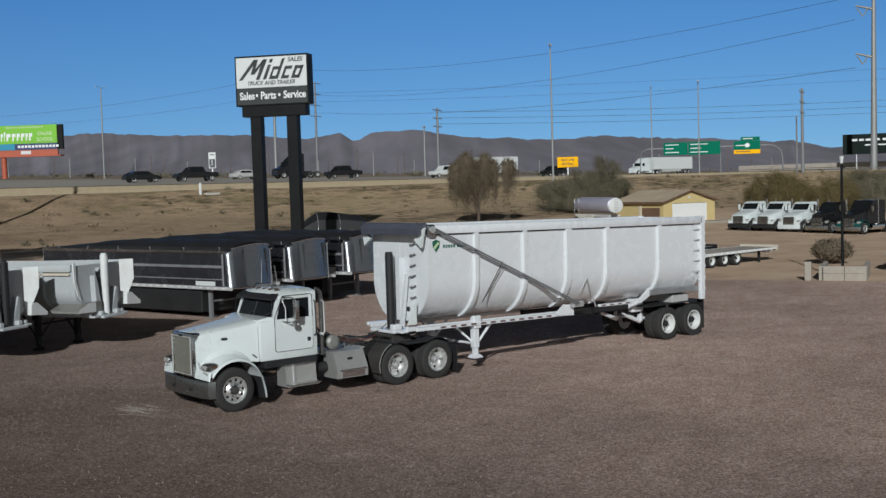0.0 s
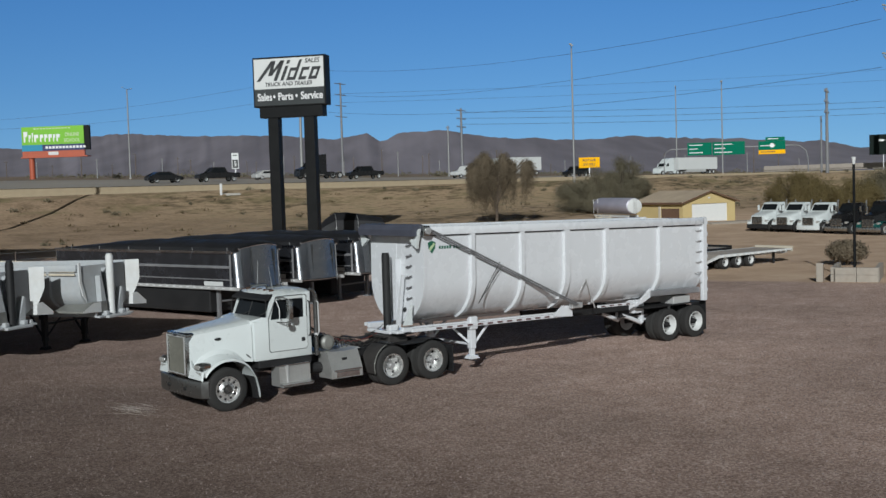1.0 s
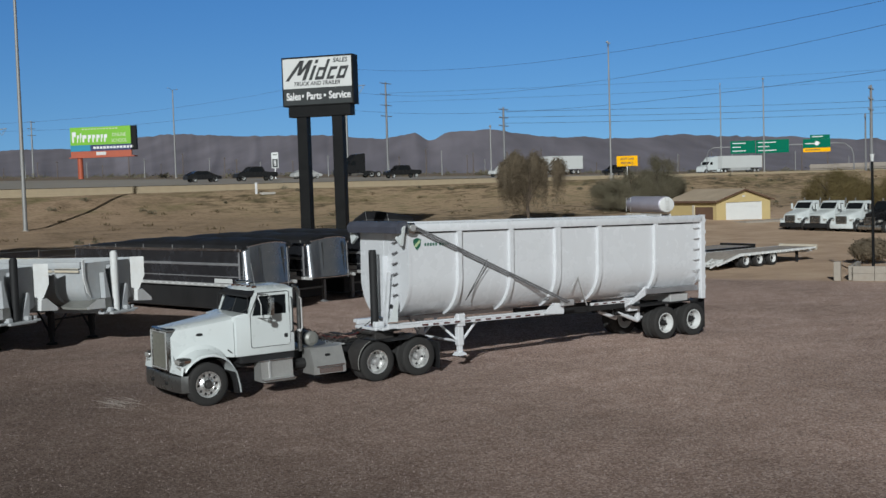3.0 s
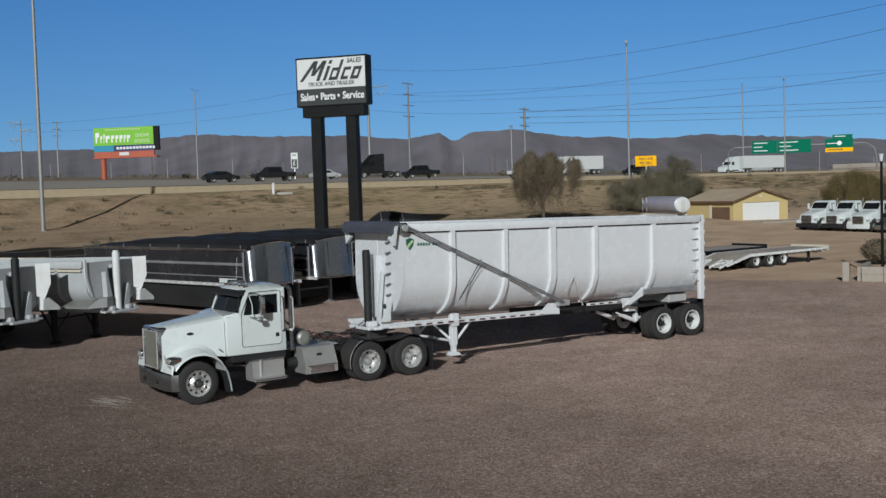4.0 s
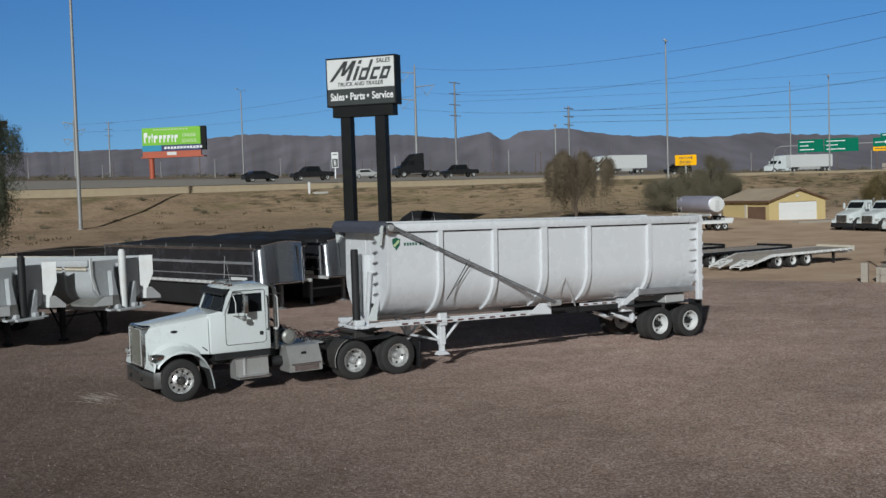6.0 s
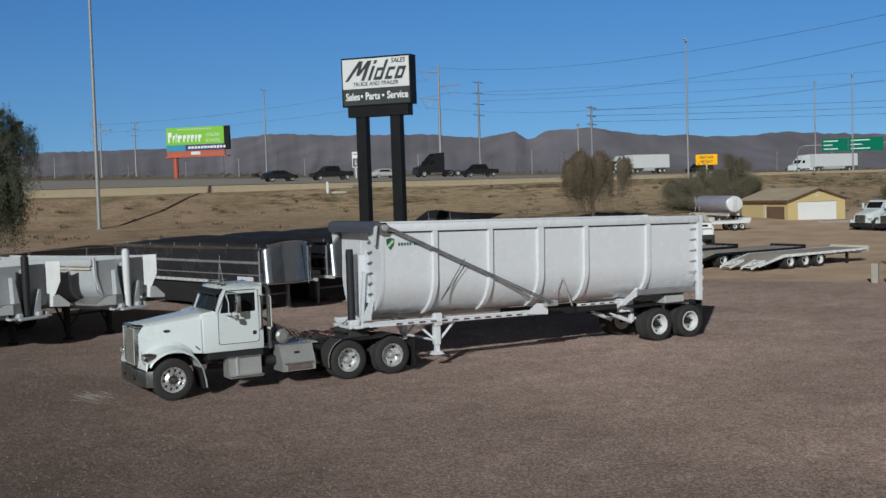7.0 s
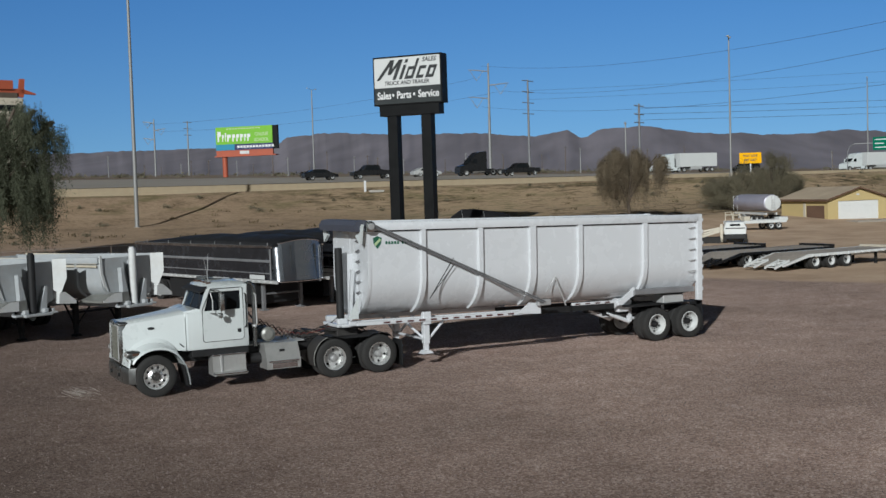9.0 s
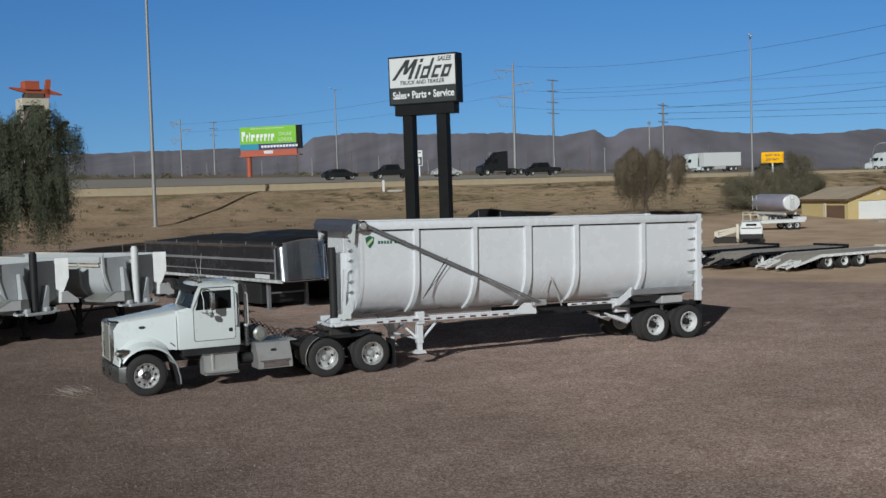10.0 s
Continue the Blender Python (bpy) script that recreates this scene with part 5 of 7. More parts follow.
    # chutes are coloured black for the shade beneath the trailer
    for u in (0.36,):
        for s in (-1, 1):
            hop = loft(bmesh.new(), [[(L * u - 1.9, -1.1, bot - 0.05), (L * u + 1.9, -1.1, bot - 0.05), (L * u + 1.9, 1.1, bot - 0.05), (L * u - 1.9, 1.1, bot - 0.05)], [(L * u - 0.4, -0.4, 0.55), (L * u + 0.4, -0.4, 0.55), (L * u + 0.4, 0.4, 0.55), (L * u - 0.4, 0.4, 0.55)]])
        part("hopper", hop, BLACK, root)
    hop = loft(bmesh.new(), [[(L * 0.68 - 1.9, -1.1, bot - 0.05), (L * 0.68 + 1.9, -1.1, bot - 0.05), (L * 0.68 + 1.9, 1.1, bot - 0.05), (L * 0.68 - 1.9, 1.1, bot - 0.05)], [(L * 0.68 - 0.4, -0.4, 0.55), (L * 0.68 + 0.4, -0.4, 0.55), (L * 0.68 + 0.4, 0.4, 0.55), (L * 0.68 - 0.4, 0.4, 0.55)]])
    part("hopper", hop, BLACK, root)
    for xx in (L - 2.2, L - 0.9):
        add_axle(DRIVE, root, xx, 0.52, True, 1.09)
    for s in (-1, 1):
        part("bogie_rail", Box(L - 3.4, L - 0.1, s * 0.5 - 0.06, s * 0.5 + 0.06, 0.8, bot - 0.08, 0.01), BLACK, root)
    return root


hop1 = hopper_trailer(31.2, 47.65)
copy_thing(hop1, pose(34.85, 48.95, 0, 0, 0, ROWH))
copy_thing(hop1, pose(38.5, 49.9, 0, 0, 0, ROWH))


# ---- the pylon sign ----
def pylon_sign():
    c, d = Vector((54.9, 85.95, 0)), Vector((0.62, -0.785, 0)).normalized()
    a = math.degrees(math.atan2(d.y, d.x))
    gz = ground_z(c.x, c.y)
    W, z0, z1, th = 3.07, 11.9, 15.85, 1.15
    root = thing("pylon_sign", pose(c.x, c.y, gz, 0, 0, a), "tall black two-post pylon sign with a white and charcoal dealer panel", "sign")
    z0, z1 = z0 - gz, z1 - gz
    part("cabinet", Box(-W, W, 0, th, z0, z1, 0.03), SIGN_BLACK, root, "black sign cabinet")
    mid = z0 + 1.42
    part("upper_face", Box(-W + 0.12, W - 0.12, -0.03, 0.01, mid, z1 - 0.14, 0.01), SIGN_WHITE, root, "white dealer panel")
    part("lower_face", Box(-W + 0.12, W - 0.12, -0.025, 0.01, z0 + 0.1, mid - 0.01, 0.01), SIGN_DARK, root, "charcoal panel with white words")
    part("skirt", Box(-W + 0.45, W - 0.35, 0.06, th - 0.06, z0 - 0.86, z0 - 0.003, 0.02), SIGN_BLACK, root)
    for s in (-1.55, 1.5):
        part("post", Box(s - 0.43, s + 0.43, 0.15, 1.0, -0.3, z0 - 0.86, 0.02), SIGN_BLACK, root, "black square steel post")
    F = Matrix.Translation((0, -0.034, 0)) @ Matrix.Rotation(radians(90), 4, "X")
    for word, x in (("Sales", -2.08), ("\u2022", -1.27), ("Parts", -0.3), ("\u2022", 0.62), ("Service", 1.9)):
        lettering("word", word, 0.82, F @ Matrix.Translation((x, z0 + 0.76, 0)), LETTER_WHITE, root, 0.78)
    for word, x in (("TRUCK", -1.38), ("AND", -0.13), ("TRAILER", 1.2)):
        lettering("word", word, 0.44, F @ Matrix.Translation((x, mid + 0.34, 0)), INK, root, 0.94, 0.2)
    lettering("word", "SALES", 0.5, F @ Matrix.Translation((2.0, z1 - 0.45, 0)), INK, root, 0.95, 0.25)
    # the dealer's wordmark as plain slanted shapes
    def bar(pts):
        part("logo_shape", prism(bmesh.new(), pts, "y", -0.042, -0.028), INK, root)
    zb, zt = mid + 0.62, z1 - 0.32
    h = zt - zb
    sl = lambda x, z: (x + 0.42 * (z - zb), z)
    bar([sl(-2.75, zb), sl(-2.45, zb), sl(-1.75, zt), sl(-2.1, zt)])
    bar([sl(-2.0, zt), sl(-1.72, zt), sl(-1.62, zb + 0.5), sl(-1.9, zb + 0.4)])
    bar([sl(-1.88, zb + 0.42), sl(-1.6, zb + 0.42), sl(-1.0, zt), sl(-1.3, zt)])
    bar([sl(-1.3, zt), sl(-0.95, zt), sl(-1.0, zb), sl(-1.3, zb)])
    bar([sl(-0.72, zb), sl(-0.45, zb), sl(-0.45, zb + h * 0.72), sl(-0.72, zb + h * 0.72)])
    bar([sl(-0.72, zb + h * 0.82), sl(-0.45, zb + h * 0.82), sl(-0.45, zt), sl(-0.72, zt)])

    for x0, x1, zz in ((-0.22, 0.3, 0.62), (0.78, 1.42, 0.62), (1.62, 2.34, 0.62)):
        for u0, u1, v0, v1 in ((0.0, 1.0, 0.0, 0.26), (0.0, 1.0, 0.74, 1.0), (0.0, 0.34, 0.26, 0.74)):
            bar([sl(x0 + (x1 - x0) * u0, zb + h * zz * v0), sl(x0 + (x1 - x0) * u1, zb + h * zz * v0), sl(x0 + (x1 - x0) * u1, zb + h * zz * v1), sl(x0 + (x1 - x0) * u0, zb + h * zz * v1)])
    bar([sl(0.3, zb), sl(0.54, zb), sl(0.54, zt), sl(0.3, zt)])
    bar([sl(2.14, zb), sl(2.34, zb), sl(2.34, zb + h * 0.62), sl(2.14, zb + h * 0.62)])
    return root


pylon_sign()


# ---- garage, yard vehicles and planter ----
def garage():
    u = Vector((0.99, -0.14, 0)).normalized()
    gz = 0.6
    root = thing("garage", pose(97.0, 81.9, gz, 0, 0, math.degrees(math.atan2(u.y, u.x))), "small yellow stucco garage with tan gable roof and white door", "building")
    W, D, e, ap = 7.0, 7.2, 2.15, 3.12
    fr = bmesh.new()
    dx0, dx1, dh = 1.2, 5.95, 1.95
    prism(fr, [(0, -0.4), (dx0, -0.4), (dx0, dh), (dx1, dh), (dx1, -0.4), (W, -0.4), (W, e), (W / 2, ap), (0, e)], "y", 0, 0.2)
    part("front_wall", fr, STUCCO, root)
    part("back_wall", Prism([(0, -0.4), (W, -0.4), (W, e), (W / 2, ap), (0, e)], "y", D - 0.2, D), STUCCO, root)
    part("side_wall", Box(0, 0.2, 0.2, D - 0.2, -0.4, e), STUCCO, root)
    part("side_wall", Box(W - 0.2, W, 0.2, D - 0.2, -0.4, e), STUCCO, root)
    for s, (xa, xb) in enumerate(((-0.35, W / 2), (W + 0.35, W / 2))):
        za = e - 0.1
        part("roof_slope", loft(bmesh.new(), [[(xa, y, za), (xb, y, ap + 0.06), (xb, y, ap + 0.18), (xa, y, za + 0.12)] for y in (-0.35, D + 0.35)]), ROOF_MAT, root, "tan shingle roof slope")
        part("fascia", loft(bmesh.new(), [[(xa, y, za - 0.06), (xb, y, ap + 0.02), (xb, y, ap + 0.17), (xa, y, za + 0.1)] for y in (-0.38, -0.353)]), WOOD_BROWN, root)
    part("eave_board", Box(-0.38, -0.35, -0.35, D + 0.35, e - 0.18, e + 0.02), WOOD_BROWN, root)
    dr = part("garage_door", Box(dx0, dx1, 0.08, 0.12, -0.4, dh), DOOR_WHITE, root, "white sectional garage door")
    for i in range(4):
        for j in range(2):
            part("door_panel", Box(dx0 + 0.08 + j * 2.35, dx0 + 2.3 + j * 2.35, 0.065, 0.08, 0.03 + i * 0.48, 0.46 + i * 0.48, 0.006), DOOR_WHITE, dr)
    part("door_trim", Box(dx0 - 0.1, dx1 + 0.1, -0.02, 0.0, dh, dh + 0.1), STUCCO, root)
    part("vent", Box(W / 2 - 0.15, W / 2 + 0.15, -0.03, 0.0, 2.45, 2.62), SIGN_WHITE, root)
    for i in range(9):
        part("gate_board", Box(-0.05, 0.0, 0.5 + i * 0.3, 0.77 + i * 0.3, -0.3, 1.55, 0.008), WOOD_BROWN, root, "brown timber gate board" if i == 0 else "")
    part("gate_post", Box(-0.1, 0.03, 3.3, 3.6, -0.3, 1.75), CREAM, root)
    return root


garage()
solid("driveway", Box(0, 7.2, -4.0, 0.0, -0.4, 0.06, 0.02), CONCRETE, pose(97.0, 81.7, 0.62, -1.5, 0, -8.0), "pale concrete apron before the garage", "pavement", kind="structure")


def tank_trailer():
    gz = 0.7
    root = thing("tank_trailer", pose(90.1, 82.0, gz, 0, 0, 70), "dull aluminium liquid tank trailer parked by the garage", "trailer")
    r = 0.86
    b = bmesh.new()
    secs = []
    for x, k in ((-0.12, 0.3), (-0.06, 0.72), (0.05, 0.95), (0.2, 1.0), (7.3, 1.0), (7.45, 0.95), (7.55, 0.72), (7.6, 0.3)):
        secs.append([(x, r * k * math.cos(a), 1.95 + r * 0.92 * k * math.sin(a)) for a in (2 * math.pi * i / 28 for i in range(28))])
    loft(b, secs)
    # purple-grey of the barrel's shaded side is put into the base colour
    part("barrel", b, mat("tank_metal_shade_tint", (0.33, 0.32, 0.38), 0.5, 0.25, 0.08, 3, 0.6), root, "dull tank barrel with its shaded purple-grey put into the colour", True)
    hb = revolve(bmesh.new(), [(0.0001, -0.03), (0.6, -0.02), (0.78, 0.04), (0.0001, 0.08)], (0, 0, 0), 28)
    for v in hb.verts:
        v.co = Vector((v.co.y - 0.13, v.co.x, 1.95 + v.co.z * 0.92))
    part("tank_head", hb, SIGN_WHITE, root, "white painted tank head", True)
    for i in range(4):
        part("ladder_rung", Cyl((-0.2, -0.15, 1.5 + 0.25 * i), (-0.2, 0.15, 1.5 + 0.25 * i), 0.02, None, 6), GALV, root)
    for s in (-1, 1):
        part("frame_rail", Box(0.2, 7.8, s * 0.5 - 0.06, s * 0.5 + 0.06, 0.85, 1.05, 0.01), WHITE2, root)
        part("ladder_rail", Cyl((-0.2, s * 0.16, 1.3), (-0.2, s * 0.16, 2.6), 0.02, None, 6), GALV, root)
    for x in (0.9, 2.2):
        add_axle(SMALL, root, x, 0.41, True, 1.0)
    part("front_leg", Box(6.6, 6.8, -0.6, 0.6, 0.0, 0.9), GALV, root)
    for y in (-0.8, 0.8):
        part("walk_rail", tube(bmesh.new(), [(6.4, y, 1.2), (6.4, y, 2.6), (7.4, y, 2.6), (7.4, y, 1.2)], 0.03, 6), GALV, root)
    return root


tank_trailer()


def flatbed(x, y, paint, deck, L, turn, label, z=0.0):
    """A tandem or tri-axle equipment flatbed with a sloping tail. Tail at x = 0, front at x = L."""
    root = thing("flatbed_trailer", pose(x, y, z, 0, 0, turn), label, "trailer", "equipment flatbeds")
    hz, sl = 0.84, 1.9
    for s in (-1, 1):
        part("side_rail", prism(bmesh.new(), [(0.0, 0.26), (sl, hz - 0.16), (L, hz - 0.1), (L, hz), (sl, hz), (0.0, 0.36)], "y", s * 1.25 - 0.05, s * 1.25 + 0.05), paint, root)
        part("main_beam", prism(bmesh.new(), [(sl, hz - 0.34), (L - 0.1, hz - 0.3), (L - 0.1, hz - 0.12), (sl, hz - 0.12)], "y", s * 0.45 - 0.06, s * 0.45 + 0.06), paint, root)
        for i in range(12):
            xx = sl + 0.3 + i * (L - sl - 0.5) / 12
            part("stake_pocket", Box(xx, xx + 0.12, s * 1.32 - 0.03, s * 1.32 + 0.03, hz - 0.13, hz - 0.01), paint, root)
        part("leg", Box(L - 1.3, L - 1.15, s * 0.8 - 0.06, s * 0.8 + 0.06, 0.0, hz - 0.2, 0.01), BLACK, root)
        for e in (-0.36, 0.36):
            part("ramp_rail", prism(bmesh.new(), [(-0.45, 0.16), (0.6, 0.5), (0.62, 0.62), (-0.4, 0.3)], "y", s * 0.75 + e - 0.04, s * 0.75 + e + 0.04), paint, root)
        for j in range(5):
            part("ramp_bar", Cyl((-0.35 + 0.22 * j, s * 0.75 - 0.36, 0.26 + 0.073 * j), (-0.35 + 0.22 * j, s * 0.75 + 0.36, 0.26 + 0.073 * j), 0.03, None, 6), paint, root)
        part("ramp_brace", Cyl((-0.35, s * 0.75 - 0.36, 0.28), (0.5, s * 0.75 + 0.36, 0.56), 0.03, None, 6), paint, root)
        part("ramp_brace", Cyl((-0.35, s * 0.75 + 0.36, 0.28), (0.5, s * 0.75 - 0.36, 0.56), 0.03, None, 6), paint, root)
    n = 16
    for i in range(n):
        y0 = -1.18 + i * 2.36 / n
        part("deck_plank", Box(sl, L - 0.05, y0, y0 + 2.36 / n - 0.018, hz - 0.05, hz - 0.008 + 0.004 * (i % 3)), deck, root)
    part("tail_deck", prism(bmesh.new(), [(0.05, 0.3), (sl, hz - 0.06), (sl, hz - 0.02), (0.05, 0.34)], "y", -1.2, 1.2), deck, root)
    part("front_header", Box(L - 0.08, L + 0.08, -1.3, 1.3, hz - 0.2, hz + 0.12, 0.02), CREAM if paint is WHITE2 else paint, root)
    part("tongue", prism(bmesh.new(), [(L, -0.5), (L, 0.5), (L + 1.3, 0.08), (L + 1.3, -0.08)], "z", hz - 0.36, hz - 0.22), paint, root)
    for x_ in (2.55, 3.75, 4.95):
        add_axle(SMALL, root, x_, 0.41, True, 1.06)
        part("wheel_guard", Box(x_ - 0.5, x_ + 0.5, -1.2, 1.2, hz - 0.1, hz - 0.06), BLACK, root)
    return root


flatbed(57.5, 48.35, WHITE2, DECK_WOOD, 8.9, 2.0, "white tri-axle equipment flatbed with beavertail ramps on dirt")
flatbed(56.0, 51.9, INKY, DECK_WOOD, 9.2, 2.0, "black tri-axle equipment flatbed with plank deck on dirt", 0.03)
flatbed(53.6, 55.4, INKY, DECK_WOOD, 9.6, 2.0, "black equipment flatbed with worn plank deck, partly hidden", 0.08)


def parked_truck(x, y, paint, label, sleeper=False, aero=True, dark=True, fender_paint=None):
    gz = ground_z(x + 2, y) + 0.0
    root = thing("parked_tractor", pose(x, y, gz) @ Matrix.Scale(0.92, 4), label, "truck", "parked tractors")
    h = bmesh.new()
    loft(h, [hood_section(px, hw, top, bot, 1.0) for px, hw, top, bot in (((0.1, 0.78, 1.5, 0.6), (0.3, 0.86, 1.62, 0.6), (0.9, 0.9, 1.78, 0.75), (1.6, 0.92, 1.92, 0.9)) if aero else ((0.1, 0.52, 1.75, 0.9), (0.3, 0.56, 1.8, 0.9), (0.9, 0.68, 1.92, 1.0), (1.7, 0.82, 2.05, 1.0)))])
    part("hood", h, paint, root, "", True)
    part("bumper", Box(-0.08, 0.14, -1.18, 1.18, 0.3, 0.72, 0.05), (BLACK if dark else paint) if aero else CHROME, root, "", True)
    g = part("grille", Box(-0.04, 0.14, -0.56, 0.56, 0.74, 1.42, 0.03), CHROME, root, "chrome grille frame")
    for i in range(9):
        part("grille_slat", Box(-0.06, -0.035, -0.51, 0.51, 0.85 + i * 0.068, 0.89 + i * 0.068), INK, g)
    for s in (-1, 1):
        f = bmesh.new()
        line = [(0.05, 0.72), (0.12, 1.0)] + arch(0.85, 0.5, 0.7, 145, 35, 10) + [(1.55, 0.6)]
        sheet(f, [(a, s * 0.55, c) for a, c in line], [(a, s * 1.17, c) for a, c in line], 0.05, (0, 0, 1))
        part("fender", f, fender_paint or paint, root, "teal painted fender" if fender_paint else "", True)
        part("headlamp", Box(0.06, 0.36, s * 0.95 - 0.14, s * 0.95 + 0.14, 0.95, 1.15, 0.04), LENS_CLEAR, root)
        part("mirror", Box(1.9, 2.02, s * 1.25 - 0.1, s * 1.25 + 0.1, 1.95, 2.5, 0.03), paint if aero else CHROME, root)
        part("side_window", Prism([(2.05, 1.98), (2.3, 2.5), (2.95, 2.5), (2.95, 1.98)], "y", s * 0.945, s * 0.955), GLASS_DARK, root)
        part("fuel_tank", Cyl((2.1, s * 0.88, 0.62), (4.1, s * 0.88, 0.62), 0.29, None, 18), ALU, root, "", True)
        part("exhaust_pipe", Cyl((3.45, s * 0.9, 0.9), (3.45, s * 0.9, 3.0), 0.07, None, 12), CHROME, root)
    c = bmesh.new()
    xb = 4.6 if sleeper else 3.25
    top = 2.95 if sleeper else 2.75
    prism(c, [(1.6, 0.9), (1.6, 1.9), (1.85, 2.0), (2.3, 2.62), (2.5, top), (xb, top), (xb, 0.9)], "y", -0.94, 0.94)
    bmesh.ops.bevel(c, geom=list(c.edges), offset=0.05, segments=2, affect="EDGES")
    part("cab", c, paint, root, "", True)
    part("windscreen", loft(bmesh.new(), [[(1.84, -0.82, 2.03), (1.8, 0, 2.03), (1.84, 0.82, 2.03)], [(2.24, -0.8, 2.58), (2.2, 0, 2.58), (2.24, 0.8, 2.58)]], closed=False), GLASS_DARK, root, "", True)
    for s in (-1, 1):
        part("frame_rail", Box(0.3, 6.9, s * 0.43 - 0.04, s * 0.43 + 0.04, 0.7, 0.95), BLACK, root)
    add_axle(STEER, root, 0.85, 0.52, False, 1.05)
    for xx in (5.0, 6.3):
        add_axle(DRIVE, root, xx, 0.52, True, 1.08)
    return root


for yy, pt, lb, sl_, ae in ((69.2, WHITE, "white aerodynamic day-cab tractor parked in a row", False, True), (66.6, WHITE, "white aerodynamic day-cab tractor parked beside its twin", False, True), (64.0, WHITE, "white aerodynamic tractor with dark lower grille", False, True),
                            (61.3, INKY, "black conventional tractor with chrome grille, parked", False, False), (58.4, INKY, "black long-nose tractor with teal fenders and chrome stacks, parked", True, False)):
    parked_truck(92.0, yy, pt, lb, sl_, ae, yy != 64.0, TEAL if yy == 58.4 else None)


def planter():
    root = thing("planter", pose(56.3, 38.3, 0, 0, 0, -62), "low pale concrete-block planter round a lamp post", "planter")
    for i in range(2):
        for j in range(2):
            part("block", Box(0.42 + 0.98 * j, 1.385 + 0.98 * j, 0, 0.2, 0.35 * i, 0.345 + 0.35 * i, 0.012), CONCRETE, root)
            part("block", Box(2.2, 2.4, 0.22 + 1.6 * j, 1.8 + 1.6 * j, 0.35 * i, 0.345 + 0.35 * i, 0.012), CONCRETE, root)
            part("block", Box(0.2, 0.4, 0.22 + 1.6 * j, 1.8 + 1.6 * j, 0.35 * i, 0.345 + 0.35 * i, 0.012), CONCRETE, root)
    part("fill_soil", Box(0.4, 2.2, 0.2, 3.4, 0.0, 0.45), mat("planter_soil", (0.3, 0.22, 0.16), 0.95, 0, 0.2, 5), root)
    return root


planter()
solid("bollard", Box(-0.16, 0.16, -0.16, 0.16, 0, 0.92, 0.03), CONCRETE, pose(56.2, 38.55, 0, 0, 0, -62), "square pale concrete bollard by the planter", "bollard")


def yard_lamp():
    root = thing("yard_lamp", pose(57.5, 37.5, 0), "slim black yard lamp post standing in the planter", "lamp")
    part("pole", Cyl((0, 0, 0.0), (0, 0, 5.6), 0.075, 0.06, 12), SIGN_BLACK, root)
    part("cap", Cyl((0, 0, 5.6), (0, 0, 5.95), 0.06, 0.11, 12), SIGN_WHITE, root, "pale lamp head")
    return root


yard_lamp()


# ---- roadside: barrier, road, signs, lamps, poles ----
def barrier():
    root = tagged(new("barrier"), "tan concrete barrier along the edge of the highway", "barrier", kind="structure")
    for i in range(44):
        x = -60 + i * 8.0
        y, z = wall_y(x), 5.2 - 0.0045 * (x - 55)
        bm = prism(bmesh.new(), [(-0.28, -0.35), (0.28, -0.35), (0.26, 0.25), (0.13, 0.4), (0.1, 0.95), (-0.1, 0.95), (-0.13, 0.4), (-0.26, 0.25)], "x", 0.002, 7.998)
        ob = part("barrier_section", bm, WALL_TAN, root)
        ob.matrix_basis = pose(x, y, z, 0, 0.258, math.degrees(math.atan(-0.055)))


barrier()


mp_ = thing("marker_post", pose(66.6, 121.9, ground_z(66.6, 121.9)), "short white marker post beside a concrete slab", "post")
part("post", Box(-0.11, 0.11, -0.11, 0.11, -0.3, 1.25, 0.03), LETTER_WHITE, mp_)
part("slab", Box(0.5, 2.2, -0.4, 0.5, -0.2, 0.14, 0.04), PALE_CONCRETE, mp_)


def road():
    bm = bmesh.new()
    xs = [-900, -400, -200, -100] + [-60 + 10 * i for i in range(40)] + [350, 400, 500, 700, 1200, 2400]
    os_ = [2.5, 8, 14, 20, 27, 34, 42, 50, 60, 72, 84]
    rows = [[bm.verts.new((x, wall_y(x) + o, plateau(x, wall_y(x) + o) + 0.1)) for o in os_] for x in xs]
    for A, B in zip(rows, rows[1:]):
        for k in range(len(os_) - 1):
            bm.faces.new((A[k], B[k], B[k + 1], A[k + 1]))
    solid("road", bm, ASPHALT, Matrix(), "sun-bleached multi-lane highway asphalt", "road", kind="structure")


road()


def mast(x, y, z0, h, heads, lean=0.45, r=0.16, label="tall grey steel highway light mast"):
    root = thing("street_lamp", pose(x, y, z0, 0, lean, 40), label, "lamp", "highway lamps")
    part("pole", Cyl((0, 0, -0.5), (0, 0, h), r, r * 0.55, 12), POLE_GREY, root, "", True)
    part("base", Cyl((0, 0, -0.3), (0, 0, 0.25), r * 1.9, r * 1.6, 12), CONCRETE, root)
    if heads:
        part("arm", tube(bmesh.new(), [(-heads, 0, h + 0.35), (-heads * 0.4, 0, h + 0.12), (0, 0, h - 0.05), (heads * 0.4, 0, h + 0.12), (heads, 0, h + 0.35)], 0.045, 6), POLE_GREY, root)
        for s in (-1, 1):
            head = loft(bmesh.new(), [[(s * (heads + x), -w, h + 0.35 - t), (s * (heads + x), w, h + 0.35 - t), (s * (heads + x), w * 0.8, h + 0.35 + t), (s * (heads + x), -w * 0.8, h + 0.35 + t)] for x, w, t in ((-0.2, 0.07, 0.05), (0.1, 0.19, 0.09), (0.4, 0.17, 0.08), (0.55, 0.06, 0.04))])
            part("lamp_head", head, SIGN_WHITE, root, "pale cobra-head luminaire", True)
    return root


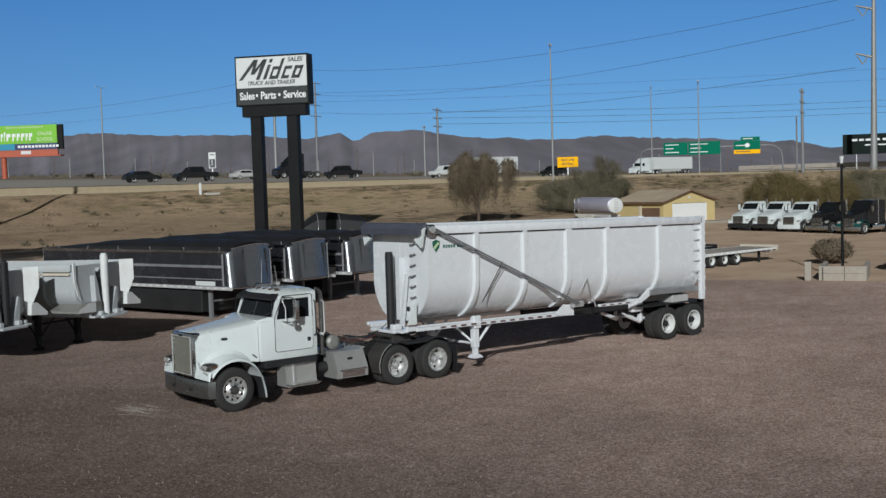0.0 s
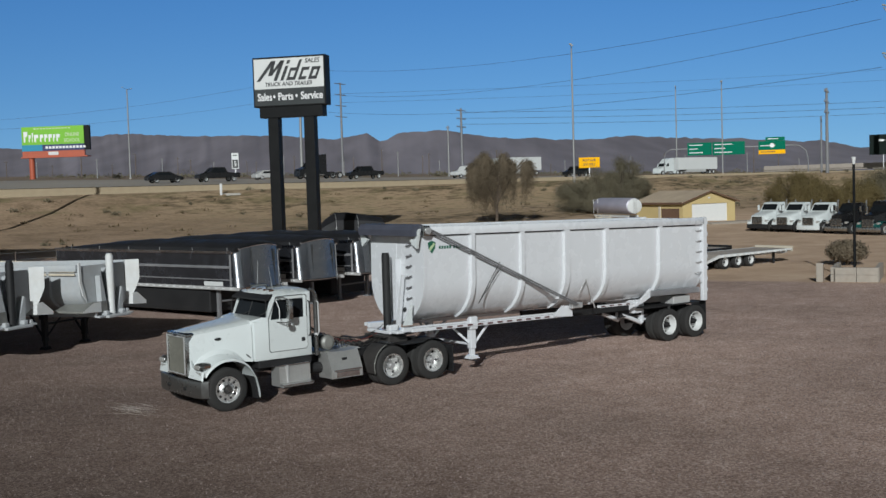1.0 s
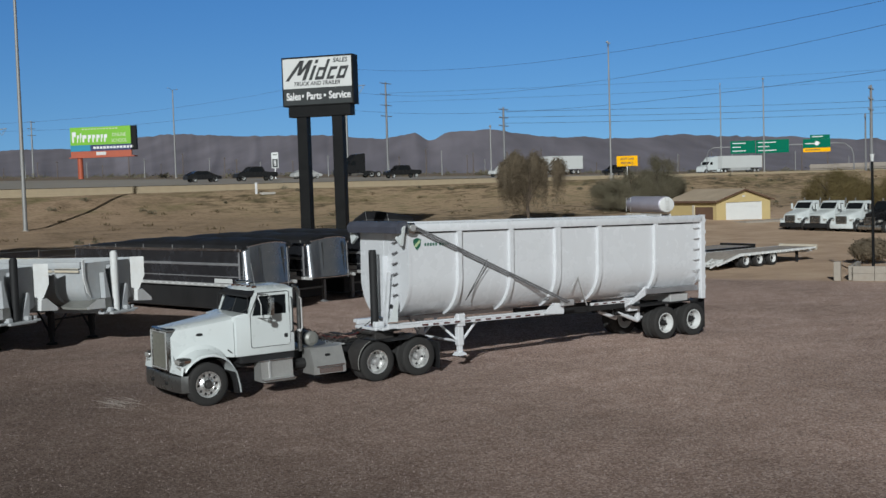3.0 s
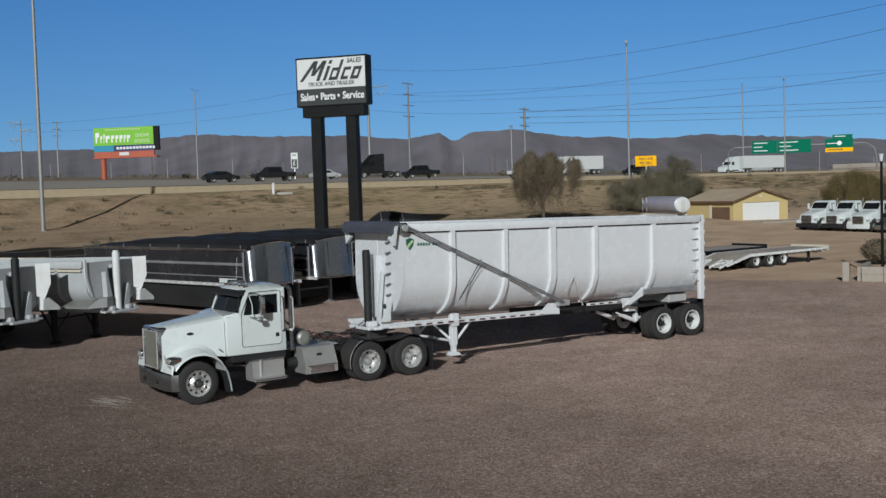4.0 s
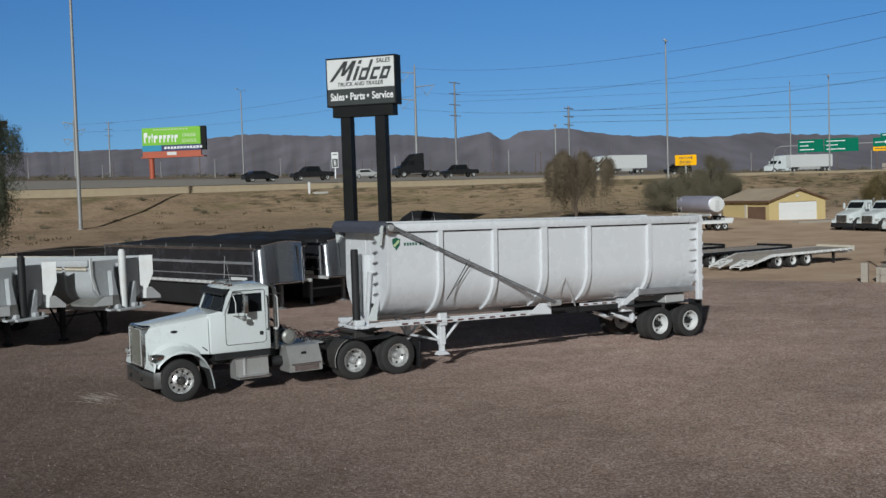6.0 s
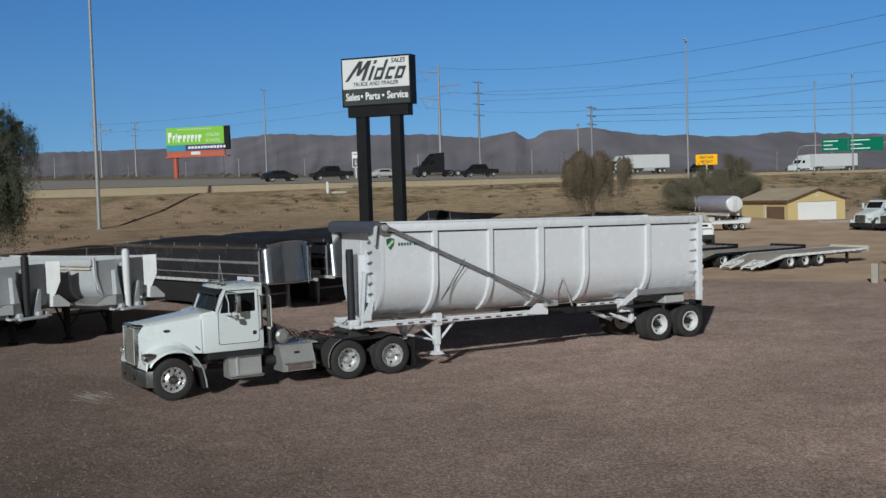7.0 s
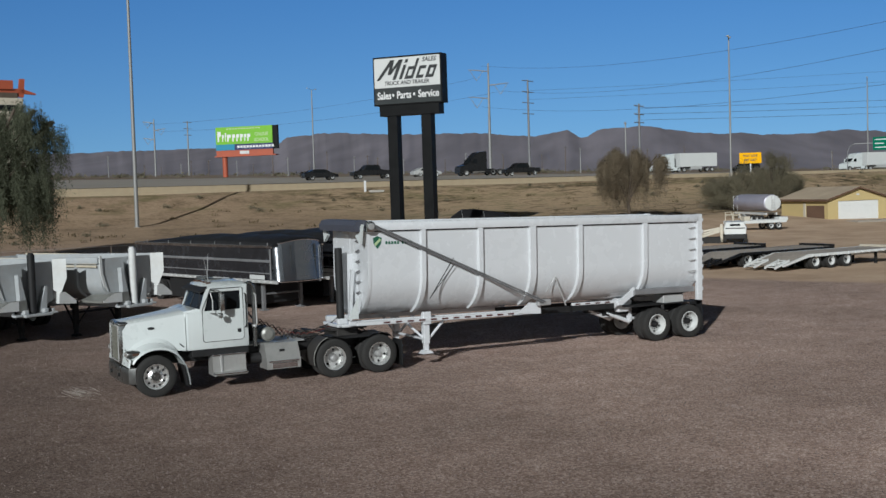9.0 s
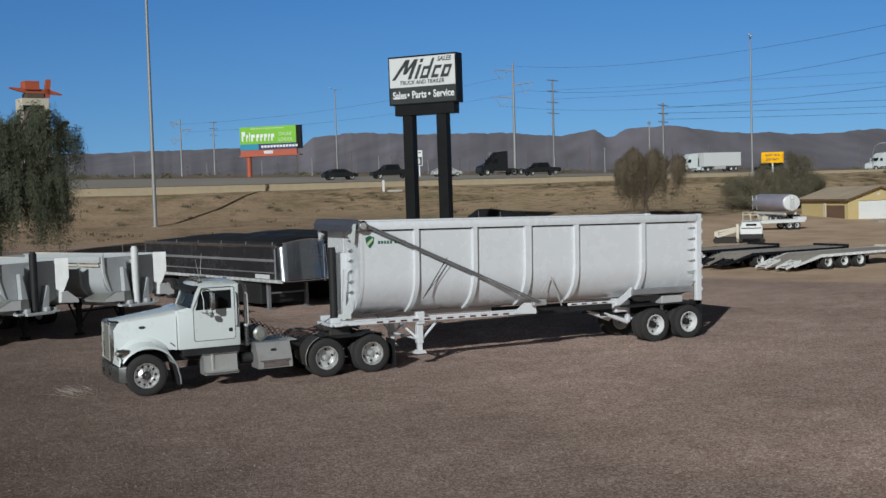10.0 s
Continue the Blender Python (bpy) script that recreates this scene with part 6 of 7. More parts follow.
mast(38.27, 110.8, 2.1, 28.0, 1.2, r=0.2)
mast(117.7, 118.5, 5.6, 17.7, 0.6, r=0.15)
mast(128.0, 296.5, 9.5, 23.6, 2.2, r=0.24)
mast(238.8, 205.0, 7.0, 21.6, 1.1, r=0.2)
mast(162.5, 129.2, 5.6, 15.1, 0.8, r=0.14)


def utility_pole(x, y, z0, h, arms, material, r=0.2, width=2.4, label="weathered utility pole with cross-arms"):
    root = thing("utility_pole", pose(x, y, z0, 0, 0.4, 25), label, "pole", "utility poles")
    part("pole", Cyl((0, 0, -0.5), (0, 0, h), r, r * 0.6, 10), material, root, "", True)
    for i in range(arms):
        z = h - 0.6 - i * h * 0.12
        part("cross_arm", Box(-width / 2, width / 2, -r * 0.25, r * 0.25, z - r * 0.25, z + r * 0.25), material, root)
        for k in (-0.48, -0.25, 0.25, 0.48):
            part("insulator", Cyl((k * width, 0, z + r * 0.25), (k * width, 0, z + r * 0.25 + 0.3), 0.06, 0.04, 8), POLE_DARK, root)
    return root


utility_pole(175.4, 117.9, 5.0, 14.3, 3, POLE_DARK, 0.32, 4.4)
utility_pole(176.0, 119.4, 5.0, 9.8, 1, POLE_DARK, 0.2, 1.2)
utility_pole(199.0, 244.6, 7.5, 18.0, 3, POLE_DARK, 0.42, 5.2)
utility_pole(196.0, 246.6, 7.5, 13.5, 1, POLE_GREY, 0.25, 1.6)
utility_pole(289.5, 444.7, 12.0, 41.0, 4, POLE_DARK, 0.6, 9.0)
for i in range(46):
    a = radians(12 + i * 0.95 + random.uniform(-0.5, 0.5))
    d = random.uniform(380, 620)
    px, py = 11 + d * math.sin(a), 4 + d * math.cos(a)
    utility_pole(px, py, plateau(px, py), random.uniform(5, 10), 1, POLE_GREY if i % 3 == 0 else POLE_WOOD, 0.2, 2.0, "distant utility pole on the plain")


def steel_tower(x, y, z0, h, arms, turn, r=0.9, a=7.0):
    root = thing("transmission_tower", pose(x, y, z0, 0, 0.4, turn), "tall tapered steel transmission pole with vee-string arms", "pole", "transmission poles")
    part("shaft", Cyl((0, 0, -1), (0, 0, h), r, r * 0.45, 14), POLE_GREY, root, "", True)
    for s, z in arms:
        part("arm", Cyl((0, 0, z - 0.5), (s * a, 0, z + 0.5), 0.3, 0.18, 8), POLE_GREY, root)
        for e in (0.25, 0.92):
            part("insulator_string", Cyl((s * a * e, 0, z), (s * a * 0.6, 0, z - a * 0.5), 0.13, None, 6), POLE_GREY, root)
    return root


steel_tower(302.0, 502.0, 13.0, 54.0, [(-1, 50.5), (1, 43.5), (-1, 37)], -30, 0.85, 10.0)
steel_tower(231.0, 137.6, 3.0, 44.0, [(-1, 36.5), (-1, 26.5)], -60, 0.75, 3.6)
steel_tower(167.0, 640.0, 18.0, 31.0, [(-1, 29), (1, 25), (-1, 20)], -30, 0.6, 6.2)
utility_pole(175.0, 600.0, 17.0, 28.0, 3, POLE_GREY, 0.5, 5.0)


def wires():
    cable = mat("power_cable", (0.05, 0.05, 0.055), 0.5, 0.3, 0.1, 2)
    runs = [((300, 505, 66), (229, 139.5, 42), 7), ((308, 498, 53), (228.6, 140.2, 37), 7), ((296, 506, 46), (228.6, 140.2, 27), 6), ((163, 642, 46), (298, 505, 60), 4), ((171, 640, 42), (308, 498, 53), 4),
            ((200, 245, 24.5), (425, 150, 31), 2), ((200, 245, 22.9), (425, 150, 29), 2), ((199, 245, 21.3), (425, 150, 27), 2), ((289, 445, 48), (700, 241, 66), 3), ((289, 445, 44), (700, 241, 60), 3)]
    for p, q, sag in runs:
        p, q = Vector(p), Vector(q)
        pts = []
        for i in range(25):
            u = i / 24
            v = p.lerp(q, u)
            pts.append(v - Vector((0, 0, sag * 4 * u * (1 - u))))
        solid("power_line", tube(bmesh.new(), pts, 0.045, 5), cable, Matrix(), "thin dark power line strung between poles", "cable", "power lines")


wires()


def plate_sign(name, x, y, z0, w, h, top, face, label, rows, posts=1, turn=-35, ink=LETTER_WHITE, text=()):
    """A road sign facing the lot: back plate, rows of bars for unreadable words, posts."""
    root = thing(name, pose(x, y, z0, 0, 0, turn), label, "sign")
    zt = top - z0
    plate = part("sign_plate", Box(-w / 2, w / 2, -0.05, 0.05, zt - h, zt, 0.02), face, root)
    for u0, u1, v0, v1, m_ in rows:
        part("sign_bar", Box(-w / 2 + u0 * w, -w / 2 + u1 * w, -0.07, -0.05, zt - v1 * h, zt - v0 * h), m_, plate)
    for i in range(posts):
        px = 0 if posts == 1 else (-0.35 * w if i == 0 else 0.35 * w)
        part("sign_post", Box(px - 0.07, px + 0.07, 0.05, 0.17, -0.5, zt - 0.2), GALV, root)
    return root


ys = plate_sign("road_sign", 126.7, 124.6, 5.4, 3.0, 1.5, 8.6, YELLOW_SIGN, "yellow rectangular highway warning sign on posts", [], 1, -45)
for i, w_ in enumerate(("RIGHT LANE", "EXIT ONLY")):
    lettering("word", w_, 0.42, Matrix.Translation((0, -0.07, 2.77 - 0.6 * i)) @ Matrix.Rotation(radians(90), 4, "X"), INK, ys, 0.8)
plate_sign("highway_speed_sign", 96.5, 176.0, 7.0, 1.15, 2.6, 11.6, SIGN_WHITE, "white and black highway sign with a dark panel", [(0.1, 0.9, 0.42, 0.95, INK), (0.35, 0.65, 0.5, 0.85, LETTER_WHITE), (0.2, 0.8, 0.12, 0.18, INK)], 1, -35)


def gantry():
    d = Vector((12.1, -15.5, 0))
    root = thing("sign_gantry", pose(195.3, 164.5, 5.5, 0, 0, math.degrees(math.atan2(d.y, d.x))), "overhead highway gantry with green exit signs", "sign")
    for a, b_, z0, z1, m_, lab in ((0.0, 4.95, 4.3, 6.9, GREEN_SIGN, "green"), (5.1, 11.6, 4.2, 6.9, GREEN_SIGN, "green"), (14.3, 19.6, 4.9, 6.7, GREEN_SIGN, "green"), (15.7, 19.5, 6.72, 7.5, GREEN_SIGN, "green"), (14.3, 19.6, 4.05, 4.88, YELLOW_SIGN, "yellow")):
        p = part("sign_panel", Box(a, b_, -0.1, 0.0, z0, z1, 0.03), m_, root, lab + " reflective sign panel")
        n = 3 if z1 - z0 > 2.5 else 1
        for i in range(n):
            zz = z1 - (i + 0.72) * (z1 - z0) / (n + 0.3)
            part("sign_bar", Box(a + 0.4, a + 0.4 + (b_ - a) * (0.55 if i != 1 else 0.34), -0.13, -0.1, zz, zz + 0.16), LETTER_WHITE if m_ is GREEN_SIGN else INK, p)
    part("shield", Cyl((17.0, -0.12, 5.8), (17.0, -0.1, 5.8), 0.45, None, 20), LETTER_WHITE, root)
    part("truss", Box(-3.5, 21.0, 0.02, 0.3, 5.6, 5.85, 0.05), POLE_DARK, root)
    part("column", tube(bmesh.new(), [(-3.5, 0.2, 5.7), (-4.4, 0.2, 5.2), (-4.8, 0.2, 4.0), (-4.9, 0.2, -2)], 0.09, 10), POLE_DARK, root)
    part("column", tube(bmesh.new(), [(20.5, 0.2, 5.75), (22.3, 0.2, 5.6), (23.6, 0.2, 4.6), (24.0, 0.2, 3.0), (24.1, 0.2, -2)], 0.15, 10), POLE_DARK, root)
    return root


gantry()


def overpass():
    root = thing("overpass", pose(243.0, 171.0, 4.5, 0, 0, -58), "pale concrete highway overpass in the distance", "bridge", kind="structure")
    part("deck", Box(-8, 60, 0, 10, 1.5, 2.2, 0.05), OLD_CONCRETE, root)
    part("parapet", Box(-8, 60, -0.3, -0.02, 1.9, 2.9, 0.05), OLD_CONCRETE, root)
    for x in (-2, 10, 22, 34, 46):
        part("pier", Box(x, x + 1.2, 3, 7, -4, 1.5, 0.05), OLD_CONCRETE, root)


overpass()


def billboard():
    p, d = Vector((110.4, 328.6, 0)), Vector((13.0, -12.3, 0))
    L = d.length
    root = thing("billboard", pose(p.x, p.y, 10.0, 0, 0, math.degrees(math.atan2(d.y, d.x))), "lime green roadside billboard on a single orange post", "billboard")
    z0, z1 = 8.2, 14.9
    part("deck", Box(-0.3, L + 1.0, -0.8, 1.6, 6.3, 6.6), ORANGE, root)
    part("skirt", Box(0, L, -0.2, 0.4, 6.6, z0 - 0.02), ORANGE, root, "orange skirt panel")
    part("logo_plate", Box(L * 0.42, L * 0.58, -0.26, -0.2, 7.0, 7.9), SIGN_WHITE, root)
    f = part("face", Box(0, L, -0.3, 0.3, z0 + 1.7, z1, 0.03), LIME, root, "lime green advertising face")
    part("band", Box(0, L * 0.33, -0.32, 0.28, z0, z0 + 1.69), CYAN, root, "cyan band")
    part("band", Box(L * 0.33 + 0.01, L, -0.32, 0.28, z0, z0 + 1.69), NAVY, root, "navy band")
    part("frame", Box(L, L + 1.5, 0.0, 0.9, z0, z1, 0.05), SIGN_BLACK, root, "dark steel backing frame")
    F = Matrix.Rotation(radians(90), 4, "X")
    lettering("word", "ONLINE", 1.35, Matrix.Translation((L * 0.81, -0.32, z0 + 4.3)) @ F, LETTER_GREY, root, 0.85)
    lettering("word", "SCHOOL", 1.35, Matrix.Translation((L * 0.81, -0.32, z0 + 2.7)) @ F, LETTER_GREY, root, 0.85)
    for i, (w, h) in enumerate(((1.4, 2.9), (0.8, 2.0), (0.5, 2.5), (1.5, 2.0), (1.2, 2.0), (1.1, 2.0), (1.2, 2.0), (0.8, 2.0), (1.2, 2.0))):
        x = 0.6 + sum((1.45, 0.95, 0.65, 1.65, 1.3, 1.2, 1.3, 0.95, 1.2)[:i])
        part("logo_shape", prism(bmesh.new(), [(x, z0 + 2.5), (x + w * 0.35, z0 + 2.5), (x + w * 0.35, z0 + 2.5 + h * 0.5), (x + w * 0.8, z0 + 2.5 + h * 0.55), (x + w * 0.8, z0 + 2.5 + h), (x, z0 + 2.5 + h)], "y", -0.34, -0.31), LETTER_WHITE, root)
    for i in range(12):
        part("logo_shape", Box(L * 0.2 + i * 0.9, L * 0.2 + i * 0.9 + 0.6, -0.34, -0.31, z1 - 0.75, z1 - 0.4), LETTER_GREY, root)
        part("logo_shape", Box(L * 0.38 + i * 0.98, L * 0.38 + i * 0.98 + 0.7, -0.36, -0.33, z0 + 0.55, z0 + 1.2), LETTER_WHITE, root)
    part("post", Cyl((2.4, 0.3, -3), (2.4, 0.3, 6.3), 0.75, None, 18), ORANGE, root, "orange steel post", True)
    return root


billboard()
bb = plate_sign("dark_billboard", 251.0, 145.5, 5.0, 20.0, 4.6, 13.7, BOARD_DARK, "dark green billboard with pale unreadable lines", [(0.1, 0.16, 0.24, 0.34, LETTER_WHITE), (0.18, 0.23, 0.24, 0.34, LETTER_WHITE), (0.25, 0.4, 0.24, 0.34, LETTER_WHITE), (0.43, 0.56, 0.24, 0.34, LETTER_WHITE), (0.24, 0.36, 0.52, 0.58, LETTER_WHITE), (0.38, 0.52, 0.52, 0.58, LETTER_WHITE)], 2, -60)


def red_tower():
    root = thing("restaurant_tower", pose(52.0, 311.5, 6.0, 0, 0, 10), "cream sign tower topped by a red windmill-like cross", "tower")
    part("tower", Box(-3.6, 3.6, 0, 5, -2, 25.7, 0.2), CREAM, root, "cream stucco tower")
    for z in (22.4, 18.6):
        part("window_band", Box(-3.2, 2.0, -0.1, 0.05, z, z + 1.5), GLASS_DARK, root)
        part("ledge", Box(-4.0, 4.0, -0.4, 5.4, z - 1.0, z - 0.5), CREAM, root)
    part("red_block", Box(-2.3, 1.4, 0.5, 4.5, 27.9, 30.2, 0.1), ORANGE, root, "red rooftop block")
    part("red_vane", loft(bmesh.new(), [[(-6.0, 1, 28.2), (-6.0, 2, 28.2), (-6.0, 2, 28.5), (-6.0, 1, 28.5)], [(-2, 1, 27.1), (-2, 2, 27.1), (-2, 2, 28.3), (-2, 1, 28.3)], [(4, 1, 26.9), (4, 2, 26.9), (4, 2, 28.1), (4, 1, 28.1)], [(7.2, 1, 26.7), (7.2, 2, 26.7), (7.2, 2, 27.0), (7.2, 1, 27.0)]]), ORANGE, root)
    part("red_vane", prism(bmesh.new(), [(2.7, 26.0), (4.1, 26.0), (4.5, 30.7), (3.3, 30.7)], "y", 1, 2), ORANGE, root)
    part("roof_neck", Box(-2.0, 2.4, 0.7, 4.3, 25.7, 27.1), BARK, root)
    return root


red_tower()


def tarp_heap():
    gz = ground_z(66.5, 95)
    root = thing("tarp_heap", pose(66.0, 95.0, gz, 0, 0, -25), "dark tarp-covered heap at the foot of the slope", "tarp")
    part("tarp_roof", loft(bmesh.new(), [[(x, -1.4, -0.3), (x, -1.3, z0), (x, -0.5, z1 - 0.12), (x, 0, z1), (x, 0.5, z1 - 0.12), (x, 1.3, z0), (x, 1.4, -0.3)] for x, z0, z1 in ((-2.9, 0.1, 0.35), (-2.3, 0.5, 1.0), (-1.4, 0.9, 1.6), (-0.2, 0.9, 1.6), (1.4, 0.8, 1.35), (3.0, 0.6, 1.0), (3.3, 0.1, 0.4))]), TARP, root, "sagging black tarp over a stack", True)
    for x in (-1.4, 0.6):
        part("tie_strap", tube(bmesh.new(), [(x, -1.45, -0.1), (x, -1.36, 0.95), (x, -0.5, 1.52 - 0.08 * (x + 1.4)), (x, 0.5, 1.52 - 0.08 * (x + 1.4)), (x, 1.36, 0.95)], 0.02, 5), GALV, root)
    return root


tarp_heap()


def fence():
    root = tagged(new("fence"), "thin steel-post wire fence at the foot of the slope", "fence")
    for i in range(24):
        x = -24 + i * 3.0
        y = 66 + 0.02 * x
        z = ground_z(x, y)
        part("fence_post", Cyl((x, y, z - 0.2), (x, y, z + 2.3), 0.03, None, 6), POLE_WOOD, root)
    for h in (0.4, 0.9, 1.4, 1.9, 2.25):
        part("fence_wire", tube(bmesh.new(), [(-24 + i * 3.0, 66 + 0.02 * (-24 + i * 3.0), ground_z(-24 + i * 3.0, 66) + h) for i in range(24)], 0.006, 4), GALV, root)


fence()


# ---- traffic on the highway, at rest ----
def far_semi(x, y, cab_paint, box_paint, L, label, east=True, trailer=True):
    z = plateau(x, y) + 0.1
    root = thing("highway_semi", pose(x, y, z, 0, 0, 180 - 3 if east else -3), label, "truck", "highway traffic")
    c = bmesh.new()
    prism(c, [(0.0, 0.4), (0.0, 1.25), (0.2, 1.6), (1.65, 1.95), (2.2, 2.8), (2.5, 3.1), (3.3, 3.85), (4.9, 4.0), (4.9, 0.75), (1.85, 0.6), (1.7, 0.95), (1.4, 1.12), (0.8, 1.12), (0.5, 0.95), (0.42, 0.4)], "y", -1.18, 1.18)
    bmesh.ops.bevel(c, geom=list(c.edges), offset=0.1, segments=2, affect="EDGES")
    part("cab", c, cab_paint, root, "", True)
    for s in (-1, 1):
        part("side_window", Prism([(2.15, 2.05), (2.5, 2.7), (3.1, 2.7), (3.1, 2.0)], "y", s * 1.18, s * 1.2), GLASS_DARK, root)
        part("fuel_tank", Cyl((2.2, s * 0.95, 0.66), (4.4, s * 0.95, 0.66), 0.3, None, 14), ALU, root)
        part("mirror", Box(1.95, 2.05, s * 1.35 - 0.1, s * 1.35 + 0.1, 2.1, 2.7, 0.02), cab_paint, root)
        part("fairing", Box(3.2, 6.2, s * 1.1 - 0.1, s * 1.1 + 0.1, 0.4, 1.1, 0.03), cab_paint, root)
    part("windscreen", loft(bmesh.new(), [[(1.66, -1.0, 2.02), (1.66, 1.0, 2.02)], [(2.14, -1.0, 2.76), (2.14, 1.0, 2.76)]], closed=False), GLASS_DARK, root)
    part("chassis", Box(0.5, 8.0, -0.5, 0.5, 0.6, 0.95), BLACK, root)
    xs = [1.1, 6.0, 7.3]
    if trailer:
        part("box", Box(6.3, 6.3 + L, -1.3, 1.3, 1.15, 4.05, 0.04), box_paint, root, "white box trailer")
        part("skirt", Box(9.0, 6.3 + L - 4, -1.25, 1.25, 0.55, 1.15), ALU_DULL, root)
        xs += [6.3 + L - 2.6, 6.3 + L - 1.3]
    for xx in xs:
        for s in (-1, 1):
            add_wheel(DRIVE, root, xx, s * 1.08, 0.52, s)
    return root


def far_car(x, y, paint, label, kind="car", east=True):
    z = plateau(x, y) + 0.1
    root = thing("highway_" + kind, pose(x, y, z, 0, 0, 180 - 3 if east else -3), label, kind, "highway traffic")
    h = {"car": (4.7, 1.45, 0.95), "pickup": (5.8, 1.9, 1.15), "suv": (5.0, 1.85, 1.1)}[kind]
    L, H, bl = h
    outline = {"car": [(0, 0.35), (0, 0.75), (1.1, bl), (1.8, H), (3.4, H), (4.3, bl), (L, 0.9), (L, 0.35)],
               "pickup": [(0, 0.45), (0, 1.0), (1.4, bl), (2.0, H), (3.7, H), (3.9, bl), (L, bl), (L, 0.5)],
               "suv": [(0, 0.4), (0, 0.95), (1.2, bl), (1.8, H), (4.6, H), (L, bl), (L, 0.45)]}[kind]
    b = bmesh.new()
    prism(b, outline, "y", -0.92, 0.92)
    bmesh.ops.bevel(b, geom=list(b.edges), offset=0.09, segments=2, affect="EDGES")
    part("body", b, paint, root, "", True)
    for s in (-1, 1):
        xe = 3.5 if kind != "suv" else 4.4
        part("side_window", Prism([(1.6, bl + 0.04), (1.95, H - 0.14), (xe - 0.1, H - 0.14), (xe + 0.15, bl + 0.04)], "y", s * 0.921, s * 0.929), GLASS_DARK, root)
        for xx in (0.9, L - 1.0):
            w = add_wheel(SMALL, root, xx, s * 0.82, 0.36, s)
            w.scale = (0.86, 0.86, 0.86)
    return root


far_semi(166.0, 197.0, WHITE, SIGN_WHITE, 9.6, "white semi pulling a plain white box trailer on the highway", False)
far_car(72.6, 145.0, INKY, "black sedan on the highway", "car")
far_car(74.8, 145.0, INKY, "black pickup on the highway", "pickup", False)
far_semi(103.4, 168.0, INKY, SIGN_WHITE, 14.6, "black bobtail semi tractor on the highway", False, False)
far_car(101.6, 150.0, INKY, "black pickup on the highway", "pickup", False)
far_car(96.0, 160.0, ALU_DULL, "grey sedan on the highway", "car")
far_car(121.5, 150.0, SIGN_WHITE, "white pickup on the highway", "pickup", False)
far_semi(214.0, 190.0, WHITE, SIGN_WHITE, 13.4, "white semi pulling a white box trailer on the highway", False)
far_car(150.0, 154.0, INKY, "black sport utility vehicle on the highway", "suv", False)


def work_machine():
    """A white crawler-type machine with a rounded engine hood, dark rear grille, folded cream boom and outrigger."""
    root = thing("work_machine", pose(72.6, 67.5, ground_z(72.6, 67.5), 0, 0, -40) @ Matrix.Scale(0.84, 4), "white utility machine with folded cream boom, parked on dirt", "machine")
    hood = bmesh.new()
    loft(hood, [[(-0.95 * k, x, 0.8), (-1.0 * k, x, 1.35), (-0.82 * k, x, z), (0.82 * k, x, z), (1.0 * k, x, 1.35), (0.95 * k, x, 0.8)] for x, z, k in ((0.0, 1.72, 0.94), (0.12, 1.86, 1.0), (1.6, 1.9, 1.0), (2.0, 1.75, 0.94))])
    part("engine_hood", hood, WHITE2, root, "rounded white engine hood", True)
    part("hood_vent", Box(-0.45, 0.45, -0.03, 0.02, 1.52, 1.7, 0.02), GLASS_DARK, root)
    part("hood_stripe", Box(-0.85, 0.85, -0.02, 0.02, 1.28, 1.36), BLACK, root)
    part("tail_weight", Box(-0.95, 0.95, -0.1, 1.9, 0.35, 0.8, 0.08), BLACK, root)
    for s in (-1, 1):
        for y in (0.3, 1.6):
            part("wheel", Cyl((s * 0.75, y, 0.38), (s * 1.02, y, 0.38), 0.38, None, 18), RUBBER, root)
    for y, z0, z1 in ((0.3, 1.2, 0.4), (0.75, 1.35, 0.6), (1.3, 1.4, 0.9)):
        part("boom", Box(-3.0, -0.7, y - 0.1, y + 0.1, -0.09, 0.09, 0.03, Matrix.Translation((0, 0, (z0 + z1) / 2)) @ Matrix.Translation((-2.2, 0, 0)) @ Matrix.Rotation(math.atan2(z1 - z0, 2.8), 4, "Y") @ Matrix.Translation((2.2, 0, 0))), CREAM, root, "cream steel boom")
    part("boom_post", Box(-1.3, -1.05, 0.1, 0.4, 0.1, 1.7, 0.04), CREAM, root)
    part("boom_head", Box(-3.2, -2.8, 0.2, 1.4, 0.6, 1.1, 0.08), CREAM, root)
    for y in (0.1, 1.1):
        part("track", Prism([(-3.3, 0.25), (-3.1, 0.0), (-1.3, 0.0), (-1.05, 0.25), (-1.3, 0.55), (-3.1, 0.55)], "y", y, y + 0.4), RUBBER, root, "black rubber crawler track")
    part("outrigger", Box(-2.9, -2.7, 0.6, 0.9, 0.0, 0.8, 0.02), CREAM, root)
    return root


work_machine()


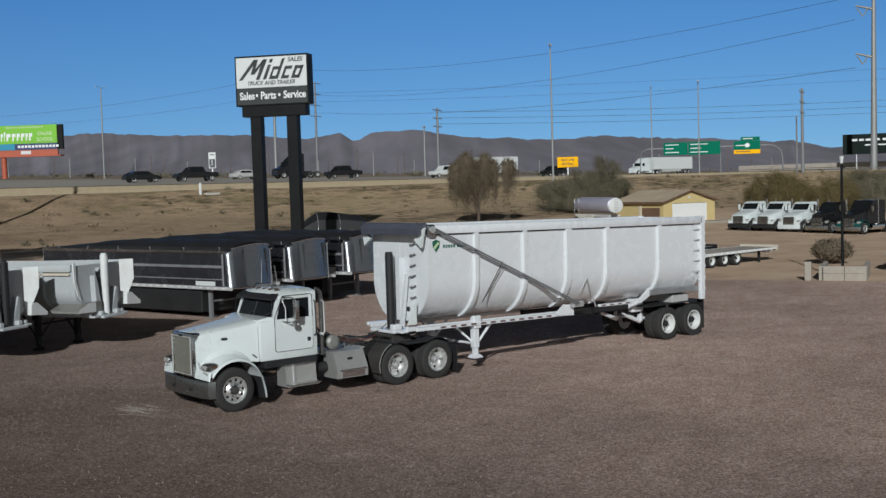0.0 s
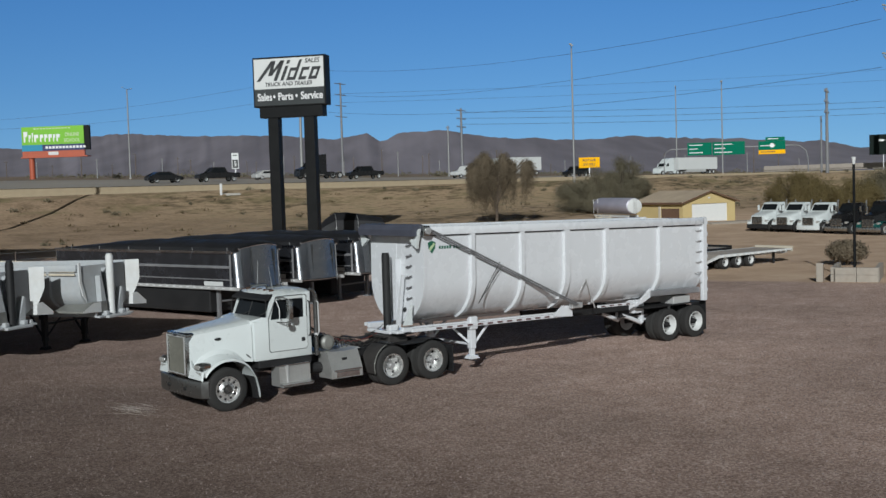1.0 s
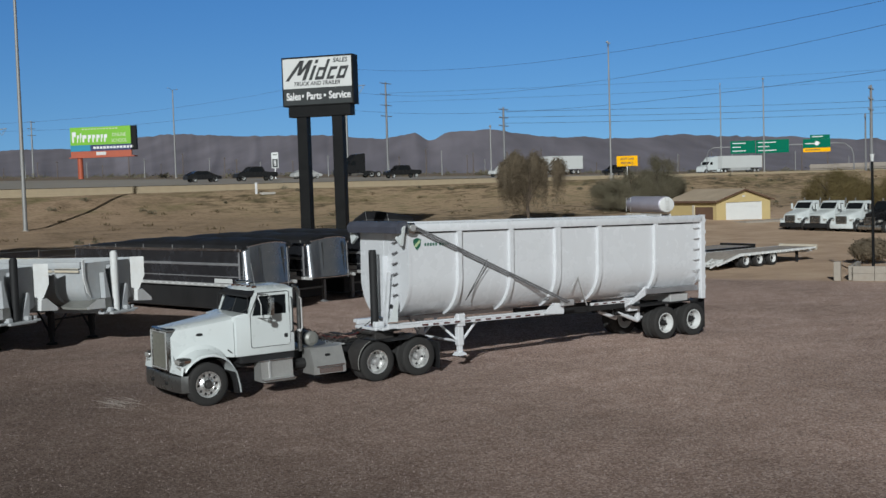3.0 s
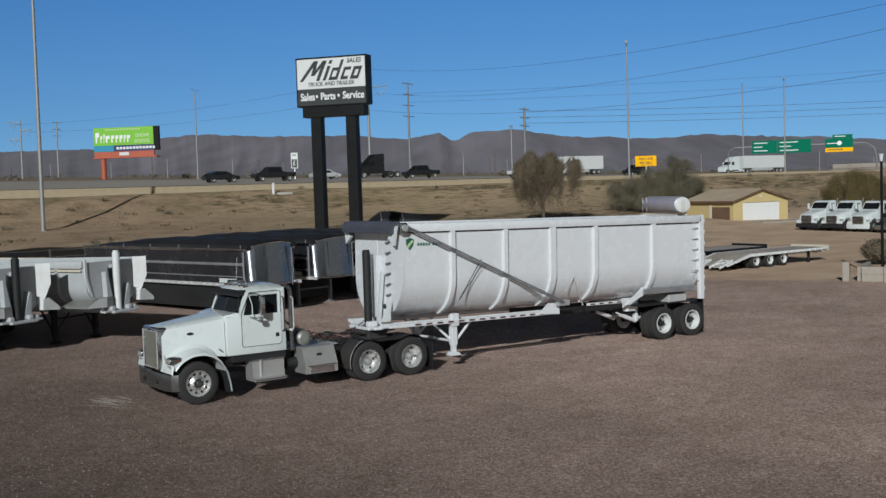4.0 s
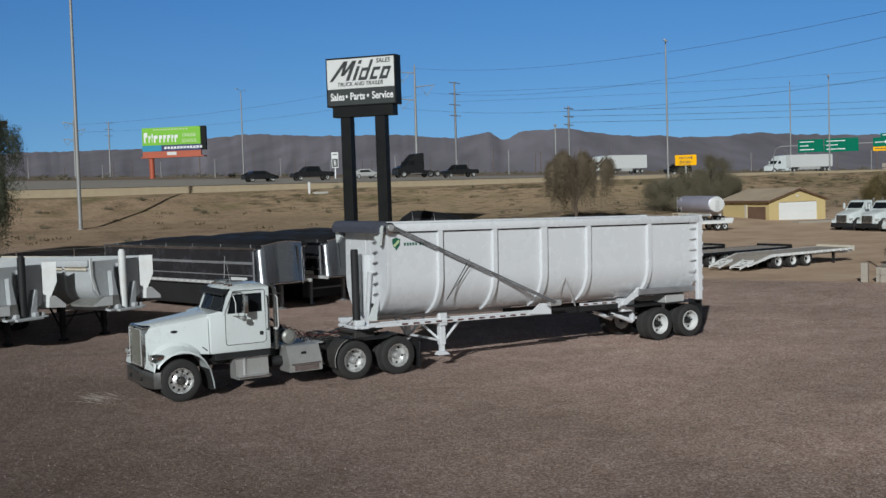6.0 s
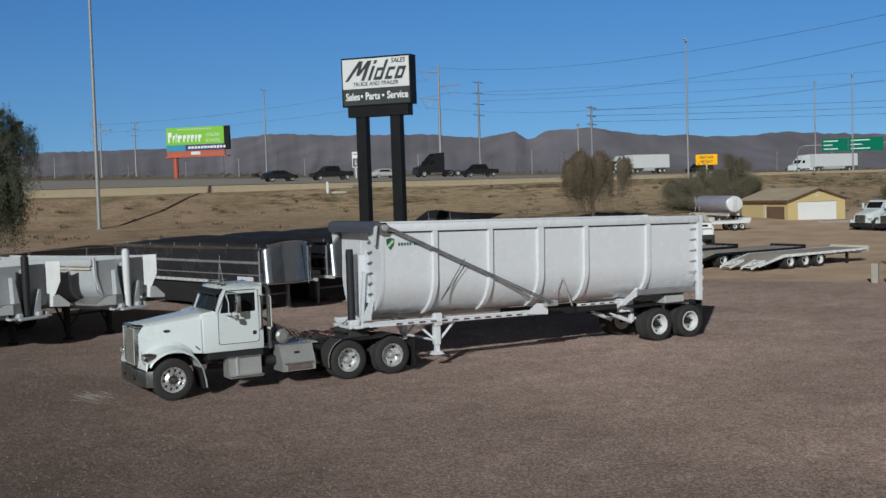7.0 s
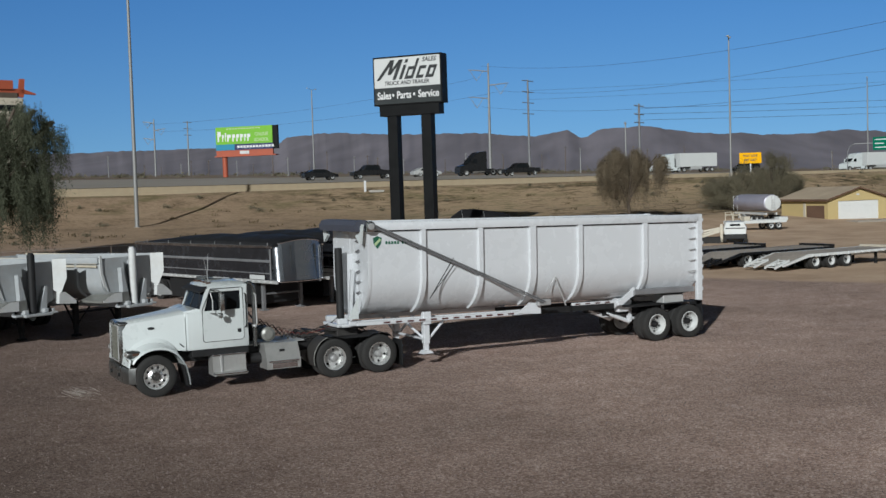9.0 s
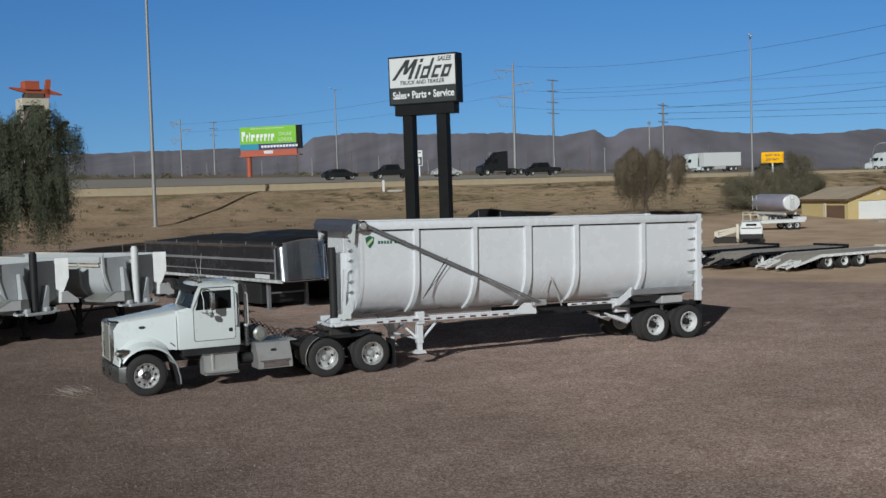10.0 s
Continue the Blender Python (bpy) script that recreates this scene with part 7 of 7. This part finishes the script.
def lowboy():
    """A white-decked low trailer with two cream end frames, standing before the tank."""
    root = thing("low_trailer", pose(80.9, 77.6, ground_z(81, 77.6), 0, 0, -14) @ Matrix.Scale(0.78, 4), "white low equipment trailer with cream end frames", "trailer")
    part("deck", Box(0, 6.2, -1.1, 1.1, 0.85, 1.02, 0.03), WHITE2, root, "pale worn deck")
    for s in (-1, 1):
        part("side_rail", Box(0, 6.4, s * 1.14 - 0.05, s * 1.14 + 0.05, 0.72, 1.05, 0.02), WHITE2, root)
        part("end_frame", tube(bmesh.new(), [(0.1, s * 0.9, 0.9), (0.1, s * 0.9, 2.0), (0.8, s * 0.9, 2.0), (1.1, s * 0.9, 0.95)], 0.06, 6), CREAM, root, "cream tubular end frame")
        part("frame_rung", Cyl((0.1, s * 0.9, 1.7), (1.0, s * 0.9, 1.7), 0.06, None, 6), CREAM, root)
        for x in (4.6, 5.5):
            add_wheel(SMALL, root, x, s * 0.95, 0.41, s)
    part("winch_box", Box(1.7, 2.4, -0.5, 0.5, 1.02, 1.5, 0.06), CREAM, root)
    part("gooseneck", Box(5.9, 7.0, -0.5, 0.5, 0.9, 1.3, 0.08), WHITE2, root)
    return root


lowboy()


# ---- plants ----
def leaf_mesh(name, P, size, material, drop=0.0, aspect=2.2, N=None):
    """Many small leaf quads at the points P; drop turns their long side to hang, N gives the way they face."""
    n = len(P)
    rng = np.random.default_rng(n)
    d = rng.normal(size=(n, 3))
    d[:, 2] = d[:, 2] * (1 - drop) - drop * 2.2
    if N is None:
        nn = rng.normal(size=(n, 3))
    else:
        nn = N + rng.normal(size=(n, 3)) * 0.45
        nn /= np.linalg.norm(nn, axis=1)[:, None]
        d -= nn * np.sum(d * nn, 1)[:, None]
    d /= np.linalg.norm(d, axis=1)[:, None] + 1e-9
    o = np.cross(d, nn)
    o /= np.linalg.norm(o, axis=1)[:, None] + 1e-9
    s = (size * rng.uniform(0.6, 1.4, n))[:, None]
    V = np.concatenate([P, P + d * s * aspect * 0.5 + o * s * 0.5, P + d * s * aspect, P + d * s * aspect * 0.5 - o * s * 0.5], 1).reshape(-1, 3)
    me = bpy.data.meshes.new(name)
    me.vertices.add(4 * n)
    me.vertices.foreach_set("co", V.astype(np.float32).ravel())
    me.loops.add(4 * n)
    me.loops.foreach_set("vertex_index", np.arange(4 * n, dtype=np.int32))
    me.polygons.add(n)
    me.polygons.foreach_set("loop_start", np.arange(0, 4 * n, 4, dtype=np.int32))
    me.update(calc_edges=True)
    me.materials.append(material)
    return me


def limbs_to(bm, fork, targets, r):
    for p in targets:
        p0, p2 = np.array(fork), np.array(p)
        tube(bm, [p0, (p0 + p2) / 2 + np.array((0, 0, 0.1 * p2[2])), p2], r, 6)


def weeping_tree(x, y, label, leaf, domes, strands, size, seed, trunk_r, fork_z, hang=(1.5, 4.5), low=0.6, per=16, taper=0.0):
    """Domed lobes (cx, cy, top, radius, drop) from whose shell leafy strands hang in a ragged curtain."""
    rng = np.random.default_rng(seed)
    root = thing("tree", pose(x, y, ground_z(x, y)), label, "tree")
    tr = bmesh.new()
    tube(tr, [(0, 0, -0.3), (0.06, 0, fork_z * 0.5), (0, 0.05, fork_z)], trunk_r, 9)
    for cx, cy, top, r, dr in domes:
        limbs_to(tr, (0, 0, fork_z * 0.9), [(cx + r * 0.5 * math.cos(a), cy + r * 0.5 * math.sin(a), top - dr * 0.4) for a in rng.uniform(0, 6.28, 4)], trunk_r * 0.38)
    part("trunk", tr, BARK, root, "", True)
    P, N = [], []
    area = sum(r * r for _, _, _, r, _ in domes)
    for cx, cy, top, r, dr in domes:
        ctr = np.array((cx, cy, top - dr))
        for q in range(int(strands / 14 * r * r / area)):
            # a hanging branch: a tuft of strands that share their start and length
            a, u = rng.uniform(0, 6.283), math.sqrt(rng.uniform(0, 1))
            bump = 1 + 0.45 * noise.noise(Vector((math.cos(a) * 1.6 + cx, math.sin(a) * 1.6 + cy, u * 2.2 + seed)))
            c = np.array((cx + r * u * bump * math.cos(a), cy + r * u * bump * math.sin(a), top - dr * (u ** 2.2) - rng.exponential(0.35)))
            ln0 = rng.uniform(*hang) / (1 + taper * cx * cx)
            way = np.array((math.cos(a) * u, math.sin(a) * u, 0)) * rng.uniform(0.1, 0.7)
            for w in range(14):
                st = c + rng.normal(size=3) * np.array((0.16, 0.16, 0.2))
                ln = min(ln0 * rng.uniform(0.4, 1.05), st[2] - low - rng.uniform(0, 1.0))
                if ln < 0.25:
                    continue
                t = (rng.random(per) ** 0.85)[:, None]
                pts = st + way * np.sqrt(t) - np.array((0, 0, 1)) * ln * (t - 0.12 * np.sin(t * 3.14)) + rng.normal(size=(per, 3)) * 0.07
                P.append(pts)
                out = (pts - ctr) * np.array((1, 1, 0.35)) + np.array((0, 0, 0.5)) * (1 - t)
                N.append(out / (np.linalg.norm(out, axis=1)[:, None] + 1e-6))
    P, N = np.concatenate(P), np.concatenate(N)
    part("crown", leaf_mesh("crown", P, size, leaf, 0.8, 3.2, N), None, root)
    return root


def bush(x, y, h, rad, label, leaf, n, size, seed, trunk_r=0.08, blobs=60):
    """A desert bush: many stems, overlapping clumps of fine leaves facing outwards, thin feathery edge."""
    rng = np.random.default_rng(seed)
    root = thing("bush", pose(x, y, ground_z(x, y)), label, "bush")
    tr = bmesh.new()
    P, N, tips = [], [], []
    for i in range(blobs):
        a, u = rng.uniform(0, 6.283), math.sqrt(rng.uniform(0, 1))
        br = rad * rng.uniform(0.12, 0.26)
        zz = h * (0.15 + rng.uniform(0, 0.8) * (1 - 0.55 * u * u))
        c = np.array((rad * 0.9 * u * math.cos(a), rad * 0.9 * u * math.sin(a), max(br * 0.5, min(zz, h - br * 0.6))))
        tips.append(c)
        k = n // blobs
        v = rng.normal(size=(k, 3)) * 0.55
        P.append(c + v * br * np.array((1, 1, 1.05)) + np.array((c[0], c[1], 0.3 * h)) / rad * np.abs(rng.normal(size=(k, 1))) * 0.22)
        out = v + (c - np.array((0, 0, h * 0.2))) / rad * 1.2
        N.append(out / (np.linalg.norm(out, axis=1)[:, None] + 1e-6))
    limbs_to(tr, (0, 0, -0.1), tips, trunk_r * 0.5)
    part("trunk", tr, BARK, root, "", True)
    P, N = np.concatenate(P), np.concatenate(N)
    keep = P[:, 2] > 0.05
    part("crown", leaf_mesh("crown", P[keep], size, leaf, 0.0, 2.4, N[keep]), None, root)
    return root


weeping_tree(80.4, 91.0, "grey-brown weeping tree with drooping thin foliage", LEAF_MESQUITE, [(-2.2, 0.5, 6.2, 0.5, 0.6), (-1.2, 0.3, 7.1, 0.6, 0.7), (-0.2, 0.5, 6.5, 0.6, 0.8), (0.7, -0.3, 7.0, 0.5, 0.6), (1.5, -0.8, 6.3, 0.35, 0.5), (2.6, -1.5, 6.4, 0.42, 0.5)], 3900, 0.044, 3, 0.15, 2.0, (2.0, 6.6), 0.3, 24, 0.09)
weeping_tree(21.45, 78.7, "large weeping pepper tree with drooping grey-green foliage", LEAF_WILLOW, [(-3.2, 0.5, 11.2, 2.6, 2.2), (0.2, 0.6, 10.4, 2.3, 2.2), (2.8, -0.2, 10.9, 1.7, 1.6), (4.2, 0.3, 10.1, 1.2, 1.4), (3.3, 0.2, 7.6, 1.6, 1.5), (3.6, 0.3, 6.0, 1.2, 1.2), (1.4, 0.0, 7.2, 2.2, 2.0), (-2.4, 0.0, 7.4, 2.8, 2.2), (-5.4, 0, 10.2, 2.3, 2.0)], 9700, 0.043, 5, 0.28, 3.6, (1.4, 4.6), 0.7, 27)
bush(101.0, 98.5, 4.6, 4.2, "dusty brown-grey desert bush with fine twigs", LEAF_DARK, 95000, 0.045, 7)
bush(105.5, 98.0, 6.0, 3.0, "taller dusty desert bush behind the tank", LEAF_DARK, 80000, 0.045, 8)
bush(108.6, 99.5, 3.6, 2.5, "low dusty desert bush", LEAF_DARK, 52000, 0.045, 18, 0.07, 40)
bush(117.0, 82.3, 4.6, 3.7, "olive-green palo verde bush behind the trucks", LEAF_OLIVE, 80000, 0.048, 9)
bush(122.5, 79.5, 3.7, 4.2, "olive-green palo verde bush behind the trucks", LEAF_OLIVE, 80000, 0.048, 10)
bush(126.0, 76.0, 3.0, 3.2, "dark desert tree at the end of the row", LEAF_DARK, 40000, 0.055, 11)
bush(146.0, 88.0, 4.2, 5.0, "dark desert tree below the billboard", LEAF_DARK, 50000, 0.065, 12)


def round_shrub():
    rng = np.random.default_rng(4)
    n = 9000
    v = rng.normal(size=(n, 3))
    v /= np.linalg.norm(v, axis=1)[:, None]
    P = v * (rng.uniform(0.55, 1.0, n) ** 0.5)[:, None] * np.array((1.05, 1.05, 0.6)) * (1 + 0.12 * rng.normal(size=(n, 1))) + np.array((0, 0, 0.78))
    root = thing("shrub", pose(65.8, 43.3, 0.0), "rounded brown dry shrub on bare dirt", "bush")
    part("foliage", leaf_mesh("foliage", P, 0.06, LEAF_MESQUITE, 0, 2.2, v), None, root)
    part("stem", Cyl((0, 0, -0.1), (0, 0, 0.5), 0.1, 0.06, 8), BARK, root)


round_shrub()


def scatter():
    rng = np.random.default_rng(21)
    # dry tufts and low brush on the slope
    pts = []
    for i in range(380):
        x, s = rng.uniform(-30, 190), rng.uniform(84, 123)
        y = s + wall_y(x) - 126
        if noise.noise(Vector((x * 0.05, y * 0.09, 3))) < -0.05 and rng.random() < 0.8:
            continue
        c = np.array((x, y, ground_z(x, y)))
        k = int(rng.integers(10, 26))
        pts.append(c + rng.normal(size=(k, 3)) * np.array((0.3, 0.3, 0.05)) + np.array((0, 0, 0.03)))
    ob = new("dry_grass", leaf_mesh("dry_grass", np.concatenate(pts), 0.09, DRYGRASS, -0.6, 2.6))
    tagged(ob, "scattered dry grass tufts on the tan slope", "grass", kind="stuff")
    pts = []
    for i in range(90):
        x, s = rng.uniform(-20, 190), rng.choice([rng.uniform(117, 124.5), rng.uniform(88, 120)])
        y = s + wall_y(x) - 126
        c = np.array((x, y, ground_z(x, y) + 0.12))
        r_ = rng.uniform(0.15, 0.5)
        pts.append(c + rng.normal(size=(int(260 * r_) + 30, 3)) * np.array((r_, r_, r_ * 0.55)) * 0.55)
    ob = new("low_brush", leaf_mesh("low_brush", np.concatenate(pts), 0.07, LEAF_DARK))
    tagged(ob, "small dark brush clumps dotted over the slope", "brush", kind="stuff")
    pts = []
    for i in range(300):
        a, d = radians(rng.uniform(5, 72)), rng.uniform(330, 1500)
        x, y = 11 + d * math.sin(a), 4 + d * math.cos(a)
        c = np.array((x, y, plateau(x, y) + 0.5))
        r_ = rng.uniform(0.6, 1.7)
        pts.append(c + rng.normal(size=(60, 3)) * np.array((r_ * 1.4, r_ * 1.4, r_ * 0.5)))
    ob = new("far_scrub", leaf_mesh("far_scrub", np.concatenate(pts), 0.45, LEAF_DARK))
    tagged(ob, "far desert scrub and trees across the plain", "scrub", kind="stuff")
    # loose stones on the lot
    base = np.array([(1, 0, 0), (-1, 0, 0), (0, 1, 0), (0, -1, 0), (0, 0, 0.8), (0, 0, -0.5)], float)
    tri = np.array([(0, 2, 4), (2, 1, 4), (1, 3, 4), (3, 0, 4), (2, 0, 5), (1, 2, 5), (3, 1, 5), (0, 3, 5)])
    n = 75000
    d = 9 + 34 * rng.random(n) ** 0.8
    a = np.radians(rng.uniform(6, 70, n))
    C = np.stack([10 + d * np.sin(a), 4 + d * np.cos(a), np.full(n, 0.004)], 1)
    C = C[rng.random(n) < np.clip((C[:, 0] - 9) / 16, 0.12, 0.8)]
    n = len(C)
    s = (0.008 + 0.016 * rng.random(n) ** 2)[:, None, None]
    V = base[None] * s * rng.uniform(0.6, 1.3, (n, 6, 1)) + C[:, None]
    F = (tri[None] + (np.arange(n) * 6)[:, None, None]).reshape(-1, 3)
    me = bpy.data.meshes.new("gravel_stones")
    me.from_pydata(V.reshape(-1, 3).tolist(), [], F.tolist())
    me.materials.append(STONE)
    tagged(new("gravel_stones", me), "loose pale gravel stones strewn over the lot", "gravel", kind="stuff")


scatter()


# scuffed pale streaks on the gravel and a dark utility trailer beyond the planter
def scuffs():
    rng = np.random.default_rng(8)
    pale = mat("scuffed_pale_dust", (0.66, 0.57, 0.5), 0.95, 0, 0.2, 9)
    bm = bmesh.new()
    for i in range(34):
        x, y = 19.25 + rng.normal() * 0.2, 32.8 + rng.normal() * 0.4
        a = radians(70 + rng.normal() * 12)
        L, w = rng.uniform(0.2, 0.7), rng.uniform(0.01, 0.024)
        u, v = Vector((math.cos(a), -math.sin(a), 0)), Vector((math.sin(a), math.cos(a), 0))
        c = Vector((x, y, 0.006))
        bm.faces.new([bm.verts.new(c + p) for p in (u * L, v * w, -u * L, -v * w)])
    solid("scuff_marks", bm, pale, Matrix(), "pale scuffed streaks in the gravel before the truck", "marks", kind="stuff")


scuffs()


def utility_trailer():
    root = thing("utility_trailer", pose(63.0, 37.2, 0, 0, 0, 20), "dark low utility trailer with pale fenders, on dirt", "trailer")
    part("bed", Box(0, 3.6, -1.0, 1.0, 0.5, 0.85, 0.03), BLACK, root)
    for s in (-1, 1):
        part("rail", Box(0, 3.6, s * 1.0 - 0.03, s * 1.0 + 0.03, 0.85, 1.1, 0.01), GALV, root)
        part("fender", Box(1.2, 2.4, s * 1.2 - 0.14, s * 1.2 + 0.14, 0.78, 0.84, 0.02), WHITE2, root)
        add_wheel(SMALL, root, 1.8, s * 1.18, 0.41, s)
    part("hitch", Box(-1.2, 0, -0.06, 0.06, 0.5, 0.6), GALV, root)
    part("jack", Cyl((-1.0, 0, 0.0), (-1.0, 0, 1.0), 0.04), GALV, root)


utility_trailer()
